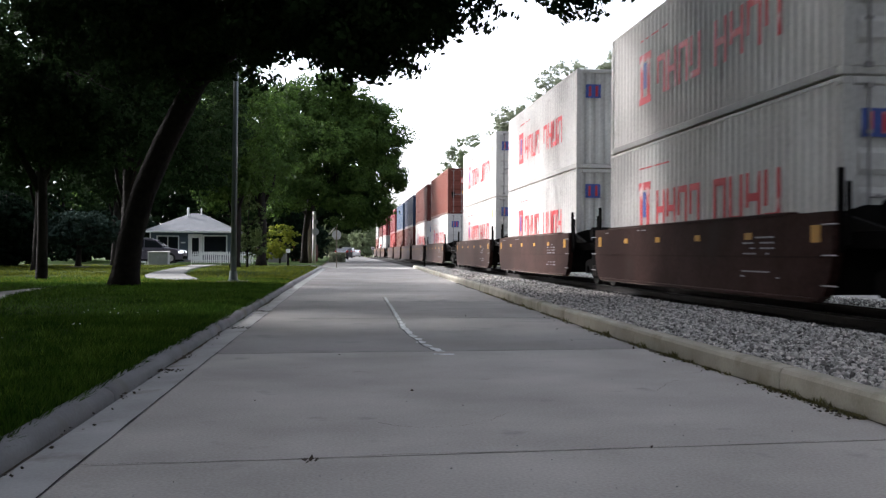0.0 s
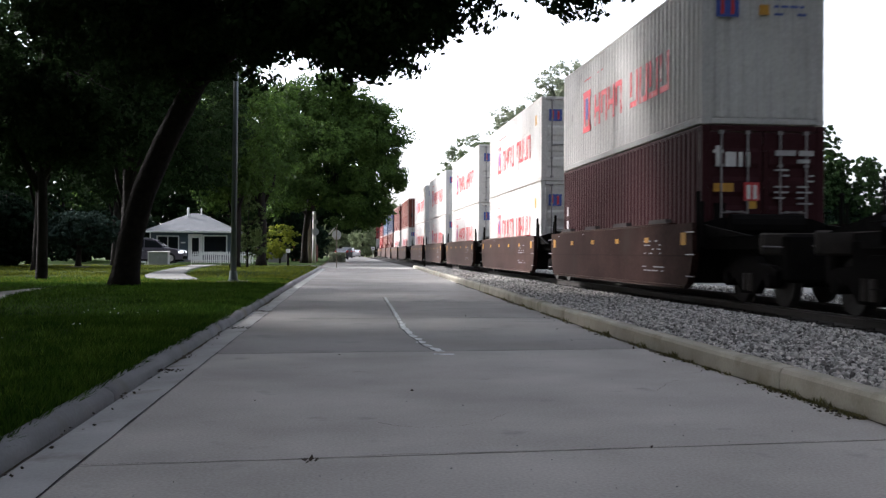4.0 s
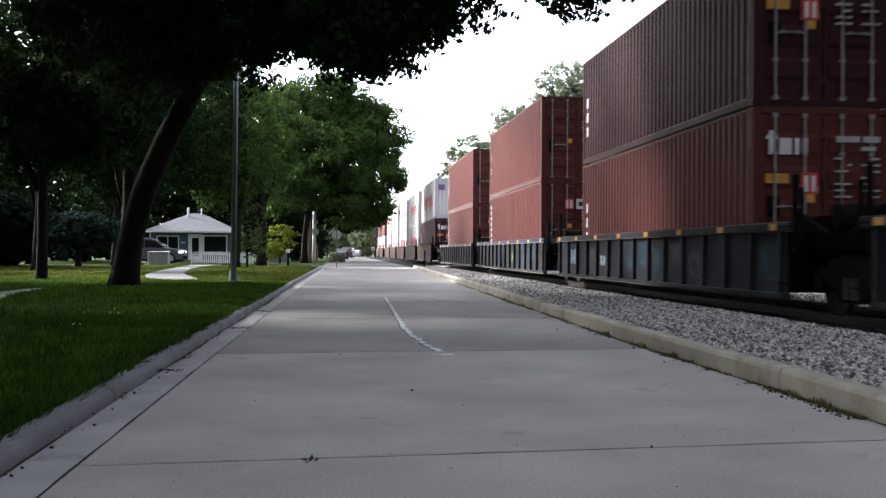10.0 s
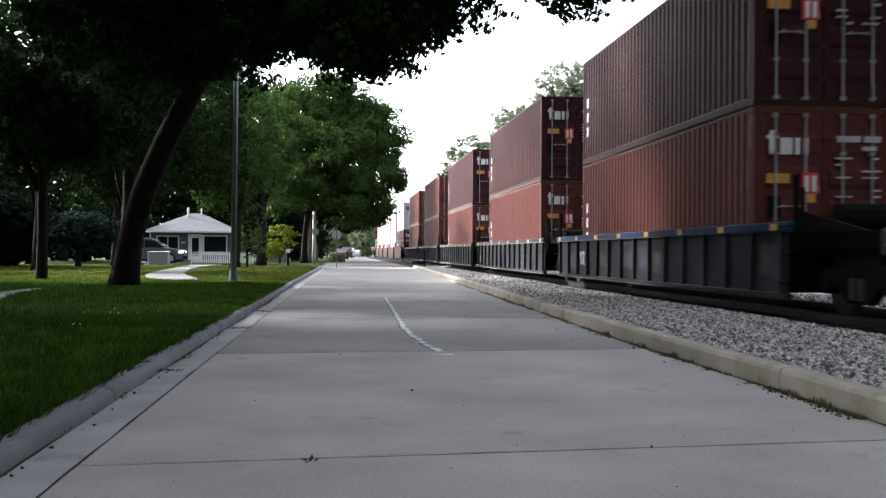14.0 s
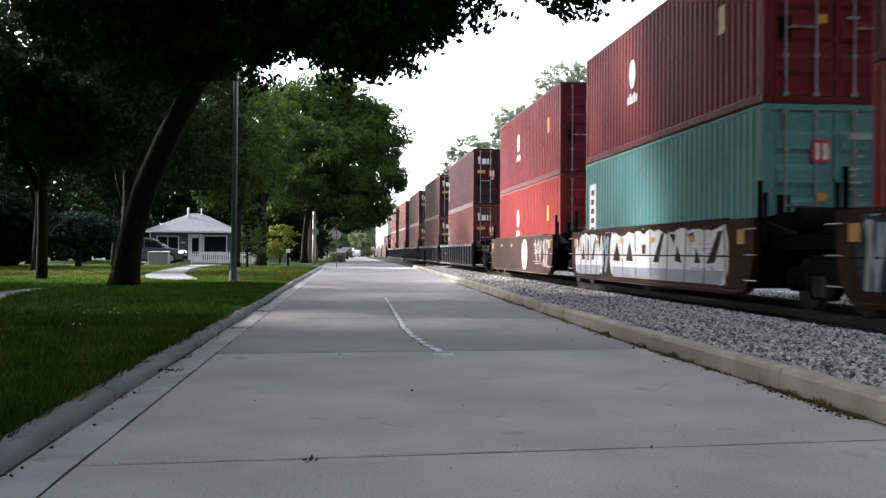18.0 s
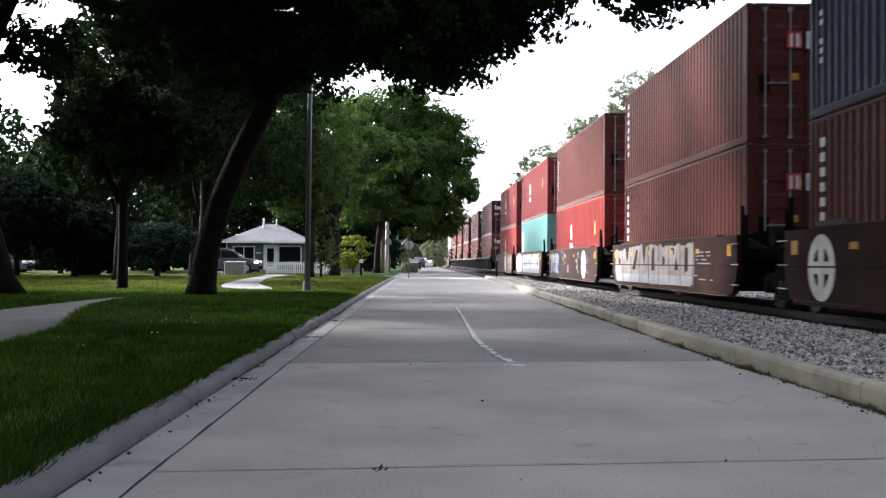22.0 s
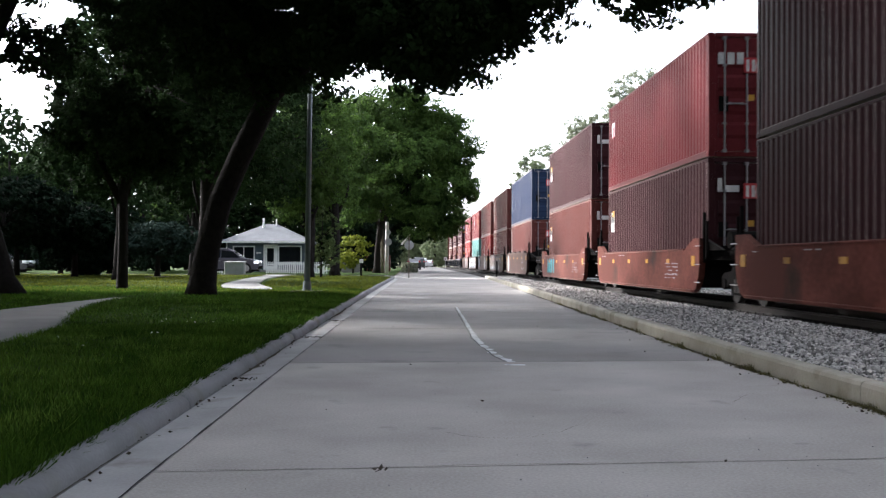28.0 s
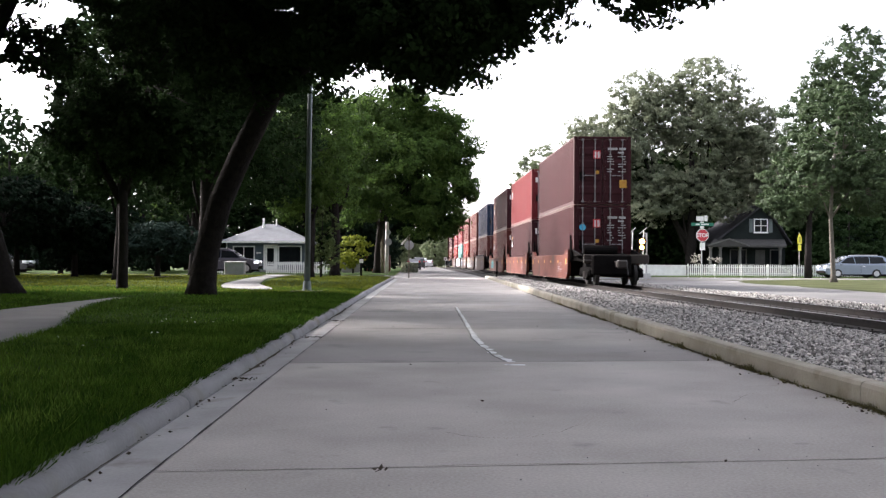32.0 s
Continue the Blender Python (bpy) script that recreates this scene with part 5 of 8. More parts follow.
def motions():
    """The train draws away along the track."""
    for ob, u, z, turned in TRAIN:
        def at(t):
            x, y, a = track(u + V0 * t + ACC * t * t / 2)
            return Matrix.Translation((x, y, z)) @ Matrix.Rotation(-a + (math.pi if turned else 0), 4, "Z")
        ts = [0.0]
        t = 0.0
        while t < 31.9:
            far = u + V0 * t + ACC * t * t / 2 > S_BEND - 20
            t = min(t + (1.0 if far else 2.0), 32.0)
            ts.append(t)
        walk(ob, [(t, at(t)) for t in ts])
    # the wheels of the last car roll
    for wheel, sx, sy in TURNING[-8:]:
        rows, n = [], 520
        for i in range(n + 1):
            t = 32.0 * i / n
            roll = (V0 * t + ACC * t * t / 2) / 0.42
            rows.append((t, Matrix.Translation((sx * 0.755, sy * 0.89, 0.42)) @ Matrix.Rotation(0 if sx > 0 else math.pi, 4, "Z") @ Matrix.Rotation(-sx * roll, 4, "X")))
        walk(wheel, rows)


# ---------------------------------------------------------------- trees
# leaf masses at 12 m and above are out of view, added as shade
tree("street_tree", "large leaning tree with dark bark, its crown hanging over the street", (-5.38, 26.6, LAWN_Z - 0.05),
     [(0, 0, -0.1), (0.05, 0, 0.35), (0.17, -0.05, 1.2), (0.52, -0.2, 2.4), (1.08, -0.5, 3.6), (1.80, -0.9, 4.9), (2.5, -1.4, 6.2), (3.1, -1.9, 7.6)],
     [0.46, 0.36, 0.31, 0.30, 0.29, 0.27, 0.22, 0.15],
     [([(1.75, -0.9, 4.8), (1.2, -2.0, 5.8), (1.0, -3.2, 6.8), (1.0, -4.6, 7.6)], 0.2), ([(1.8, -0.9, 4.9), (3.2, -2.4, 5.8), (5.2, -4.2, 6.4), (7.6, -5.8, 6.7)], 0.19),
      ([(1.7, -1.1, 5.4), (0.6, -0.6, 6.6), (-1.0, 0.2, 8.0)], 0.16), ([(5.2, -4.2, 6.4), (7.6, -5.2, 6.7), (9.8, -6.2, 7.0)], 0.1)],
     [(1.6, -3.4, 8.4, 4.0, 4.4, 3.2, 150), (1.9, -1.4, 6.5, 2.4, 2.2, 1.8, 80), (4.2, -5.6, 6.35, 1.9, 2.2, 1.7, 75), (5.5, -6.2, 5.8, 1.4, 2.0, 1.15, 50), (7.2, -6.4, 6.4, 1.4, 1.8, 0.95, 42), (8.5, -6.4, 6.9, 0.8, 1.6, 0.8, 18),
      (10.3, -6.6, 6.6, 1.25, 1.6, 0.7, 34), (-0.5, -1.5, 8.2, 2.3, 3.0, 2.9, 100), (5.5, -3.5, 9.6, 4.0, 4, 2.0, 80), (2.2, -0.6, 12.0, 4.6, 3.6, 3.2, 170), (6.5, 7.5, 13.6, 5.5, 6.0, 2.6, 190), (5.6, -4.5, 13.6, 5.0, 6.0, 2.4, 150), (4.6, -12.0, 14.2, 4.6, 4.5, 2.0, 90), (5.7, -6.1, 5.15, 0.9, 1.2, 0.6, 22), (6.6, -6.3, 5.5, 0.8, 1.2, 0.6, 16)],
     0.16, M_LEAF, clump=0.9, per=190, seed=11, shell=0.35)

tree("lawn_tree", "slim dark-trunked tree on the lawn", (-8.75, 31.6, LAWN_Z - 0.05),
     [(0, 0, -0.1), (0, 0, 0.15), (0.01, 0, 0.7), (0.02, 0, 1.5), (0.0, 0, 3.0), (0.1, 0, 5.0), (0.0, 0, 8.0)], [0.22, 0.18, 0.16, 0.15, 0.14, 0.12, 0.06],
     [([(0, 0, 2.6), (-0.9, 0.2, 4.2), (-1.6, 0.2, 6.0)], 0.13), ([(0, 0, 3.0), (0.8, -0.2, 4.5), (1.5, 0, 6.2)], 0.12), ([(0, 0, 7.6), (0.8, 0.6, 9.6), (1.8, 1.2, 11.6)], 0.08)],
     [(2.2, 1.5, 12.0, 2.6, 5.0, 2.0, 140), (0.6, 0, 7.0, 2.7, 3.0, 3.2, 150), (-0.3, 0, 4.9, 2.0, 2.2, 1.3, 70), (1.4, -0.6, 4.6, 1.8, 2.0, 1.2, 60)], 0.15, M_LEAF, clump=0.7, per=190, seed=12)
tree("lawn_tree", "thick-trunked old tree on the lawn", (-10.45, 26.6, LAWN_Z - 0.05),
     [(0, 0, -0.1), (-0.1, 0, 0.4), (-0.35, 0, 1.5), (-0.9, 0, 3.2), (-1.2, 0, 5.5), (-1.0, 0, 8.0)], [0.72, 0.48, 0.40, 0.36, 0.3, 0.15],
     [([(-0.9, 0, 3.2), (-0.78, -0.1, 5.0), (-0.36, -0.1, 6.3), (0.2, -0.1, 7.4), (1.1, -0.2, 9.4)], 0.42), ([(-0.8, 0, 3.4), (-2.4, 0.3, 5.2), (-3.6, 0.4, 7)], 0.2)],
     [(0, 0, 10.0, 4.0, 4.0, 2.4, 120), (0.2, -0.8, 7.9, 1.0, 1.2, 0.5, 14), (0.9, 0.2, 6.4, 1.2, 1.2, 0.7, 22)], 0.16, M_LEAF, clump=0.7, per=110, seed=13)
tree("spreading_evergreen", "low dark spreading evergreen on a short trunk", (-13.4, 55.0, LAWN_Z - 0.02),
     [(0, 0, -0.1), (0, 0, 0.3), (0.05, 0, 1.2), (0, 0, 2.6)], [0.22, 0.15, 0.13, 0.06], [([(0, 0, 1.0), (1.5, 0, 1.6), (2.4, 0, 1.9)], 0.06), ([(0, 0, 1.0), (-1.5, 0, 1.6), (-2.4, 0, 1.8)], 0.06)],
     [(0, 0, 2.1, 2.6, 2.2, 0.75, 150), (-0.3, 0, 1.6, 2.2, 2.0, 0.5, 80)], 0.16, M_SPRUCE, clump=0.4, per=90, seed=14)
tagged(part("planting_ring", Shape().tube((-13.4, 55.0, LAWN_Z - 0.05), (-13.4, 55.0, LAWN_Z + 0.05), 0.75, 0.6, 20), M_DIRT), "ring of bare soil under the evergreen", "soil", kind="structure")
for k, (x, y, h, w) in enumerate(((-19.5, 50, 4.8, 3.0), (-24, 52, 5.2, 3.2), (-18.5, 60, 4.2, 2.6), (-17.4, 54, 3.6, 2.2), (-21.5, 57, 5.4, 3.0), (-27.5, 55, 5.2, 3.2), (-36.5, 82, 5.0, 3.6), (-40, 84, 5.5, 3.6), (-24.5, 73, 4.6, 3.0), (-45, 80, 5.5, 3.8), (-20.5, 86, 4.0, 3.0))):
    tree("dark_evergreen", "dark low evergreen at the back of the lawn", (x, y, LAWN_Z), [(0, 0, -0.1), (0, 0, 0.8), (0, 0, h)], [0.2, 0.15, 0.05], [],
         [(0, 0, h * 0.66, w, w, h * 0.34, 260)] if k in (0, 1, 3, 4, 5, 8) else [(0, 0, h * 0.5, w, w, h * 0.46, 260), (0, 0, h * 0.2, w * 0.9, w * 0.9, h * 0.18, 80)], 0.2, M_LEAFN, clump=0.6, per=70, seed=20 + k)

for k in range(30):
    x, y = (-17.5 - 2.5 * k, 93.5 + (k % 3) * 1.6) if k < 22 else (-3.4 - 0.9 * (k % 2), 96.0 + 8.0 * (k - 22))
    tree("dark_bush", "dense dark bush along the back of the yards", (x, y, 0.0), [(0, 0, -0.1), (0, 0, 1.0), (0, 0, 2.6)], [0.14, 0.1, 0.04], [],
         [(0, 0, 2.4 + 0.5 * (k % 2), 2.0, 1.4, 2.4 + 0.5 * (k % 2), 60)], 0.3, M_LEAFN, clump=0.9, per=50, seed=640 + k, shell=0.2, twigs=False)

# the row along the street on the lawn side, up to and past the crossing
tree("maple_tree", "full green broadleaf tree beside the side street", (-4.8, 64.8, LAWN_Z),
     [(0, 0, -0.1), (0, 0, 0.4), (0.05, 0, 2), (0, 0, 4), (0, 0, 9)], [0.42, 0.30, 0.27, 0.24, 0.1],
     [([(0, 0, 3.4), (-0.6, 0.3, 4.6), (-1.0, 0, 7)], 0.12), ([(0, 0, 3.6), (0.7, 0, 5.0), (1.0, 0, 7)], 0.12)],
     [(-0.7, 0, 7.9, 3.5, 3.6, 3.6, 76), (-2.4, 0, 5.6, 2.4, 2.6, 2.0, 30)], 0.21, M_LEAFM, clump=1.2, per=330, seed=31)
tree("maple_tree", "large dark green broadleaf tree with a rounded crown", (-2.6, 83.0, 0.05),
     [(-0.3, 4, -0.1), (-0.3, 4, 0.5), (-0.25, 4, 2), (0.0, 3, 4), (0.8, 0, 9)], [0.45, 0.30, 0.27, 0.25, 0.12],
     [([(0.0, 3, 3.8), (1.0, 1.5, 5.6), (3.0, 0, 8)], 0.16), ([(0.0, 3, 3.8), (-1.0, 1.5, 5.4), (-2.2, 0, 7.5)], 0.16)],
     [(2.4, 0, 9.0, 5.1, 5.2, 4.8, 120), (4.6, 0, 6.6, 3.0, 3.4, 3.4, 48), (-1.6, 0, 8.0, 3.6, 4.2, 4.0, 55), (3.5, 0, 11.3, 3.0, 3.4, 2.6, 34), (4.0, 0, 4.6, 2.6, 3.0, 1.8, 30), (4.9, 0, 11.0, 2.7, 3.0, 2.5, 34), (1.2, 0, 12.5, 3.6, 3.6, 2.4, 44), (-2.4, 0, 12.0, 2.8, 3.2, 2.4, 34)], 0.24, M_LEAFM, clump=1.4, per=360, seed=32)
tree("maple_tree", "large dark broadleaf tree along the street", (-3.4, 104.0, 0.05),
     [(0, 0, -0.1), (0, 0, 0.5), (0.05, 0, 2.5), (0.3, 0, 9)], [0.55, 0.4, 0.36, 0.14], [([(0.2, 0, 3), (2.6, 0.3, 5.5), (4.4, 0, 8)], 0.2)],
     [(1.6, 0, 8.5, 5.2, 5.2, 5.2, 420), (3.6, 0, 5.0, 2.6, 3.4, 2.2, 120)], 0.34, M_LEAF, clump=0.9, per=60, seed=33)
tree("yellow_shrub", "yellow-green leafy bush beside the fence", (-4.75, 84.0, 0.03), [(0, 0, -0.1), (0, 0, 1), (0, 0, 2)], [0.08, 0.07, 0.03], [],
     [(0, 0, 2.1, 1.4, 1.3, 1.3, 70), (-0.6, 0, 1.2, 1.2, 1.2, 0.9, 40)], 0.2, M_LEAFY, clump=0.45, per=50, seed=34)
tree("young_tree", "slender young tree with airy green leaves beside the lamp post", (-5.06, 58.0, LAWN_Z), [(0, 0, -0.1), (0, 0, 1.5), (0.1, 0, 4)], [0.07, 0.05, 0.02], [],
     [(0.0, 0, 2.5, 1.0, 0.9, 1.4, 60), (0.3, 0, 1.3, 0.8, 0.8, 0.9, 34), (-0.3, 0, 3.6, 0.7, 0.7, 0.8, 24)], 0.13, M_LEAFY2, clump=0.42, per=46, seed=35)

# unseen street trees, added beside and behind the camera to shade the near stretch
# each: the foot (x, y) and the leafy masses over it
ROW_NEAR = [
    (-6.2, 7.0, [(-1.0, 3, 10.6, 3.0, 4, 3.4, 100), (4.4, 8, 13.6, 3.0, 5.5, 2.2, 130), (-0.6, 13.5, 10.6, 3.0, 3.5, 3.0, 130), (-0.6, 8, 13.6, 3.2, 6, 4.0, 190), (-0.6, -4, 13.0, 3.0, 6, 4.0, 170), (4.7, -3, 15.4, 4.6, 6.0, 2.4, 70)]),
    (-11.5, 18.0, [(-0.6, 0, 9.0, 3.2, 3.8, 3.2, 150)]),
    (-6.0, -9.0, [(3.0, -8, 12.5, 6.5, 4.0, 7.0, 300), (0, -2, 8.5, 4.5, 5, 4.4, 170), (13.0, -5, 12.5, 5.5, 5.0, 7.0, 290), (9.0, 5.5, 15.6, 5.0, 5.0, 2.4, 80)]),
]
ROW_BEHIND = [
    (-7.0, -22.0, [(3.0, 0, 10.0, 7.0, 5.0, 8.0, 260), (11.0, 0, 11.0, 7.0, 5.0, 8.0, 240), (20.0, 0, 11.0, 6.0, 5.0, 8.0, 200)]),
    (18.5, -16.0, [(0, 0, 9.5, 6.0, 6.0, 6.0, 200), (-3, 3, 17, 7.0, 5.0, 5.0, 240)]),
    (18.0, 2.0, [(0, 0, 10.0, 4.5, 6.0, 5.5, 190), (-3.5, 0, 14.5, 5.5, 6.5, 3.6, 230), (-8.0, -1.0, 16.6, 5.0, 6.0, 2.4, 80)]),
]
ROW_ACROSS = [
    (18.5, 15.0, [(0, 0, 10.5, 4.5, 6.0, 5.5, 190), (-3.0, 0, 15.5, 5.0, 6.5, 3.6, 220)]),
    (20.5, 27.0, [(-1, 0, 14.0, 4.5, 6.0, 4.6, 220)]),
    (-14, 14, [(0, 0, 8.6, 5.0, 6.0, 4.0, 170)]),
    (-17, 0, [(0, 0, 7.0, 6.0, 6.0, 5.5, 190), (0, 0, 14, 5, 6, 4, 150)]),
    (-10, 0, [(0, 0, 9.0, 4.0, 5.0, 6.5, 210)]),
]
ROW_LAWN = [
    (-12, 8, [(0, 0, 9.0, 4.0, 5.0, 6.5, 210), (0, 3, 15.5, 4.0, 6.5, 5.0, 200)]),
    (-15, 16.5, [(0, 0, 9.5, 4.2, 5.0, 7.0, 220), (2, 6, 16.0, 4.2, 6.0, 5.0, 200)]),
    (-18.5, 31, [(0, 0, 10.5, 4.2, 5.0, 6.0, 200), (6, -3, 15.8, 4.6, 5.0, 5.0, 190)]),
    (-19, 24, [(0, 0, 6.6, 5.0, 6.0, 5.0, 170)]),
    (-27, 10, [(0, 0, 6.0, 6.0, 7.0, 5.6, 190)]),
]
ROW_BACK = [
    (-40, 30, [(0, 0, 6.0, 5.5, 7.0, 5.6, 170)]),
    (-26, -14, [(0, 0, 6.5, 7, 7.0, 6, 190)]),
    (-16, -34, [(0, 0, 8, 9, 5.0, 8, 200)]),
    (-2, -36, [(0, 0, 8.5, 8, 5.0, 8, 200)]),
    (12, -34, [(0, 0, 8.5, 8, 5.0, 8, 200)]),
    (26, -32, [(0, 0, 8.5, 8, 5.0, 8, 200)]),
    (32, -14, [(0, 0, 8.5, 7, 8.0, 7, 200)]),
]
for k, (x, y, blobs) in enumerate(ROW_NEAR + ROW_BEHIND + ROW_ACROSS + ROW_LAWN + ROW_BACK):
    tree("street_tree", "unseen street tree added to shade the near stretch", (x, y, 0.0), [(0, 0, -0.1), (0, 0, 0.5), (0.1, 0, 2.5), (0.4, 0, 5.0), (0.8, 0, 8.5)], [0.6, 0.45, 0.38, 0.3, 0.14],
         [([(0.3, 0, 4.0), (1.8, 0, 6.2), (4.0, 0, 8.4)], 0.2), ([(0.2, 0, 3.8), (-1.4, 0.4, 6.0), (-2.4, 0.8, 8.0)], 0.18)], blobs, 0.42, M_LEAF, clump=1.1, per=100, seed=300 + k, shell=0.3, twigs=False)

# hidden trees added beside the far street to shade the train there
for k, (x, y, h) in enumerate(((-7.2, 97, 13), (-7.6, 113, 13), (-7.8, 122, 12.5))):
    tree("roadside_tree", "hidden tree added to shade the far stretch of the train", (x, y, 0), [(0, 0, -0.1), (0, 0, 2.5), (0, 0, h * 0.7)], [0.4, 0.3, 0.12], [],
         [(0, 0, h * 0.62, 4.4, 4.6, h * 0.38, 190)], 0.36, M_LEAF, clump=1.0, per=60, seed=420 + k, twigs=False)

# woods closing the yards on the lawn side
rngw = random.Random(77)
for k in range(26):
    x = -16 - 3.6 * k + rngw.uniform(-1, 1)
    y = rngw.uniform(96, 118) - 0.25 * k
    h = rngw.uniform(14, 18) if k < 5 else rngw.uniform(10, 13)
    tree("yard_tree", "tall dark green tree behind the yards", (x, y, 0), [(0, 0, -0.1), (0, 0, 2.5), (0, 0, h * 0.7)], [0.4, 0.3, 0.12], [],
         [(0, 0, h * 0.66, 3.6, 3.6, h * 0.36, 230), (rngw.uniform(-2, 2), 0, h * 0.36, 3.0, 2.6, h * 0.24, 120)], 0.42, rngw.choice((M_LEAF, M_LEAFM, M_LEAF)), clump=1.0, per=45, seed=100 + k, shell=0.25, twigs=False)
# one of them carries unseen high masses, added to keep sun off the train
HIGH = {8: ([([(0, 0, 8.5), (1.2, 1.5, 11.0), (3.0, 4.0, 13.4), (4.2, 8.0, 14.6)], 0.12)], [(2.8, 4.2, 14.2, 3.6, 4.0, 1.9, 120), (3.6, 10.5, 15.8, 3.4, 4.0, 1.9, 110)])}
# 1, 2 and 6 stand out of view; 9 is added to cut sky glare
for k, (x, y, h) in enumerate(((-12.9, 46, 12.5), (-27.5, 43, 6.6), (-24, 44, 10), (-14.6, 72, 13.5), (-16.5, 84, 14), (-27.6, 84.5, 12.5), (-29, 58, 11), (-12.8, 61, 13.5), (-7.45, 37.2, 12), (-9.9, 49, 10.5), (-5.62, 57, 11.5))):
    tree("shade_tree", "tall shady tree on the lawn", (x, y, LAWN_Z), [(0, 0, -0.1), (0, 0, 0.4), (0.1, 0, 2.5), (0, 0, h * 0.75)], [0.34, 0.26, 0.22, 0.1],
         [([(0, 0, 2.4), (-0.35, 0.2, 3.4), (-0.5, 0.2, 4.6), (-1.0, 0.1, 6.0)], 0.085), ([(0, 0, 2.6), (0.3, -0.2, 3.5), (0.7, 0, 4.6), (0.9, 0, 6.2)], 0.085)] + HIGH.get(k, ([], []))[0],
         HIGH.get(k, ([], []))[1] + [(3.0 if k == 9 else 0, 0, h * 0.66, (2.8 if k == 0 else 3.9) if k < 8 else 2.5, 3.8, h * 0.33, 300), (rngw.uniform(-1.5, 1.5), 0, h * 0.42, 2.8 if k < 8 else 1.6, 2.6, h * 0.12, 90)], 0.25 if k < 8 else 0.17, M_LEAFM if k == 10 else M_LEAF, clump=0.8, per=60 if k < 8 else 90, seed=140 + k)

for k, (x, y, h) in enumerate(((-14.4, 105, 9.5), (-11.4, 108, 9), (-25.0, 97, 9), (-34.5, 98, 11), (-38.5, 100, 16), (-43.5, 104, 15), (-29.0, 95, 8.5), (-19.5, 101, 9))):
    tree("yard_tree", "dense dark green tree behind the yards", (x, y, 0), [(0, 0, -0.1), (0, 0, 2), (0, 0, h * 0.7)], [0.3, 0.25, 0.1], [],
         [(0, 0, h * 0.56, 3.2, 3.0, h * 0.42, 210), (0.5, 0, h * 0.2, 2.8, 2.4, h * 0.17, 80)], 0.36, M_LEAF, clump=0.9, per=50, seed=520 + k, twigs=False)

# off-screen trees, added only for the shade they throw on the lawn
for k, (x, y, h) in enumerate(((-27.5, 59, 14), (-35, 66, 16), (-31, 50, 14), (-39, 57, 15), (-33, 40, 14), (-27, 33, 14))):
    tree("shade_tree", "unseen tree added to shade the back of the lawn", (x, y, LAWN_Z), [(0, 0, -0.1), (0, 0, 0.4), (0.1, 0, 2.5), (0, 0, h * 0.75)], [0.34, 0.26, 0.22, 0.1], [],
         [(0, 0, h * 0.66, 4.2, 4.2, h * 0.34, 260)], 0.3, M_LEAF, clump=0.9, per=60, seed=560 + k, twigs=False)

# trees on the far side of the railway
tree("cottonwood", "tall pale green tree with a broad airy crown", (26.0, 96.0, 0.0),
     [(0, 0, -0.1), (0, 0, 0.6), (0, 0, 3), (0.3, 0, 7), (0, 0, 13)], [0.7, 0.5, 0.45, 0.35, 0.15],
     [([(0, 0, 2.5), (-2.0, 0, 6), (-4.5, 0, 11)], 0.3), ([(0, 0, 3), (2.2, 0, 7), (4.0, 0, 12)], 0.28), ([(0, 0, 1.2), (-1.2, 0, 4.2), (-3.0, 0, 8.0), (-4.0, 0, 12.0)], 0.22), ([(0, 0, 0.8), (0.7, 0.2, 4.0), (1.4, 0.2, 8.0), (1.8, 0, 13.0)], 0.24), ([(0, 0, 1.0), (-0.6, -0.2, 4.5), (-1.2, 0, 9.0)], 0.2)],
     [(1.0, 0, 15.0, 4.8, 5, 5.6, 620), (-4.4, 0, 14.6, 4.0, 4.0, 4.4, 400), (-7.2, 0, 11.4, 2.8, 4.0, 3.6, 250), (5.6, 0, 12.4, 3.6, 4.2, 4.4, 400), (-3.5, 0, 7.6, 4.0, 4, 3.0, 260), (2.0, 0, 7.6, 4.6, 4, 3.0, 260), (7.5, 0, 9.0, 2.6, 3, 3.2, 190), (-9.6, 0, 12.4, 2.4, 3.0, 2.8, 170)], 0.19, M_LEAFG, clump=0.75, per=120, seed=41, shell=0.2)
tree("roadside_tree", "tall leafy tree with a dark trunk beside the far street", (29.8, 77.0, 0.0), [(0, 0, -0.1), (0, 0, 2), (0.1, 0, 5), (0.3, 0, 12)], [0.3, 0.24, 0.2, 0.1],
     [([(0, 0, 4), (-1.4, 0, 6), (-2.4, 0, 8)], 0.12), ([(0, 0, 4.5), (1.6, 0, 7), (2.6, 0, 10)], 0.12)],
     [(1.5, 0, 12.0, 3.6, 3.6, 4.8, 260), (0.0, 0, 7.6, 3.6, 3.2, 2.8, 170), (3.5, 0, 15.0, 3.6, 3.4, 4.2, 180), (-1.6, 0, 5.4, 2.2, 2.0, 1.7, 80), (4.5, 0, 8.0, 3.2, 3.0, 3.4, 150)], 0.19, M_LEAFS, clump=0.75, per=130, seed=42, shell=0.3)
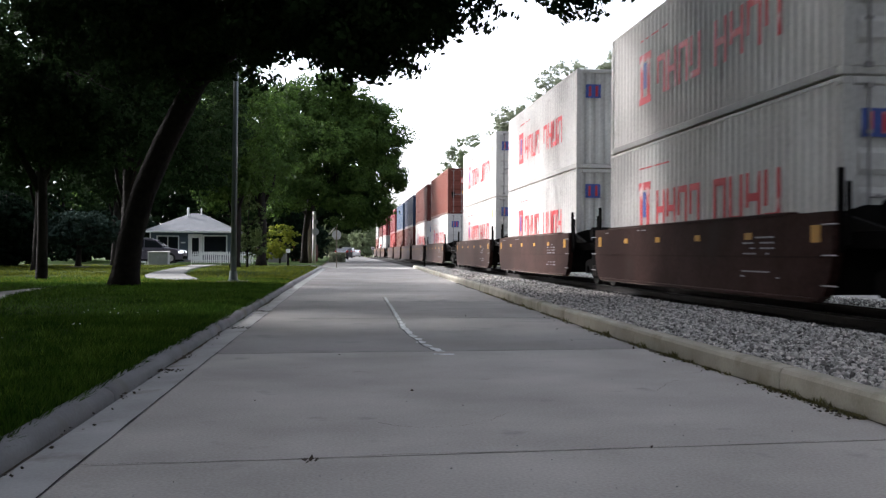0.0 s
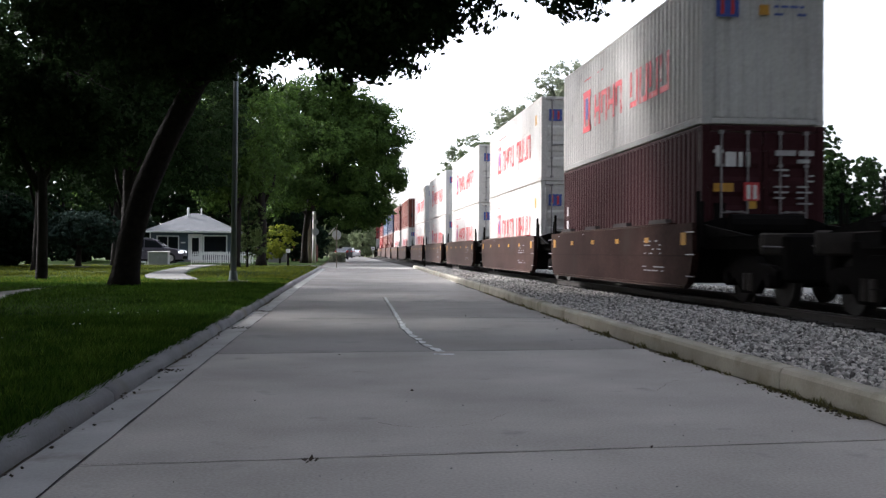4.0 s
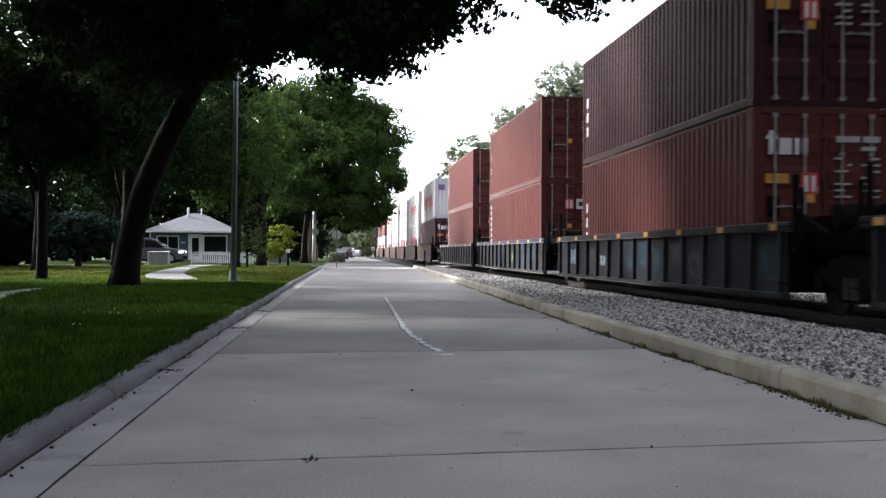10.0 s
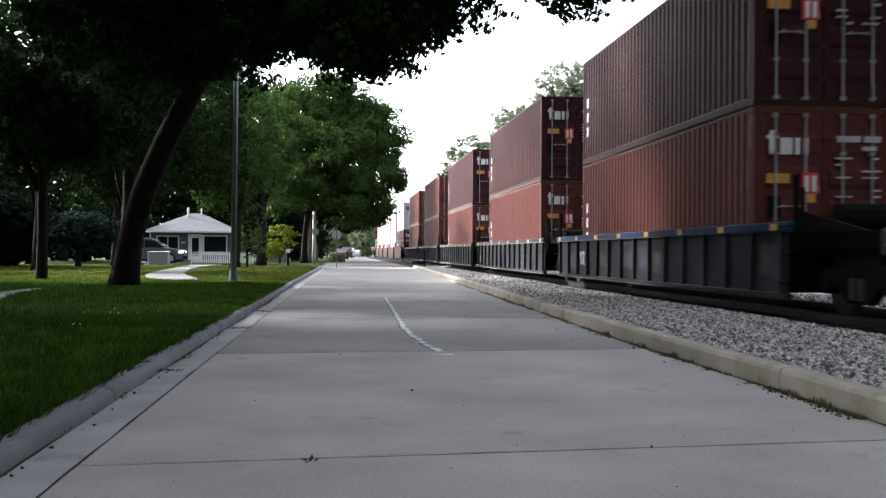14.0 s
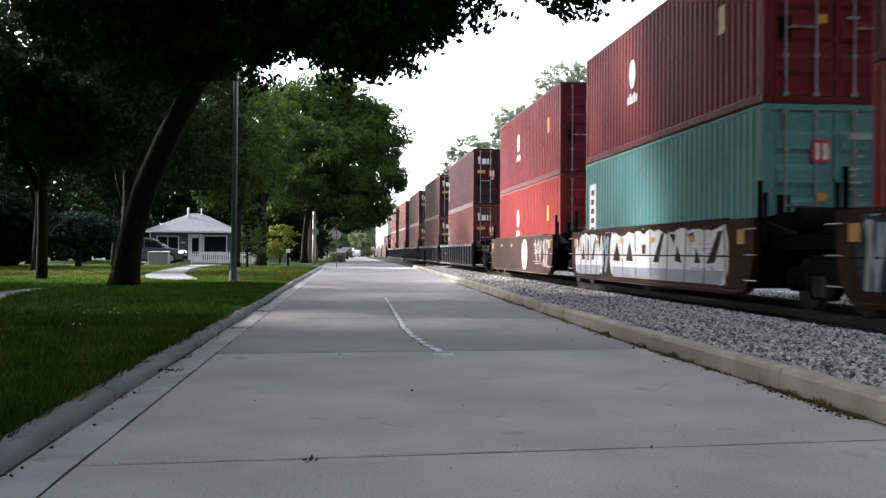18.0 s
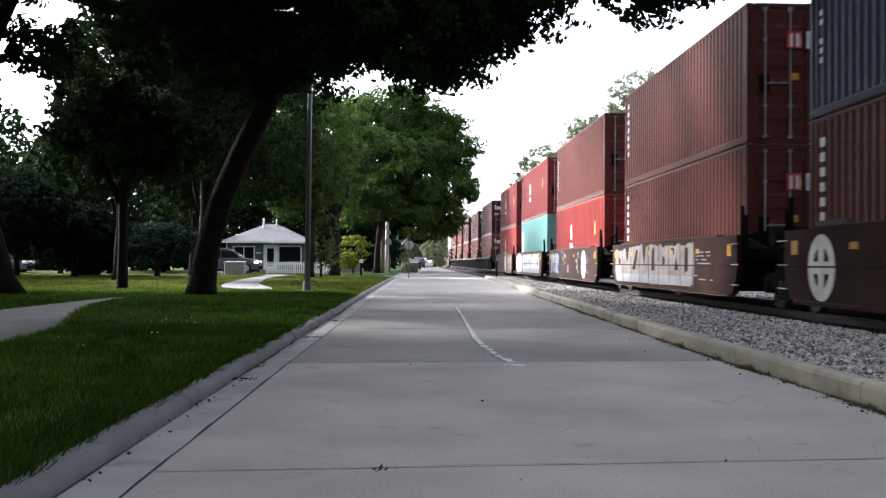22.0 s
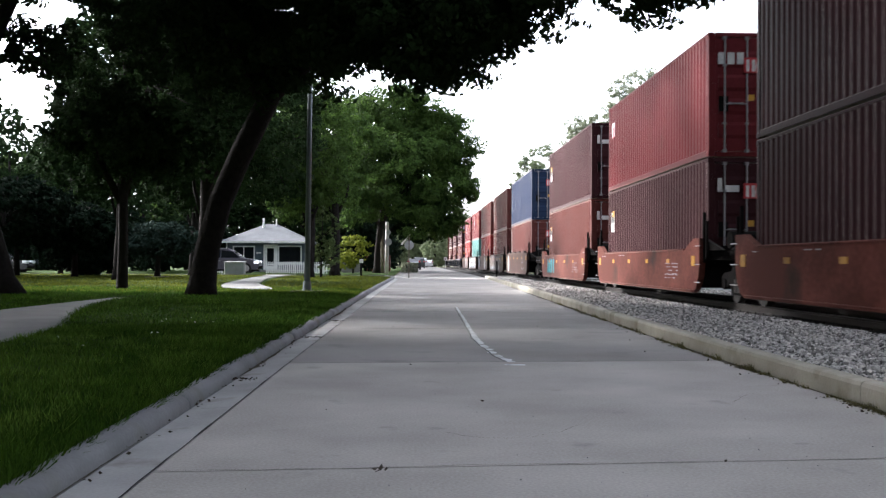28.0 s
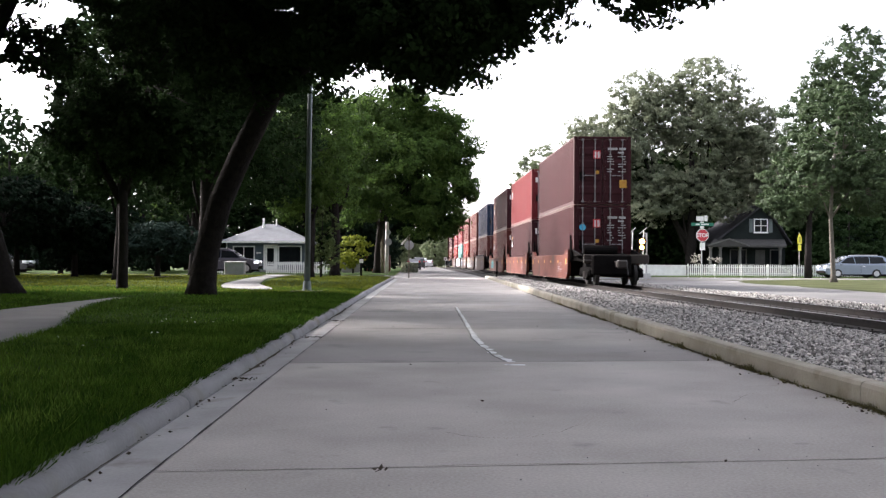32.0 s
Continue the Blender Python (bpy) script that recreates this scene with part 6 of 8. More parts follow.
tree("roadside_tree", "slender pale-barked tree in the grass strip", (22.64, 55.0, 0.06), [(0.04, 0, -0.1), (0.02, 0, 0.3), (-0.04, 0, 1.6), (-0.14, 0, 3.6), (0.0, 0, 6), (0.3, 0, 9)], [0.26, 0.14, 0.12, 0.10, 0.08, 0.04],
     [([(-0.13, 0, 3.4), (0.8, 0, 4.8), (1.5, 0, 6)], 0.07), ([(-0.13, 0, 3.3), (-0.6, 0, 4.6), (-1.2, 0, 5.8)], 0.06)], [(0.5, 0, 7.6, 2.6, 2.6, 3.0, 190), (1.6, 0, 5.2, 2.2, 2.2, 1.6, 110), (-1.2, 0, 5.4, 1.5, 1.8, 1.4, 60)], 0.20, M_LEAFS, bark=M_BARKL, clump=0.6, per=65, seed=43)
for k in range(12):
    x = 34 + 5.5 * k + rngw.uniform(-1, 1)
    h = rngw.uniform(11, 17)
    tree("yard_tree", "tall leafy tree behind the far houses", (x, rngw.uniform(100, 122), 0), [(0, 0, -0.1), (0, 0, 2.5), (0, 0, h * 0.7)], [0.4, 0.3, 0.12], [],
         [(0, 0, h * 0.62, 4.2, 4, h * 0.38, 170), (rngw.uniform(-2, 2), 0, h * 0.3, 3.2, 3, h * 0.2, 70)], 0.42, rngw.choice((M_LEAFM, M_LEAFG, M_LEAF)), clump=1.0, per=45, seed=200 + k, twigs=False)
# the closed dark woods behind the house and the crossing
for k, (x, y, h, r) in enumerate(((19.0, 108, 10.5, 3.4), (23.0, 113, 13.0, 4.2), (28.5, 110, 14.0, 4.4), (34.5, 112, 13.5, 4.4), (40.5, 108, 12.0, 4.0), (46.5, 106, 11.0, 4.2), (53.0, 106, 11.0, 4.4), (38.0, 100, 8.5, 3.0), (25.0, 104, 8.0, 3.0), (20.5, 100.5, 12.5, 3.4), (25.2, 100.8, 13.0, 3.2), (17.0, 103, 9.5, 2.8))):
    tree("wood_tree", "dense dark tree in the woods behind the far house", (x, y, 0), [(0, 0, -0.1), (0, 0, 2.5), (0, 0, h * 0.7)], [0.4, 0.3, 0.12], [],
         [(0, 0, h * 0.66, r, r, h * 0.36, 260), (0.4, 0, h * 0.26, r * 0.95, r * 0.9, h * 0.24, 150)], 0.34, M_LEAF, clump=1.0, per=70, seed=760 + k, shell=0.15, twigs=False)
for k in range(19):
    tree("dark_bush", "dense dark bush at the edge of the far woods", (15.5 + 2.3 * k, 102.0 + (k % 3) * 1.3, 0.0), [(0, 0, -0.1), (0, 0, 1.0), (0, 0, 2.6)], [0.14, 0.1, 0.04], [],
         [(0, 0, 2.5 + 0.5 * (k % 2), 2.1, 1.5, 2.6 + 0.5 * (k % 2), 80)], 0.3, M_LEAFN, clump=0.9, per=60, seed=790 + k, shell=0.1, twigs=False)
tree("flowering_shrub", "pale flowering shrub behind the white wall", (23.9, 86.0, 0.0), [(0, 0, -0.1), (0, 0, 0.8), (0.1, 0, 1.5)], [0.07, 0.05, 0.02], [],
     [(0, 0, 1.4, 0.55, 0.5, 0.55, 26), (1.5, 0, 1.35, 0.7, 0.3, 0.16, 14)], 0.12, M_BLOOM, clump=0.3, per=30, seed=820)
for k, (x, y, w, h) in enumerate(((38, 90, 3.5, 3.0), (45, 91, 4, 4.0), (53, 92, 4.5, 4.2), (62, 92, 5, 4.5), (41, 96, 4.5, 6))):
    tree("dark_evergreen", "dark bushy evergreen beside the far yard", (x, y, 0), [(0, 0, -0.1), (0, 0, 0.8), (0, 0, h)], [0.2, 0.15, 0.05], [],
         [(0, 0, h * 0.5, w, w, h * 0.5, 130)], 0.26, M_LEAF, clump=0.8, per=80, seed=60 + k, twigs=False)
# down the street and around the bend
for k in range(30):
    t = k / 29
    x, y = (14 - 2.0 * k + rngw.uniform(-2, 2), 262 + rngw.uniform(-12, 30)) if k < 12 else (11.5 + (k - 12) * 3.4, 128 + (k - 12) * 5.2) if k < 24 else (-6.5 - rngw.uniform(0, 4), 122 + (k - 24) * 18)
    h = rngw.uniform(12, 15) if k < 6 else rngw.uniform(8, 12) if k < 12 else rngw.uniform(14.5, 17.5) if k in (12, 13) else rngw.uniform(10, 13)
    if 12 <= k < 24:
        x += 5.0
    # all but the last six take the leaf colour paled for haze
    tree("distant_tree", "distant green tree along the street", (x, y, 0), [(0, 0, -0.1), (0, 0, 2), (0, 0, h * 0.7)], [0.4, 0.3, 0.12], [],
         [(0, 0, h * 0.58, 4.2, 4.2, h * 0.42, 150), (rngw.uniform(-1, 1), 0, h * 0.25, 3.6, 3.6, h * 0.2, 60)], 0.30, M_LEAFHAZE if k < 24 else M_LEAF, clump=1.0, per=110, seed=240 + k, twigs=False)


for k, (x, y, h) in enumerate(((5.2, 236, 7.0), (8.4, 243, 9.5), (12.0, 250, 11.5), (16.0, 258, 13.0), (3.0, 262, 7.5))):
    tree("distant_tree", "light green tree at the end of the street, leaves paled for haze", (x, y, 0), [(0, 0, -0.1), (0, 0, 2), (0, 0, h * 0.7)], [0.3, 0.24, 0.1], [],
         [(0, 0, h * 0.58, 3.0, 3.0, h * 0.42, 130), (0.5, 0, h * 0.25, 2.6, 2.6, h * 0.22, 60)], 0.32, M_LEAFHAZE, clump=1.0, per=80, seed=700 + k, twigs=False)


# ---------------------------------------------------------------- lamp post
post = thing("lamp_post", "tall grey-green steel street lamp post on a concrete footing", "street lamp", pose(-3.05, 30.4, LAWN_Z))
part("pole", Shape().tube((0, 0, 0.05), (0.06, 0, 8.6), 0.088, 0.058, 16), M_POLE, post, smooth=True)
part("base_plate", Shape().tube((0, 0, 0.0), (0, 0, 0.30), 0.14, 0.105, 16).box(-0.2, 0.2, -0.2, 0.2, 0.0, 0.04, 0.01), M_POLE, post)
part("footing", Shape().tube((0, 0, -0.2), (0, 0, 0.025), 0.52, 0.48, 20), M_WALKWAY, post, "pale concrete footing")
part("hand_hole", Shape().box(-0.04, 0.04, -0.098, -0.07, 0.5, 0.72, 0.01), M_POLE, post)
part("arm", Shape().chain([(0.06, 0, 8.5), (0.5, -0.3, 8.9), (1.6, -1.0, 9.1)], [0.05, 0.045, 0.04], 8), M_POLE, post)
part("lantern", Shape().box(1.4, 2.1, -1.4, -1.0, 9.0, 9.18, 0.05), M_SIGNBACK, post)

# walkways through the lawn
def ribbon(name, label, pts, z=0.16):
    s = Shape()
    for i, (x, y, w) in enumerate(pts):
        p, q = pts[max(i - 1, 0)], pts[min(i + 1, len(pts) - 1)]
        d = Vector((q[0] - p[0], q[1] - p[1])).normalized()
        s.v += [(x - d.y * w, y + d.x * w, z), (x + d.y * w, y - d.x * w, z), (x - d.y * w, y + d.x * w, z - 0.12), (x + d.y * w, y - d.x * w, z - 0.12)]
    for i in range(len(pts) - 1):
        k = 4 * i
        s.f += [(k, k + 1, k + 5, k + 4), (k, k + 4, k + 6, k + 2), (k + 1, k + 3, k + 7, k + 5)]
    return tagged(part(name, s, M_WALKWAY), label, "walkway", kind="structure")


ribbon("walkway_near", "curving pale concrete walkway under the trees",
       [(-5.3, -8, 1.2), (-5.5, 4, 1.25), (-5.55, 9.0, 1.27), (-5.62, 11.0, 1.31), (-5.72, 12.4, 1.34), (-5.86, 13.5, 1.34), (-6.02, 14.9, 1.12), (-6.22, 16.7, 0.82), (-6.55, 19.4, 0.50), (-6.75, 22.1, 0.24), (-6.78, 24.4, 0.12)], 0.135)
ribbon("walkway_far", "curving pale concrete walkway to the side street", [(-4.45, 31.3, 0.3), (-4.95, 32.4, 0.6), (-5.45, 34.2, 0.72), (-5.95, 36.5, 0.7), (-6.5, 40.0, 0.62), (-7.0, 45.0, 0.55), (-7.5, 50.0, 0.5), (-7.9, 56.0, 0.5), (-8.1, 61.0, 0.6), (-8.2, 65.5, 0.9)])


# ---------------------------------------------------------------- houses and fences
def window(parent, x, y, z, w, h, cols=1, rows=1, trim=None):
    """A white-framed window on a wall that faces -y."""
    y -= 0.035
    f = part("window", Shape().box(x - w / 2 - 0.09, x + w / 2 + 0.09, y - 0.05, y + 0.02, z - 0.09, z).box(x - w / 2 - 0.09, x + w / 2 + 0.09, y - 0.05, y + 0.02, z + h, z + h + 0.09)
             .box(x - w / 2 - 0.09, x - w / 2, y - 0.05, y + 0.02, z, z + h).box(x + w / 2, x + w / 2 + 0.09, y - 0.05, y + 0.02, z, z + h), trim or M_WHITE, parent, "painted window frame")
    part("sill", Shape().box(x - w / 2 - 0.14, x + w / 2 + 0.14, y - 0.1, y, z - 0.14, z - 0.09), trim or M_WHITE, f)
    for c in range(cols):
        for r in range(rows):
            a, b = x - w / 2 + w * c / cols, x - w / 2 + w * (c + 1) / cols
            d, e = z + h * r / rows, z + h * (r + 1) / rows
            part("pane", Shape().box(a + 0.03, b - 0.03, y - 0.02, y - 0.01, d + 0.03, e - 0.03), M_GLASS, f, "dark window pane")
    for c in range(1, cols):
        a = x - w / 2 + w * c / cols
        part("mullion", Shape().box(a - 0.035, a + 0.035, y - 0.045, y, z, z + h), trim or M_WHITE, f)
    for r in range(1, rows):
        d = z + h * r / rows
        part("transom", Shape().box(x - w / 2, x + w / 2, y - 0.04, y, d - 0.03, d + 0.03), trim or M_WHITE, f)
    return f


house = thing("bungalow", "small blue-grey bungalow with a pale hipped roof and white trim", "house", pose(-12.9, 92.0, 0.05))
part("wall", Shape().box(-3.55, 3.55, 0, 7.5, 0, 2.62), M_SIDING, house, "blue-grey siding wall")
for i in range(11):
    part("siding_board", Shape().prism([(-0.03, 0.25 + 0.21 * i), (0.0, 0.25 + 0.21 * i), (0.0, 0.25 + 0.21 * i + 0.2), (-0.008, 0.25 + 0.21 * i + 0.2)], -3.56, 3.56, "x"), M_SIDING, house)
rf = Shape()
rf.add([(-4.0, -0.45, 2.58), (4.0, -0.45, 2.58), (4.0, 7.95, 2.58), (-4.0, 7.95, 2.58), (-0.5, 3.3, 4.35), (0.5, 3.3, 4.35), (-4.0, -0.45, 2.70), (4.0, -0.45, 2.70), (4.0, 7.95, 2.70), (-4.0, 7.95, 2.70)],
       [(3, 2, 1, 0), (0, 1, 7, 6), (1, 2, 8, 7), (2, 3, 9, 8), (3, 0, 6, 9), (6, 7, 5, 4), (7, 8, 5), (8, 9, 4, 5), (9, 6, 4)])
roof = part("roof", rf, M_ROOF, house, "pale grey shingle roof")
part("fascia", Shape().box(-4.0, 4.0, -0.48, -0.45, 2.55, 2.70), M_WHITE, roof)
part("vent_pipe", Shape().tube((-0.6, 2.6, 4.0), (-0.6, 2.6, 4.85), 0.1, n=10), M_WHITE, roof)
part("vent_pipe", Shape().tube((0.5, 3.0, 4.2), (0.5, 3.0, 4.8), 0.06, n=8), M_WHITE, roof)
window(house, -1.95, 0, 0.95, 1.75, 1.25, 2, 1)
window(house, 2.1, 0, 0.85, 1.9, 1.4, 1, 1)
d = part("door", Shape().box(-0.05, 0.85, -0.05, 0.02, 0.2, 2.25), M_WHITE, house, "white front door with a dark pane")
part("door_frame", Shape().box(-0.22, -0.06, -0.06, 0.02, 0.15, 2.42).box(0.86, 1.02, -0.06, 0.02, 0.15, 2.42).box(-0.22, 1.02, -0.06, 0.02, 2.26, 2.42), M_WHITE, d)
part("pane", Shape().box(0.1, 0.7, -0.065, -0.05, 0.5, 2.1), M_GLASS, d)
part("house_number", Shape().box(-0.85, -0.45, -0.03, -0.01, 1.62, 1.74), M_WHITE, house, "pale number bar")
part("step", Shape().box(-0.4, 1.2, -1.0, 0, 0, 0.18, 0.02), M_WALKWAY, house)
part("downpipe", Shape().tube((-3.45, -0.06, 0.1), (-3.45, -0.06, 2.6), 0.04, n=8), M_WHITE, house)


def picket_fence(label, x0, x1, y, z, h=0.85, pitch=0.16, w=0.09):
    ob = thing("picket_fence", label, "fence", pose(0, y, z))
    me = Shape().prism([(-w / 2, 0.04), (w / 2, 0.04), (w / 2, h - 0.07), (0, h), (-w / 2, h - 0.07)], -0.012, 0.012, "y").mesh("picket")
    n = int((x1 - x0) / pitch)
    for i in range(n):
        part("picket", me, M_WHITE, ob, m=pose(x0 + pitch * i, 0, random.uniform(-0.01, 0.01), 0, random.uniform(-0.8, 0.8), 0))
    for q in (0.2, h - 0.28):
        part("rail", Shape().box(x0, x1, 0.013, 0.05, q, q + 0.07), M_WHITE, ob)
    k = x0
    while k < x1:
        part("post", Shape().box(k - 0.045, k + 0.045, 0.03, 0.12, -0.2, h + 0.03), M_WHITE, ob)
        k += 2.2
    return ob


picket_fence("low white wooden picket fence before the bungalow", -11.3, -6.4, 81.0, 0.04, 0.95)
picket_fence("low white wooden picket fence before the bungalow", -17.0, -14.5, 81.0, 0.04, 0.7)
picket_fence("long white wooden picket fence before the dark house", 22.6, 37.5, 84.0, 0.0, 0.98, 0.17)
cb = thing("concrete_block", "pale concrete block wall at the yard corner", "low wall", pose(-5.3, 90.0, 0.03))
part("body", Shape().box(-0.8, 0.8, 0, 0.5, 0, 0.9, 0.04), M_WALKWAY, cb)
part("cap", Shape().box(-0.84, 0.84, -0.04, 0.54, 0.9, 0.98, 0.02), M_WALKWAY, cb)
wall = thing("white_wall", "low white rendered wall along the side street", "low wall", pose(19.5, 84.2, 0))
part("body", Shape().box(-2.4, 3.0, 0, 0.25, 0, 0.82, 0.02), M_WHITE, wall)
part("cap", Shape().box(-2.45, 3.05, -0.04, 0.29, 0.82, 0.9, 0.02), M_WHITE, wall)

dark = thing("gabled_house", "dark wooden house with a gable window and a columned porch", "house", pose(31.6, 95.0, 0.0))
part("wall", Shape().box(-3.3, 3.0, 0, 8, 0, 3.2).prism([(-3.1, 3.2), (3.0, 3.2), (2.2, 4.55), (0.83, 6.35), (-2.0, 4.15)], 0, 8, "y"), M_SIDINGD, dark, "dark green-black siding")
for i in range(13):
    part("siding_board", Shape().prism([(-0.03, 0.4 + 0.22 * i), (0.0, 0.4 + 0.22 * i), (0.0, 0.6 + 0.22 * i), (-0.008, 0.6 + 0.22 * i)], -3.3, 3.0, "x"), M_SIDINGD, dark)
for x0, z0, x1, z1 in ((0.83, 6.62, -3.9, 2.95), (0.83, 6.62, 2.4, 4.62), (2.4, 4.62, 3.5, 2.95)):
    part("roof_slope", Shape().add([(x0, -0.5, z0), (x1, -0.5, z1), (x1, 8.4, z1), (x0, 8.4, z0), (x0, -0.5, z0 - 0.15), (x1, -0.5, z1 - 0.15), (x1, 8.4, z1 - 0.15), (x0, 8.4, z0 - 0.15)],
                                   [(0, 1, 2, 3), (7, 6, 5, 4), (0, 4, 5, 1), (1, 5, 6, 2), (2, 6, 7, 3), (3, 7, 4, 0)]), M_ROOFD, dark, "grey shingle roof slope")
window(dark, 0.71, 0, 4.02, 1.14, 1.12, 2, 2)
for x in (-0.37, 1.46):
    shut = part("shutter", Shape().box(x, x + 0.34, -0.05, 0.01, 3.95, 5.22), M_POLE, dark, "grey wooden shutter")
    part("louvre", Shape().box(x + 0.04, x + 0.30, -0.06, -0.05, 4.02, 4.54).box(x + 0.04, x + 0.30, -0.06, -0.05, 4.62, 5.14), M_POLE, shut)
window(dark, -1.4, 0, 1.0, 1.4, 1.3, 2, 1, M_PORCH)
window(dark, 2.1, 0, 1.0, 0.9, 1.3, 1, 1, M_PORCH)
part("door", Shape().box(0.2, 1.1, -0.06, 0.01, 0.35, 2.35), M_PORCH, dark)
porch = part("porch_roof", Shape().add([(-5.05, -3.4, 2.70), (1.9, -3.4, 2.70), (3.0, 0.1, 3.35), (-3.6, 0.1, 3.35), (-5.05, -3.4, 2.52), (1.9, -3.4, 2.52), (3.0, 0.1, 3.17), (-3.6, 0.1, 3.17)],
                                        [(0, 1, 2, 3), (7, 6, 5, 4), (0, 4, 5, 1), (1, 5, 6, 2), (2, 6, 7, 3), (3, 7, 4, 0)]), M_ROOFP, dark, "grey porch roof")
part("porch_gable", Shape().prism([(-5.15, 2.62), (-1.6, 2.62), (-3.3, 3.2)], -3.5, -2.0, "y"), M_ROOFP, porch)
part("fascia", Shape().prism([(-5.2, 2.6), (-5.2, 2.7), (-3.3, 3.32), (-1.5, 2.7), (-1.5, 2.6), (-3.3, 3.2)], -3.56, -3.5, "y"), M_PORCH, porch)
part("porch_deck", Shape().box(-5.0, 1.8, -3.3, 0, 0, 0.35, 0.02), M_PORCH, dark)
for x in (-4.9, -4.02, -2.24, 1.4):
    part("column", Shape().prism([(x - 0.12, 0.0), (x + 0.12, 0.0), (x + 0.09, 2.55), (x - 0.09, 2.55)], -3.3, -3.06, "y").box(x - 0.16, x + 0.16, -3.36, -3.0, 2.4, 2.55), M_PORCH, dark, "weathered tapered porch column")
part("porch_rail", Shape().box(-2.2, 1.3, -3.22, -3.16, 0.95, 1.02).box(-2.2, 1.3, -3.22, -3.16, 0.5, 0.55), M_PORCH, dark)
for i in range(16):
    part("baluster", Shape().box(-2.1 + 0.22 * i, -2.06 + 0.22 * i, -3.21, -3.17, 0.35, 0.95), M_PORCH, dark)
part("chimney", Shape().box(-0.2, 0.4, 3.6, 4.2, 5.2, 7.0), M_BRICK, dark)
shed = thing("brick_shed", "red-brown shed behind the far bushes", "shed", pose(-4.3, 108, 0))
part("wall", Shape().box(-0.6, 2.0, 0, 4, 0, 1.7), M_BRICK, shed)
part("roof", Shape().prism([(-0.8, 1.7), (2.2, 1.7), (0.7, 2.4)], -0.2, 4.2, "y"), M_ROOFD, shed)
for x, y, w in ((-45, 112, 10), (-62, 112, 10)):
    hb = thing("yard_house", "plain dim house behind the trees", "house", pose(x, y, 0))
    part("wall", Shape().box(-w / 2, w / 2, 0, 7, 0, 2.7), M_SIDING, hb)
    part("roof", Shape().prism([(-0.4, 2.7), (7.4, 2.7), (3.5, 4.6)], -w / 2 - 0.3, w / 2 + 0.3, "x"), M_ROOFD, hb)
    window(hb, -w / 4, 0, 0.9, 1.5, 1.2, 2, 1)
    window(hb, w / 4, 0, 0.9, 1.5, 1.2, 2, 1)


# ---------------------------------------------------------------- vehicles
def vehicle(name, label, m, paint, profile, half, wheels, glass, r=0.34, group="", lamps=None):
    """A car facing +x: lofted body from a side outline, glazed cabin, wheels, lamps and bumpers."""
    ob = thing(name, label, "car", m, group)
    ins = [(-half, 0.90), (-half * 0.97, 1.0), (half * 0.97, 1.0), (half, 0.90)]
    s = Shape()
    cx = sum(p[0] for p in profile) / len(profile)
    # the sides are two panels that meet at the belt line
    belt = []
    for (xa, za), (xb, zb) in zip(profile, profile[1:] + profile[:1]):
        belt.append((xa, za))
        if (za - 1.0) * (zb - 1.0) < 0:
            belt.append((xa + (xb - xa) * (1.0 - za) / (zb - za), 1.0))
    outline, profile = profile, belt
    n = len(profile)
    for yy, k in ins:
        s.v += [(cx + (x - cx) * (k + (1 - k) * 0.5), yy * (1.0 if z < 1.0 else 1.0 - 0.22 * (z - 1.0) / 0.75), z if k == 1.0 else 0.3 + (z - 0.3) * (0.97)) for x, z in profile]
    under, over = [i for i in range(n) if profile[i][1] <= 1.0], [i for i in range(n) if profile[i][1] >= 1.0]
    s.f = [tuple(reversed(under)), tuple(reversed(over)), tuple(3 * n + i for i in under), tuple(3 * n + i for i in over)] + [(r_ * n + i, r_ * n + (i + 1) % n, r_ * n + n + (i + 1) % n, r_ * n + n + i) for r_ in range(3) for i in range(n)]
    body = part("body", s, paint, ob)
    for side in (-1, 1):
        for poly in glass:
            v = [(x, side * (half * (1.0 - 0.22 * max(z - 1.0, 0) / 0.75) + 0.012), z) for x, z in poly]
            part("side_window", Shape().add(v + [(a, b - side * 0.02, c) for a, b, c in v], [tuple(range(len(v))), tuple(reversed(range(len(v), 2 * len(v))))] + [(i, (i + 1) % len(v), len(v) + (i + 1) % len(v), len(v) + i) for i in range(len(v))]), M_GLASS, body, "dark side window")
        for x in wheels:
            w = part("wheel", Shape().tube((x, side * (half - 0.2), r), (x, side * (half + 0.015), r), r, n=22), M_TYRE, ob)
            part("rim", Shape().tube((x, side * (half + 0.012), r), (x, side * (half + 0.03), r), r * 0.62, n=16).tube((x, side * (half + 0.02), r), (x, side * (half + 0.045), r), r * 0.16, n=10), M_RIM, w, "alloy rim")
        xm = glass[0][0][0] if glass else 0
        part("mirror", Shape().box(xm - 0.12, xm + 0.1, min(side * half, side * (half + 0.2)), max(side * half, side * (half + 0.2)), 0.98, 1.14, 0.03), paint, body)
        x1, x0 = max(p[0] for p in profile), min(p[0] for p in profile)
        part("headlight", Shape().box(x1 - 0.38, x1 - 0.03, min(side * (half - 0.5), side * (half + 0.02)), max(side * (half - 0.5), side * (half + 0.02)), 0.70, 0.93, 0.04), lamps or M_LAMP, body)
        part("tail_light", Shape().box(x0 + 0.02, x0 + 0.2, min(side * (half - 0.3), side * (half - 0.03)), max(side * (half - 0.3), side * (half - 0.01)), 0.75, 1.2, 0.03), M_TAIL, body)
        part("door_seam", Shape().box(-0.3, -0.285, min(side * half, side * (half + 0.004)), max(side * half, side * (half + 0.004)), 0.4, 1.0), M_UNDER, body)
        part("door_handle", Shape().box(-0.62, -0.42, min(side * half, side * (half + 0.03)), max(side * half, side * (half + 0.03)), 0.88, 0.92), M_RIM, body)
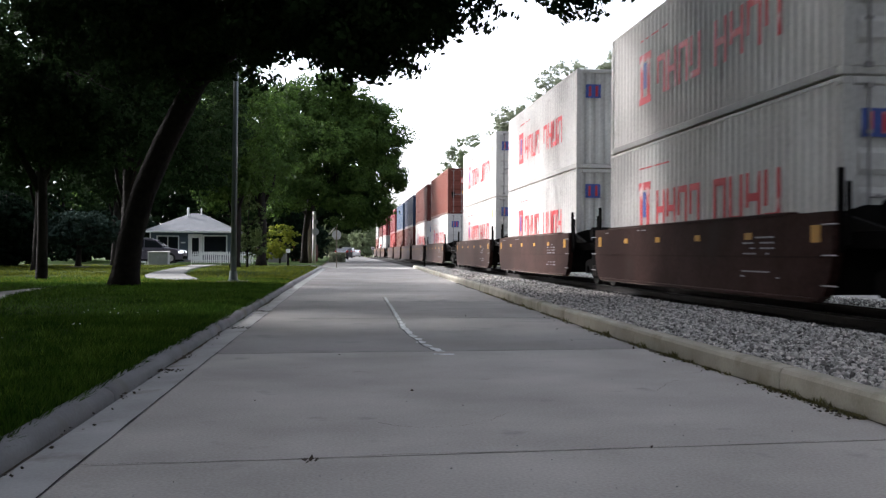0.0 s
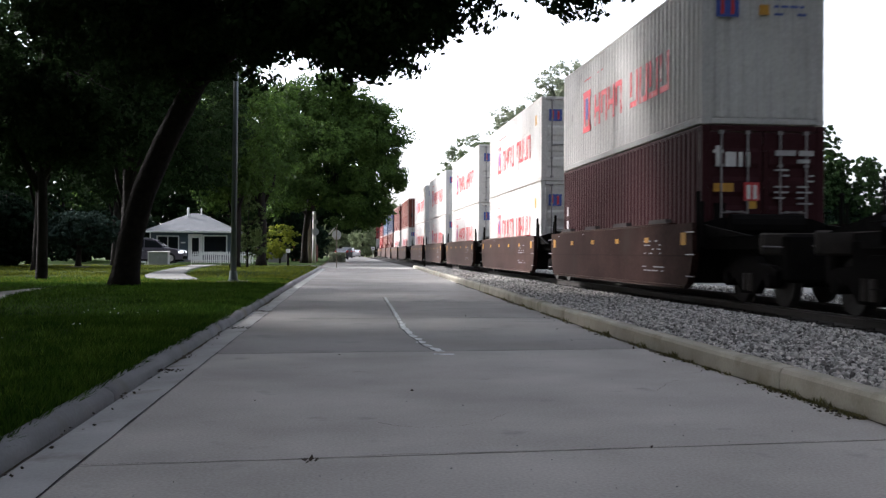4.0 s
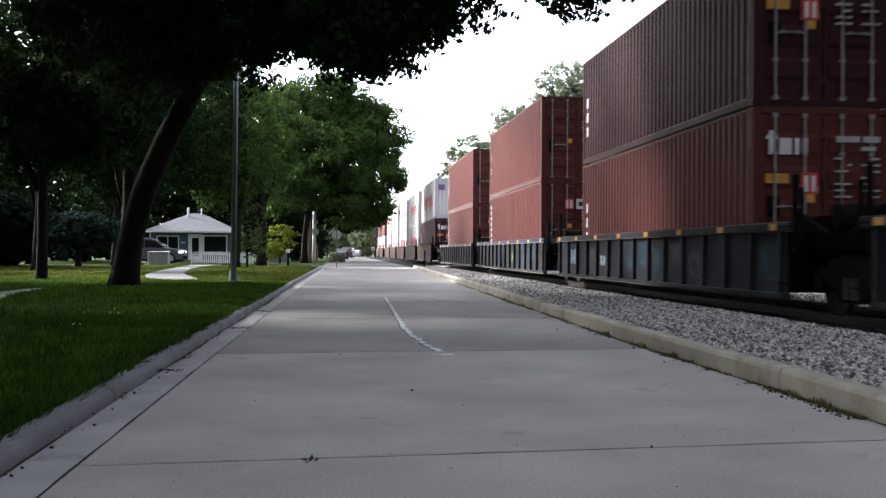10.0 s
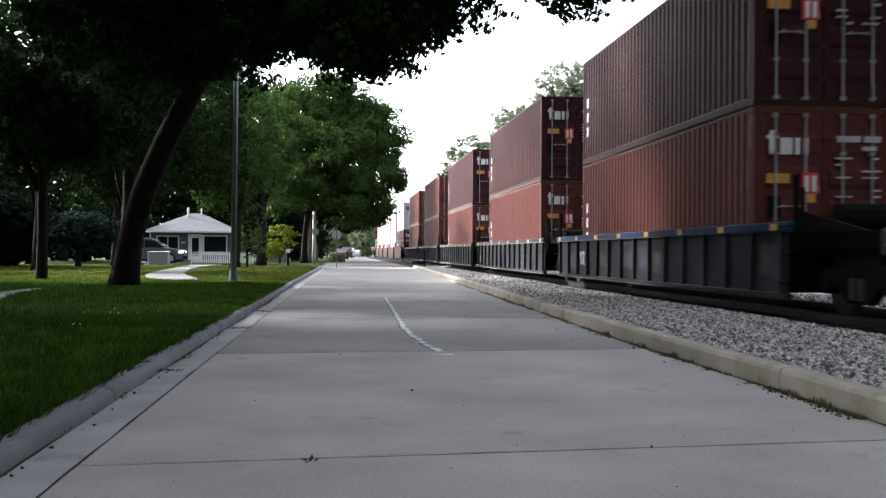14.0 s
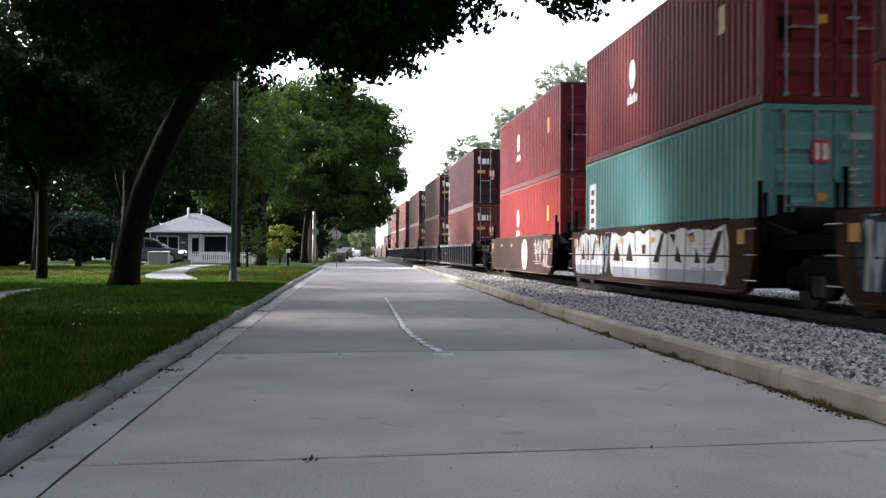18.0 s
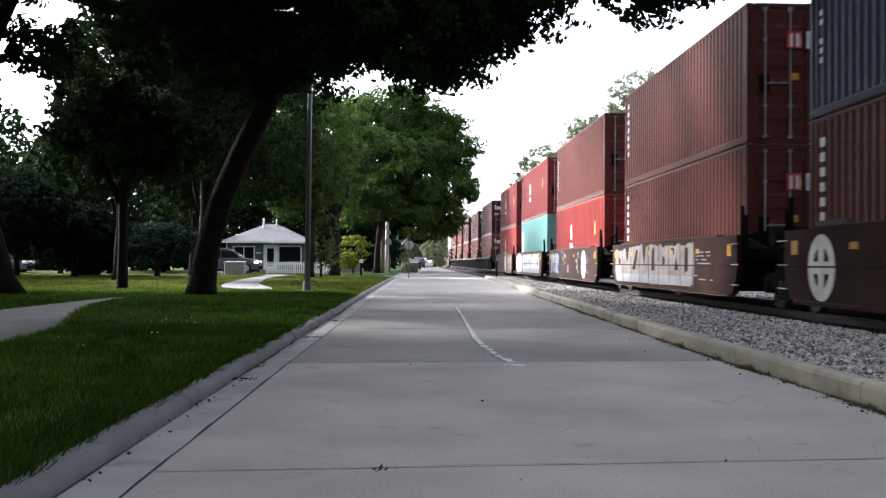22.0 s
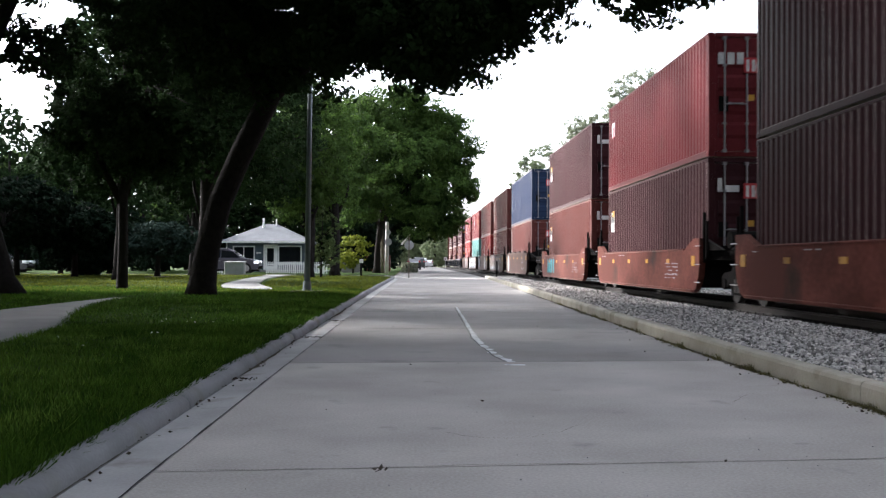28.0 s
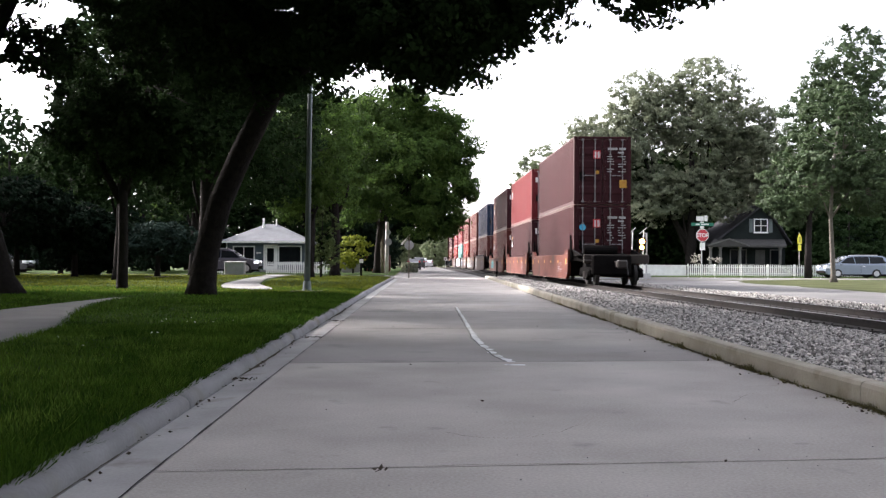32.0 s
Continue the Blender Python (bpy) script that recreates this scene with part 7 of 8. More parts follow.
    # windscreen and, on tall cars, the rails along the roof
    (xa, za), (xb, zb) = [(p, q) for p, q in zip(outline, outline[1:]) if q[1] - p[1] > 0.4 and p[0] > 0.5][-1]
    up = Vector((zb - za, 0, xa - xb)).normalized() * 0.014
    wa, wb = half * 0.86, half * 0.74
    v = [(xa - 0.06, -wa, za + 0.05), (xa - 0.06, wa, za + 0.05), (xb + 0.04, wb, zb - 0.03), (xb + 0.04, -wb, zb - 0.03)]
    part("windscreen", Shape().add([(a + up.x, b, c + up.z) for a, b, c in v] + v, [(0, 1, 2, 3), (7, 6, 5, 4), (0, 4, 5, 1), (1, 5, 6, 2), (2, 6, 7, 3), (3, 7, 4, 0)]), M_SCREEN, body, "sloping glass windscreen")
    top = max(p[1] for p in profile)
    if top > 1.6:
        for side in (-1, 1):
            part("roof_rail", Shape().box(-1.7, 0.0, side * half * 0.72 - 0.02, side * half * 0.72 + 0.02, top - 0.02, top + 0.06, 0.01), M_RIM, body, "silver roof rail")
    part("bumper", Shape().box(x1 - 0.2, x1 + 0.05, -half * 0.9, half * 0.9, 0.32, 0.55, 0.06), M_UNDER, body)
    part("underbody", Shape().box(x0 + 0.25, x1 - 0.25, -half * 0.9, half * 0.9, 0.16, 0.34), M_UNDER, body)
    part("number_plate", Shape().box(x0 - 0.03, x0 - 0.005, -0.25, 0.25, 0.62, 0.75), M_MARKW, body, "blank plate")
    return ob


SUV = [(-2.35, 0.30), (2.28, 0.28), (2.36, 0.55), (2.30, 0.88), (2.05, 1.0), (1.15, 1.10), (0.45, 1.62), (0.1, 1.74), (-1.9, 1.76), (-2.25, 1.55), (-2.38, 0.95)]
SUV_G = [[(1.0, 1.12), (0.42, 1.58), (-0.35, 1.66), (-0.35, 1.12)], [(-0.42, 1.12), (-0.42, 1.66), (-1.25, 1.66), (-1.25, 1.12)], [(-1.32, 1.12), (-1.32, 1.66), (-1.85, 1.62), (-2.1, 1.15)]]
VAN = [(-2.5, 0.30), (2.35, 0.26), (2.45, 0.52), (2.38, 0.82), (2.15, 0.98), (1.5, 1.12), (0.7, 1.60), (0.3, 1.70), (-2.0, 1.72), (-2.42, 1.5), (-2.55, 0.9)]
VAN_G = [[(1.3, 1.12), (0.72, 1.54), (0.25, 1.62), (0.15, 1.10)], [(0.08, 1.10), (0.18, 1.62), (-0.95, 1.64), (-0.95, 1.10)], [(-1.02, 1.10), (-1.02, 1.64), (-2.0, 1.60), (-2.25, 1.14)]]
SEDAN = [(-2.3, 0.30), (2.25, 0.28), (2.32, 0.5), (2.2, 0.80), (1.1, 0.95), (0.4, 1.40), (-1.0, 1.44), (-1.7, 1.05), (-2.3, 0.95)]
SEDAN_G = [[(0.95, 0.98), (0.38, 1.36), (-0.3, 1.38), (-0.3, 0.98)], [(-0.36, 0.98), (-0.36, 1.38), (-0.95, 1.38), (-1.5, 1.02)]]
vehicle("suv", "dark grey sport utility car with glinting headlights on the side street", pose(-13.4, 76.0, 0.11), M_CARGREY, SUV, 0.93, (-1.42, 1.45), SUV_G, 0.37, lamps=M_LAMPGLINT)
vehicle("minivan", "pale blue minivan parked beside the picket fence", pose(34.0, 79.0, 0.0, 0, 0, 180), M_CARBLUE, VAN, 0.95, (-1.5, 1.5), VAN_G, 0.34)
vehicle("parked_car", "dark car parked in the shade by the side street", pose(-31.0, 79.0, 0.0), M_CARDARK, SEDAN, 0.88, (-1.4, 1.42), SEDAN_G, 0.32)
for k, (x, y, pnt, lab) in enumerate(((0.3, 140, M_CARDARK, "dark car parked down the street"), (2.0, 196, M_CARWHITE, "white car far down the street"), (3.2, 205, M_CARWHITE, "white car far down the street"), (1.2, 168, M_CARDARK, "grey car far down the street"), (3.4, 215, M_CARGREY, "white car far down the street"))):
    vehicle("distant_car", lab, pose(x, y, 0.0, 0, 0, 90), pnt, SUV if k % 2 else SEDAN, 0.9, (-1.42, 1.42), SUV_G if k % 2 else SEDAN_G, 0.33, "cars down the street")


# ---------------------------------------------------------------- street furniture
box = thing("utility_cabinet", "low grey-green utility cabinet on the lawn", "utility cabinet", pose(-11.1, 66.0 - 0.6, LAWN_Z))
part("body", Shape().box(-0.6, 0.6, -0.4, 0.4, 0.06, 0.78, 0.03), M_BOX, box)
part("lid", Shape().prism([(-0.44, 0.78), (0.44, 0.78), (0.44, 0.86), (-0.44, 0.83)], -0.63, 0.63, "x"), M_BOX, box)
part("pad", Shape().box(-0.75, 0.75, -0.55, 0.55, -0.1, 0.06, 0.02), M_WALKWAY, box, "concrete pad")
part("latch", Shape().box(-0.05, 0.05, -0.425, -0.40, 0.42, 0.56), M_RIM, box)


def octagon(cx, cz, r):
    return [(cx + r * math.cos(math.pi / 8 + i * math.pi / 4), cz + r * math.sin(math.pi / 8 + i * math.pi / 4)) for i in range(8)]


def lettering(text, size, m, parent, material, name="lettering"):
    c = bpy.data.curves.new(name, "FONT")
    c.body, c.size, c.align_x, c.align_y, c.extrude = text, size, "CENTER", "CENTER", 0.003
    c.offset = 0.008
    tmp = bpy.data.objects.new(name, c)
    scene.collection.objects.link(tmp)
    me = bpy.data.meshes.new_from_object(tmp.evaluated_get(bpy.context.evaluated_depsgraph_get()))
    bpy.data.objects.remove(tmp)
    me.materials.clear()
    me.materials.append(material)
    return part(name, me, material, parent, m=m)


sb = thing("stop_sign", "back of a grey octagonal stop sign on a steel post", "stop sign", pose(-0.18, 68.0 - 2.6, 0.05))
part("post", Shape().box(-0.03, 0.03, 0.0, 0.05, -0.2, 2.55), M_TIMBER, sb)
part("plate", Shape().prism(octagon(0.0, 2.02, 0.31), 0.05, 0.06, "y"), M_SIGNBACK, sb, "bare grey sign back")
part("brace", Shape().box(-0.2, 0.2, 0.045, 0.052, 1.8, 1.85).box(-0.2, 0.2, 0.045, 0.052, 2.2, 2.25), M_SIGNBACK, sb)

st = thing("stop_sign", "red stop sign under green street name plates beside the picket fence", "stop sign", pose(23.0, 81.5, 0.0))
part("post", Shape().box(-0.04, 0.04, 0.0, 0.06, -0.2, 4.6), M_SIGNBACK, st)
pl = part("plate", Shape().prism(octagon(0.05, 3.28, 0.53), -0.02, -0.01, "y"), M_WHITE, st, "white sign border")
part("face", Shape().prism(octagon(0.05, 3.28, 0.48), -0.026, -0.021, "y"), M_SIGNR, pl, "red sign face")
lettering("STOP", 0.42, pose(0.05, -0.03, 3.27, 90), pl, M_WHITE)
part("lower_plate", Shape().box(-0.16, 0.26, -0.02, -0.01, 2.1, 2.7), M_WHITE, st, "small white plate")
part("backing_board", Shape().box(-0.14, 0.16, -0.012, 0.0, 3.8, 4.35), M_WHITE, st)
part("name_plate", Shape().box(-0.85, 0.95, -0.03, -0.02, 4.02, 4.28), M_SIGNG, st, "green street name plate")
part("name_bars", Shape().box(-0.5, -0.2, -0.036, -0.03, 4.1, 4.2).box(-0.1, 0.55, -0.036, -0.03, 4.1, 4.2), M_WHITE, st, "pale bars of a street name")
part("top_plate", Shape().box(-0.45, 0.15, -0.02, -0.01, 4.42, 4.78).box(0.2, 0.45, -0.02, -0.01, 4.4, 4.85), M_WHITE, st, "white number bars")

ped = thing("crossing_sign", "fluorescent yellow five-sided crossing sign on a steel post", "road sign", pose(30.2, 79.8, 0.0, 0, 0, 47))
part("post", Shape().box(-0.03, 0.03, 0.0, 0.05, -0.2, 3.5), M_SIGNBACK, ped)
part("plate", Shape().prism([(-0.42, 2.62), (0.42, 2.62), (0.42, 3.08), (0, 3.46), (-0.42, 3.08)], -0.02, -0.01, "y"), M_SIGNY, ped, "yellow five-sided plate")
part("lower_plate", Shape().box(-0.30, 0.30, -0.02, -0.01, 2.08, 2.56), M_SIGNY, ped)
part("symbol", Shape().box(-0.14, -0.06, -0.026, -0.02, 2.75, 3.15).box(0.05, 0.13, -0.026, -0.02, 2.75, 3.15), M_MARKK, ped, "plain dark bars")

wp = thing("utility_pole", "white-painted short pole with small round plates", "pole", pose(-2.05, 85.0, 0.03))
part("pole", Shape().tube((0, 0, -0.2), (0, 0, 4.25), 0.17, 0.14, 12), M_TIMBERW, wp, smooth=True)
part("plate", Shape().tube((0.1, -0.2, 2.6), (0.1, -0.16, 2.6), 0.3, n=16), M_SIGNBACK, wp)
part("plate", Shape().tube((0.12, -0.2, 3.4), (0.12, -0.16, 3.4), 0.2, n=16), M_SIGNBACK, wp)
wp2 = thing("utility_pole", "leaning weathered timber pole beside the street", "pole", pose(-2.42, 86.5, 0.03))
part("pole", Shape().tube((0, 0, -0.2), (-0.12, 0, 4.4), 0.16, 0.13, 12), M_TIMBER, wp2, smooth=True)
part("brace", Shape().tube((1.2, 0.4, 2.4), (2.5, 0.4, 4.0), 0.06, n=8), M_TIMBERW, wp)
mb = thing("mailbox", "dark post with a small pale lantern on the lawn", "post", pose(-3.2, 70.5 - 4.9, LAWN_Z))
part("post", Shape().tube((0, 0, -0.1), (0, 0, 0.9), 0.07, n=8), M_UNDER, mb)
part("head", Shape().box(-0.12, 0.12, -0.12, 0.12, 0.8, 1.05, 0.03), M_MARKW, mb)
part("cap", Shape().box(-0.15, 0.15, -0.15, 0.15, 1.05, 1.1, 0.02), M_UNDER, mb)
hedge = thing("hedge", "low clipped green hedge at the street corner", "hedge", pose(0.0, 100, 0.0))
part("leaves", quads("leaves", leaf_quads(np.random.default_rng(4).uniform((-1.0, -0.6, 0), (0.6, 0.6, 0.95), (1800, 3)), 0.13, np.random.default_rng(5)), M_LEAFG), M_LEAFG, hedge)
part("stems", Shape().tube((-0.5, 0, -0.1), (-0.5, 0, 0.7), 0.05, n=6).tube((0.2, 0, -0.1), (0.2, 0, 0.7), 0.05, n=6), M_BARK, hedge)
mk = thing("marker_post", "thin dark marker post at the end of the kerb", "post", pose(5.15, 62.5, 0.1))
part("post", Shape().box(-0.04, 0.04, -0.02, 0.02, -0.2, 1.0), M_UNDER, mk)
sm = thing("track_sign", "small white sign on a thin post beside the railway", "sign", pose(6.0, 186, 0.0))
part("post", Shape().box(-0.04, 0.04, 0, 0.06, -0.1, 1.9), M_SIGNBACK, sm)
part("plate", Shape().box(-0.28, 0.28, -0.03, -0.01, 1.35, 1.9), M_MARKW, sm)
part("symbol", Shape().box(-0.12, 0.12, -0.04, -0.03, 1.5, 1.75), M_MARKK, sm)

sig = thing("crossing_signal", "railway crossing signal mast with lit amber lamps", "crossing signal", pose(16.1, 70.6, 0.0))
part("mast", Shape().tube((0.0, 0, -0.1), (0.0, 0, 3.1), 0.06, n=10), M_SIGNBACK, sig)
part("base", Shape().box(-0.25, 0.25, -0.25, 0.25, -0.05, 0.35, 0.04), M_SIGNBACK, sig)
for z, r in ((2.52, 0.19), (2.10, 0.15)):
    h = part("lamp_housing", Shape().tube((-0.34, -0.1, z), (-0.34, 0.15, z), r + 0.06, n=16), M_UNDER, sig)
    part("lens", Shape().tube((-0.34, -0.13, z), (-0.34, -0.105, z), r, n=16), M_AMBER, h, "glowing amber lens")
    part("hood", Shape().prism([(-0.34 + (r + 0.07) * math.cos(a), z + (r + 0.07) * math.sin(a)) for a in np.linspace(0, math.pi, 9)] + [(-0.34 + (r + 0.04) * math.cos(a), z + (r + 0.04) * math.sin(a)) for a in np.linspace(math.pi, 0, 9)], -0.35, -0.1, "y"), M_UNDER, h)
part("arm", Shape().box(-0.36, 0.0, 0.0, 0.06, 2.1, 2.16).box(-0.36, 0.0, 0.0, 0.06, 2.48, 2.54), M_SIGNBACK, sig)
for x in (18.6, 17.7):
    p = thing("slim_mast", "slim pale mast by the crossing", "pole", pose(x, 83.0, 0.0))
    part("mast", Shape().tube((0, 0, -0.1), (0.1, 0, 3.6), 0.05, n=8), M_TIMBERW, p)
    part("cross_arm", Shape().tube((-0.25, 0, 3.4), (0.35, 0, 3.9), 0.03, n=6), M_TIMBERW, p)


# ---------------------------------------------------------------- grass, stones and litter
rg = np.random.default_rng(9)
def blades(n, x0, x1, y0, y1, h, w, edge=True):
    x, y = rg.uniform(x0, x1, n), y0 + (y1 - y0) * rg.uniform(0, 1, n) ** 1.3
    lim = np.interp(y, [p[0] for p in LEFT], [p[1] for p in LEFT]) - 0.118
    keep = x < lim
    # clear of the walkways
    py = [-8, 4, 11.0, 12.4, 13.5, 14.9, 16.7, 19.4, 22.1, 24.4]
    mid, half = np.interp(y, py, [-5.3, -5.5, -5.62, -5.72, -5.86, -6.02, -6.22, -6.55, -6.75, -6.78]), np.interp(y, py, [1.2, 1.25, 1.31, 1.34, 1.34, 1.12, 0.82, 0.50, 0.24, 0.1])
    keep &= np.abs(x - mid) > half - 0.03
    fy = [32.0, 33.0, 36.5, 40.0, 45.0, 50.0, 56.0, 65.5]
    keep &= (np.abs(x - np.interp(y, fy, [-4.5, -5.2, -5.9, -6.5, -7.0, -7.5, -7.9, -8.2])) > 0.78) | (y < 32)
    x, y = x[keep], y[keep]
    n = len(x)
    a = rg.uniform(0, 2 * np.pi, n)
    hh = h * rg.uniform(0.5, 1.4, n)
    lean = rg.normal(0, 0.5, (n, 2)) * hh[:, None]
    z = np.where(x > -1.78, LAWN_Z - 0.06, np.where(x > -2.4, LAWN_Z - 0.035, LAWN_Z - 0.025))
    base = np.stack((x, y, z), 1)
    side = np.stack((np.cos(a), np.sin(a), 0 * a), 1) * w
    tip = base + np.stack((lean[:, 0], lean[:, 1], hh), 1)
    return np.stack((base - side, base + side, tip), 1)


grass = quads("grass", np.concatenate((blades(120000, -8, -1.6, 4.2, 14, 0.065, 0.006), blades(160000, -14, -1.5, 12, 34, 0.075, 0.010),
                                       blades(12000, -1.95, -1.5, 4.2, 24, 0.08, 0.007), blades(60000, -8, -1.55, -11, 4.4, 0.065, 0.008), blades(50000, -30, -8, -11, 30, 0.08, 0.014))).reshape(-1, 3), M_BLADE, True)
# far blades in the yellow that stands for sunlight
dry = quads("dry_grass", blades(70000, -26, -1.3, 29, 64, 0.075, 0.02).reshape(-1, 3), M_BLADESUN, True)
tagged(part("dry_grass", dry, M_BLADESUN), "yellower grass in the open part of the lawn, sunlight in its colour", "grass", kind="stuff")
yo = rg.uniform(4.2, 30, 9000)
yo = yo[np.sin(yo * 1.9) + np.sin(yo * 4.7 + 1) + 0.8 * np.sin(yo * 11) > rg.uniform(-1.6, 1.4, len(yo))]
xo = np.interp(yo, [p[0] for p in LEFT], [p[1] for p in LEFT]) - rg.uniform(0.085, 0.165, len(yo))
ao = rg.uniform(0, 6.28, len(yo))
bo = np.stack((xo, yo, 0.075 + 0 * yo), 1)
so = np.stack((np.cos(ao), np.sin(ao), 0 * ao), 1) * 0.006
to = bo + np.stack((rg.uniform(-0.01, 0.06, len(yo)) + 0.06 * np.maximum(0, np.sin(yo * 2.7) * np.sin(yo * 6.1 + 2)), rg.normal(0, 0.03, len(yo)), rg.uniform(0.0, 0.06, len(yo))), 1)
tagged(part("kerb_grass", quads("kerb_grass", np.stack((bo - so, bo + so, to), 1).reshape(-1, 3), M_BLADE, True), M_BLADE), "ragged grass hanging over the kerb", "grass", kind="stuff")
def tufts(n, x0, x1, y0, y1, h, w):
    t = blades(n, x0, x1, y0, y1, h, w)
    g = np.array([noise.noise((p[0] * 2.2, p[1] * 2.2, 4.0)) + 0.6 * noise.noise((p[0] * 7.0, p[1] * 7.0, 8.0)) for p in t[:, 0]])
    return t[g > 0.12]


pale = np.concatenate((tufts(60000, -7, -1.6, 4.2, 12, 0.085, 0.005), tufts(26000, -9, -1.5, 11, 24, 0.085, 0.008)))
tagged(part("grass_tufts", quads("grass_tufts", pale.reshape(-1, 3), M_BLADEP, True), M_BLADEP), "paler longer tufts of grass in the lawn", "grass", kind="stuff")
tagged(part("grass", grass, M_BLADE), "short mown grass blades on the lawn", "grass", kind="stuff")
wf = np.concatenate((rg.normal((-3.3, 14.2, 0), (0.25, 0.35, 0), (5, 3)), rg.normal((-2.4, 14.0, 0), (0.2, 0.4, 0), (6, 3)), rg.uniform((-4, 9, 0), (-1.9, 12, 0), (4, 3)))) + (0, 0, LAWN_Z + 0.06)
tagged(part("clover_flowers", quads("clover_flowers", leaf_quads(wf, 0.028, rg), M_MARKW), M_MARKW), "scattered small white clover flowers in the lawn", "flowers", kind="stuff")

# crushed stone: shaped chips, the nearest ones single
chips = []
for k in range(6):
    bm = bmesh.new()
    bmesh.ops.create_icosphere(bm, subdivisions=1, radius=0.5)
    r = random.Random(k)
    for v in bm.verts:
        v.co = Vector((v.co.x * r.uniform(0.6, 1.4), v.co.y * r.uniform(0.5, 1.2), v.co.z * r.uniform(0.35, 0.95)))
    me = bpy.data.meshes.new("stone")
    bm.to_mesh(me)
    bm.free()
    me.materials.append(M_STONE1)
    chips.append(me)
def stone_spots(n, y0, y1, x1, power=1.5):
    y = y0 + (y1 - y0) * rg.uniform(0, 1, n) ** power
    x0 = np.interp(y, [p[0] for p in RIGHT], [p[1] for p in RIGHT]) + 0.17
    x = x0 + (x1 - x0) * rg.uniform(0, 1, n)
    return x, y


x, y = stone_spots(300, 6.9, 9.5, 5.4, 1.0)
for i in range(300):
    sz = rg.uniform(0.045, 0.08)
    o = part("stone", chips[i % 6], M_STONE1, bed_ob, m=pose(x[i], y[i], bed_z(x[i]) + 0.022, *rg.uniform(0, 360, 3)) @ Matrix.Scale(sz, 4))
parts_v, parts_f, base = [], [], 0
cv = [np.array([v.co for v in me.vertices]) for me in chips]
cf = [np.array([p.vertices for p in me.polygons]) for me in chips]
for n, y0, y1, x1, lo, hi, pw in ((13500, 5.5, 15, 6.35, 0.030, 0.070, 1.0), (11500, 14, 30, 6.35, 0.040, 0.085, 1.2), (4200, 30, 64, 6.4, 0.09, 0.14, 1.3), (9000, 8, 60, 12.0, 0.035, 0.075, 1.0), (7000, -11, 5.6, 6.35, 0.05, 0.09, 1.0), (2500, -11, 8, 12.0, 0.05, 0.10, 1.0)):
    x, y = stone_spots(n, y0, y1, x1, pw)
    if x1 > 11:
        x = rg.uniform(9.2, 12.2, n)
    q = rg.normal(size=(n, 4))
    q /= np.linalg.norm(q, axis=1)[:, None]
    w, a, b, c = q.T
    rot = np.stack((1 - 2 * (b * b + c * c), 2 * (a * b - c * w), 2 * (a * c + b * w), 2 * (a * b + c * w), 1 - 2 * (a * a + c * c), 2 * (b * c - a * w), 2 * (a * c - b * w), 2 * (b * c + a * w), 1 - 2 * (a * a + b * b)), 1).reshape(-1, 3, 3)
    sz = rg.uniform(lo, hi, n)
    z = np.interp(x, [3.0, 3.9, 5.0, 6.2, 6.7, 9.5, 10.2, 11.6, 12.3], [0.13, 0.12, 0.09, 0.05, -0.05, -0.05, 0.0, -0.03, -0.06]) + 0.012 + rg.uniform(0, 0.02, n)
    for k in range(6):
        sel = np.arange(k, n, 6)
        vv = np.einsum("nij,vj->nvi", rot[sel], cv[k]) * sz[sel][:, None, None] + np.stack((x, y, z), 1)[sel][:, None, :]
        m_, nv = len(sel), len(cv[k])
        parts_v.append(vv.reshape(-1, 3))
        parts_f.append((cf[k][None] + (np.arange(m_) * nv)[:, None, None] + base).reshape(-1, 3))
        base += m_ * nv
v, f = np.concatenate(parts_v).astype(np.float32), np.concatenate(parts_f).astype(np.int32)
me = bpy.data.meshes.new("ballast_stones")
me.vertices.add(len(v))
me.vertices.foreach_set("co", v.ravel())
me.loops.add(f.size)
me.loops.foreach_set("vertex_index", f.ravel())
me.polygons.add(len(f))
me.polygons.foreach_set("loop_start", np.arange(0, f.size, 3, dtype=np.int32))
me.polygons.foreach_set("use_smooth", np.zeros(len(f), dtype=bool))
me.update(calc_edges=True)
tagged(part("ballast_stones", me, M_STONE), "loose grey crushed ballast stones", "ballast", kind="stuff")

# weeds along the foot of the railway kerb, and litter in the gutter and on the street
yk = 6.0 + 20.0 * rg.uniform(0, 1, 5200) ** 1.6
yk = yk[np.sin(yk * 2.1) + np.sin(yk * 5.3) + 0.7 * np.sin(yk * 13.1) > rg.uniform(-1.3, 1.6, len(yk))]
xk = np.interp(yk, [p[0] for p in RIGHT], [p[1] for p in RIGHT]) - np.abs(rg.normal(0, 0.030, len(yk)))
wl_ = np.stack((xk, yk, 0 * yk), 1)
a = rg.uniform(0, 6.28, len(yk))
tall = 0.5 + np.maximum(0, np.sin(yk * 3.7) * np.sin(yk * 8.3))
tip = wl_ + np.stack((rg.normal(-0.008, 0.022, len(yk)), rg.normal(0, 0.025, len(yk)), tall * rg.uniform(0.012, 0.060, len(yk))), 1)
sd = np.stack((np.cos(a), np.sin(a), 0 * a), 1) * 0.006
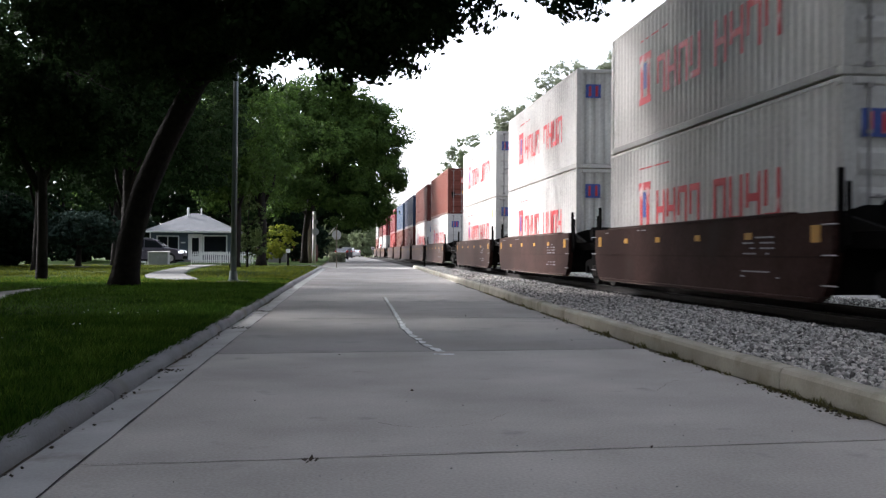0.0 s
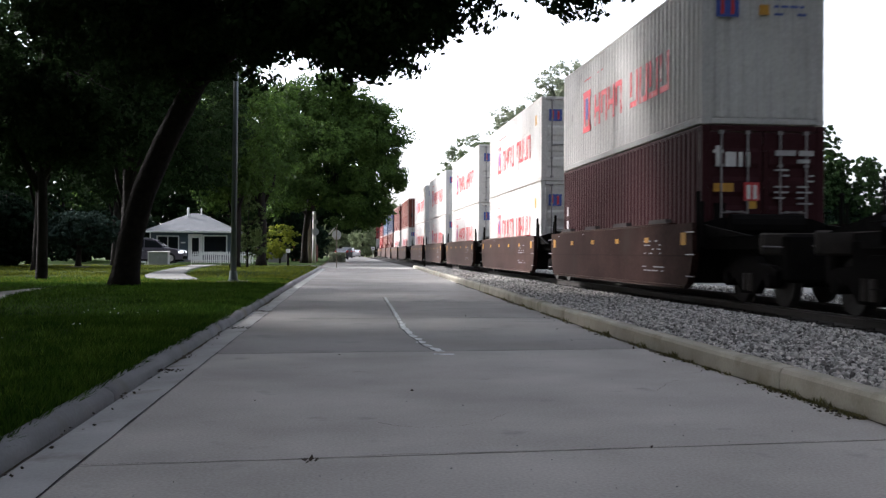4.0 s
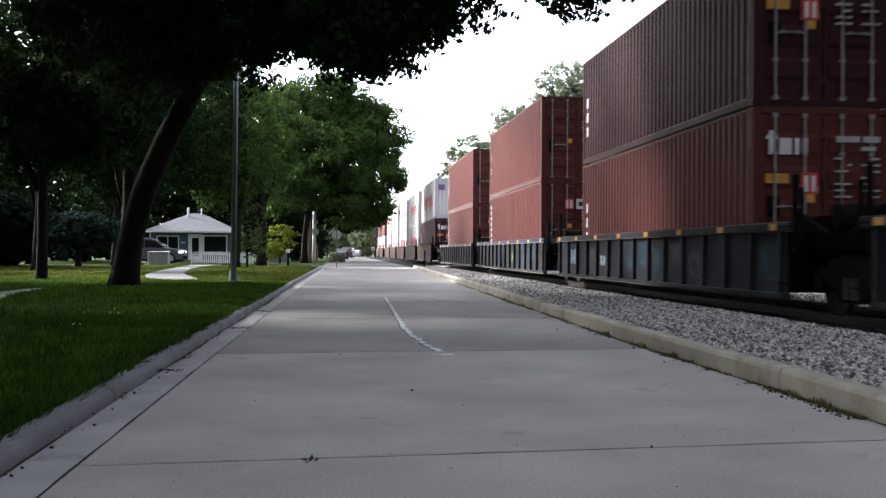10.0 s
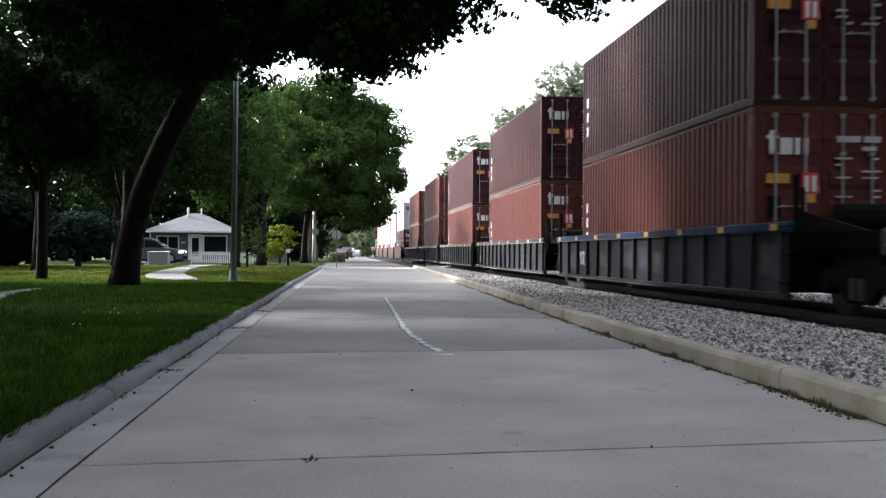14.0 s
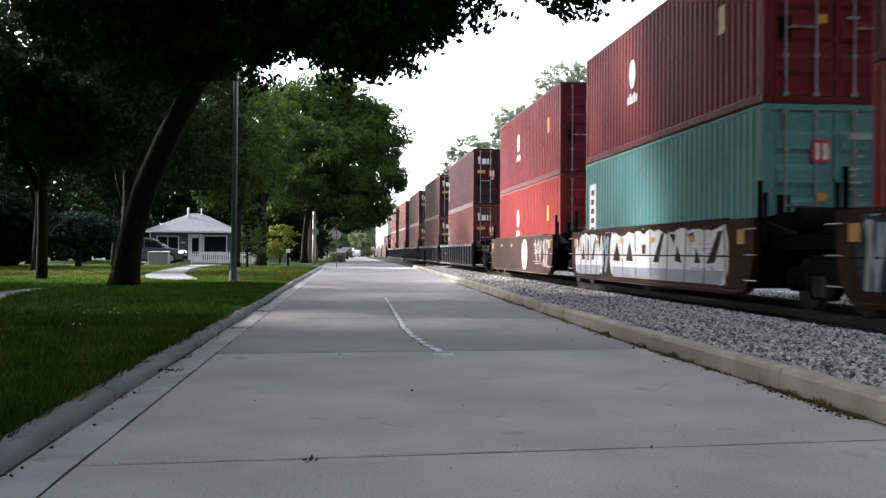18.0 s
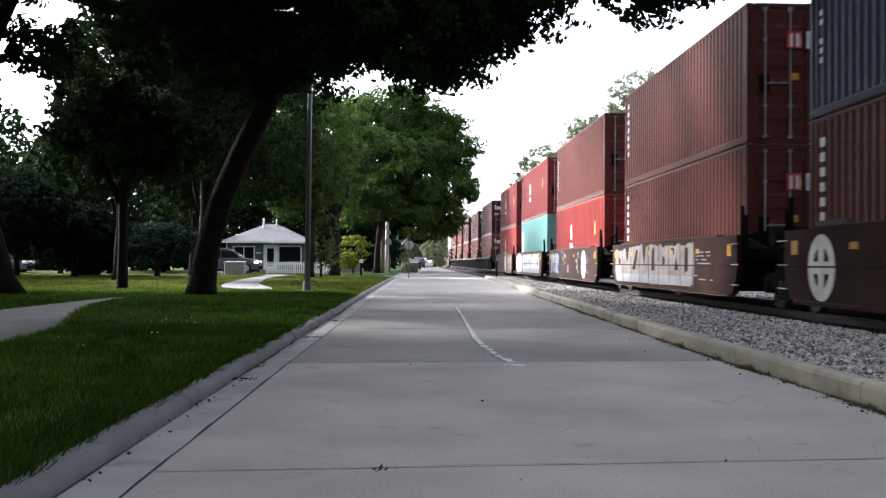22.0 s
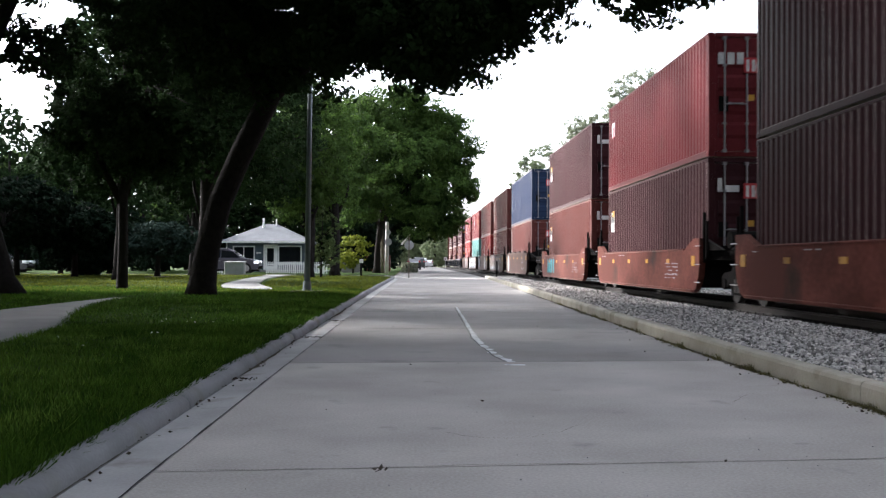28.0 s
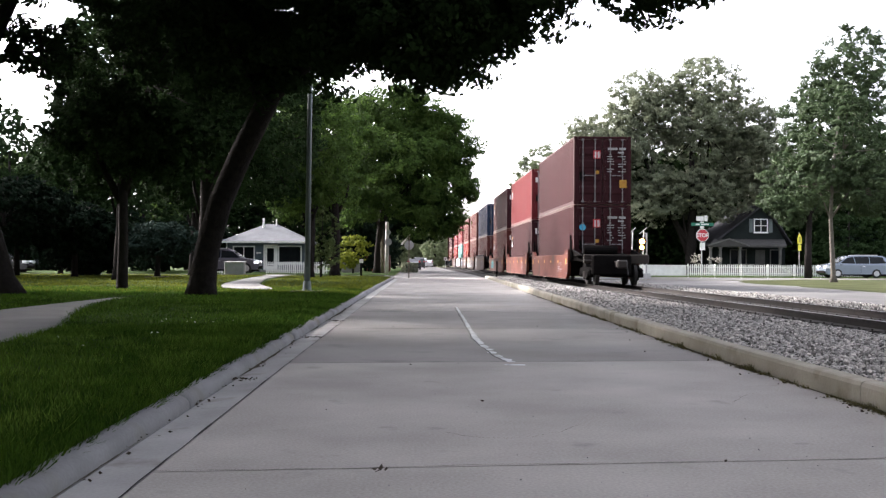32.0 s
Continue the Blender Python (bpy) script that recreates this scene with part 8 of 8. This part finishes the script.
tagged(part("kerb_weeds", quads("kerb_weeds", np.stack((wl_ - sd, wl_ + sd, tip), 1).reshape(-1, 3), M_WEED, True), M_WEED), "thin dry olive weeds along the foot of the kerb", "weeds", kind="stuff")
yl = yk[::7]
lit = np.concatenate((np.stack((np.interp(yl, [p[0] for p in RIGHT], [p[1] for p in RIGHT]) - np.abs(rg.normal(0, 0.07, len(yl))), yl, 0.008 + 0 * yl), 1),
                      np.stack((-1.5 + np.abs(rg.normal(0, 0.07, 160)), rg.uniform(4.5, 26, 160), 0.008 + np.zeros(160)), 1),
                      rg.normal((-1.40, 8.75, 0.012), (0.09, 0.06, 0.003), (70, 3)), rg.normal((-1.33, 13.6, 0.012), (0.12, 0.08, 0.003), (50, 3)), rg.normal((-1.25, 17.4, 0.012), (0.12, 0.1, 0.003), (40, 3)),
                      np.stack((rg.uniform(-1, 3, 9), rg.uniform(4.4, 18, 9), 0.006 + np.zeros(9)), 1)))
tagged(part("leaf_litter", quads("leaf_litter", leaf_quads(lit, 0.028, rg, 0.08), M_DEBRIS), M_DEBRIS), "dry brown leaf litter in the gutter and on the street", "litter", kind="stuff")
grit = np.stack((rg.uniform(-1.1, 3.1, 200), 4.3 + 9 * rg.uniform(0, 1, 200) ** 2, 0.005 + np.zeros(200)), 1)
tagged(part("road_grit", quads("road_grit", leaf_quads(grit, 0.011, rg, 0.05), M_GUTTER), M_GUTTER), "pale grit scattered on the street", "grit", kind="stuff")
cl = thing("fallen_leaf", "small curled dead leaf lying on the street joint", "leaf", pose(-0.135, 4.96, 0.003))
part("blade", quads("blade", [(-0.040, 0.0, 0.012), (-0.024, 0.018, 0.004), (-0.004, 0.004, 0.016), (-0.020, -0.018, 0.004), (-0.006, 0.006, 0.010), (0.012, 0.022, 0.030), (0.020, 0.002, 0.014), (0.006, -0.020, 0.004), (0.022, -0.004, 0.004), (0.036, 0.012, 0.016), (0.044, -0.004, 0.012), (0.030, -0.014, 0.003)], M_DEBRIS), M_DEBRIS, cl)
part("stem", Shape().tube((0.0, -0.01, 0.006), (-0.015, -0.04, 0.004), 0.002, n=5), M_DEBRIS, cl)

motions()
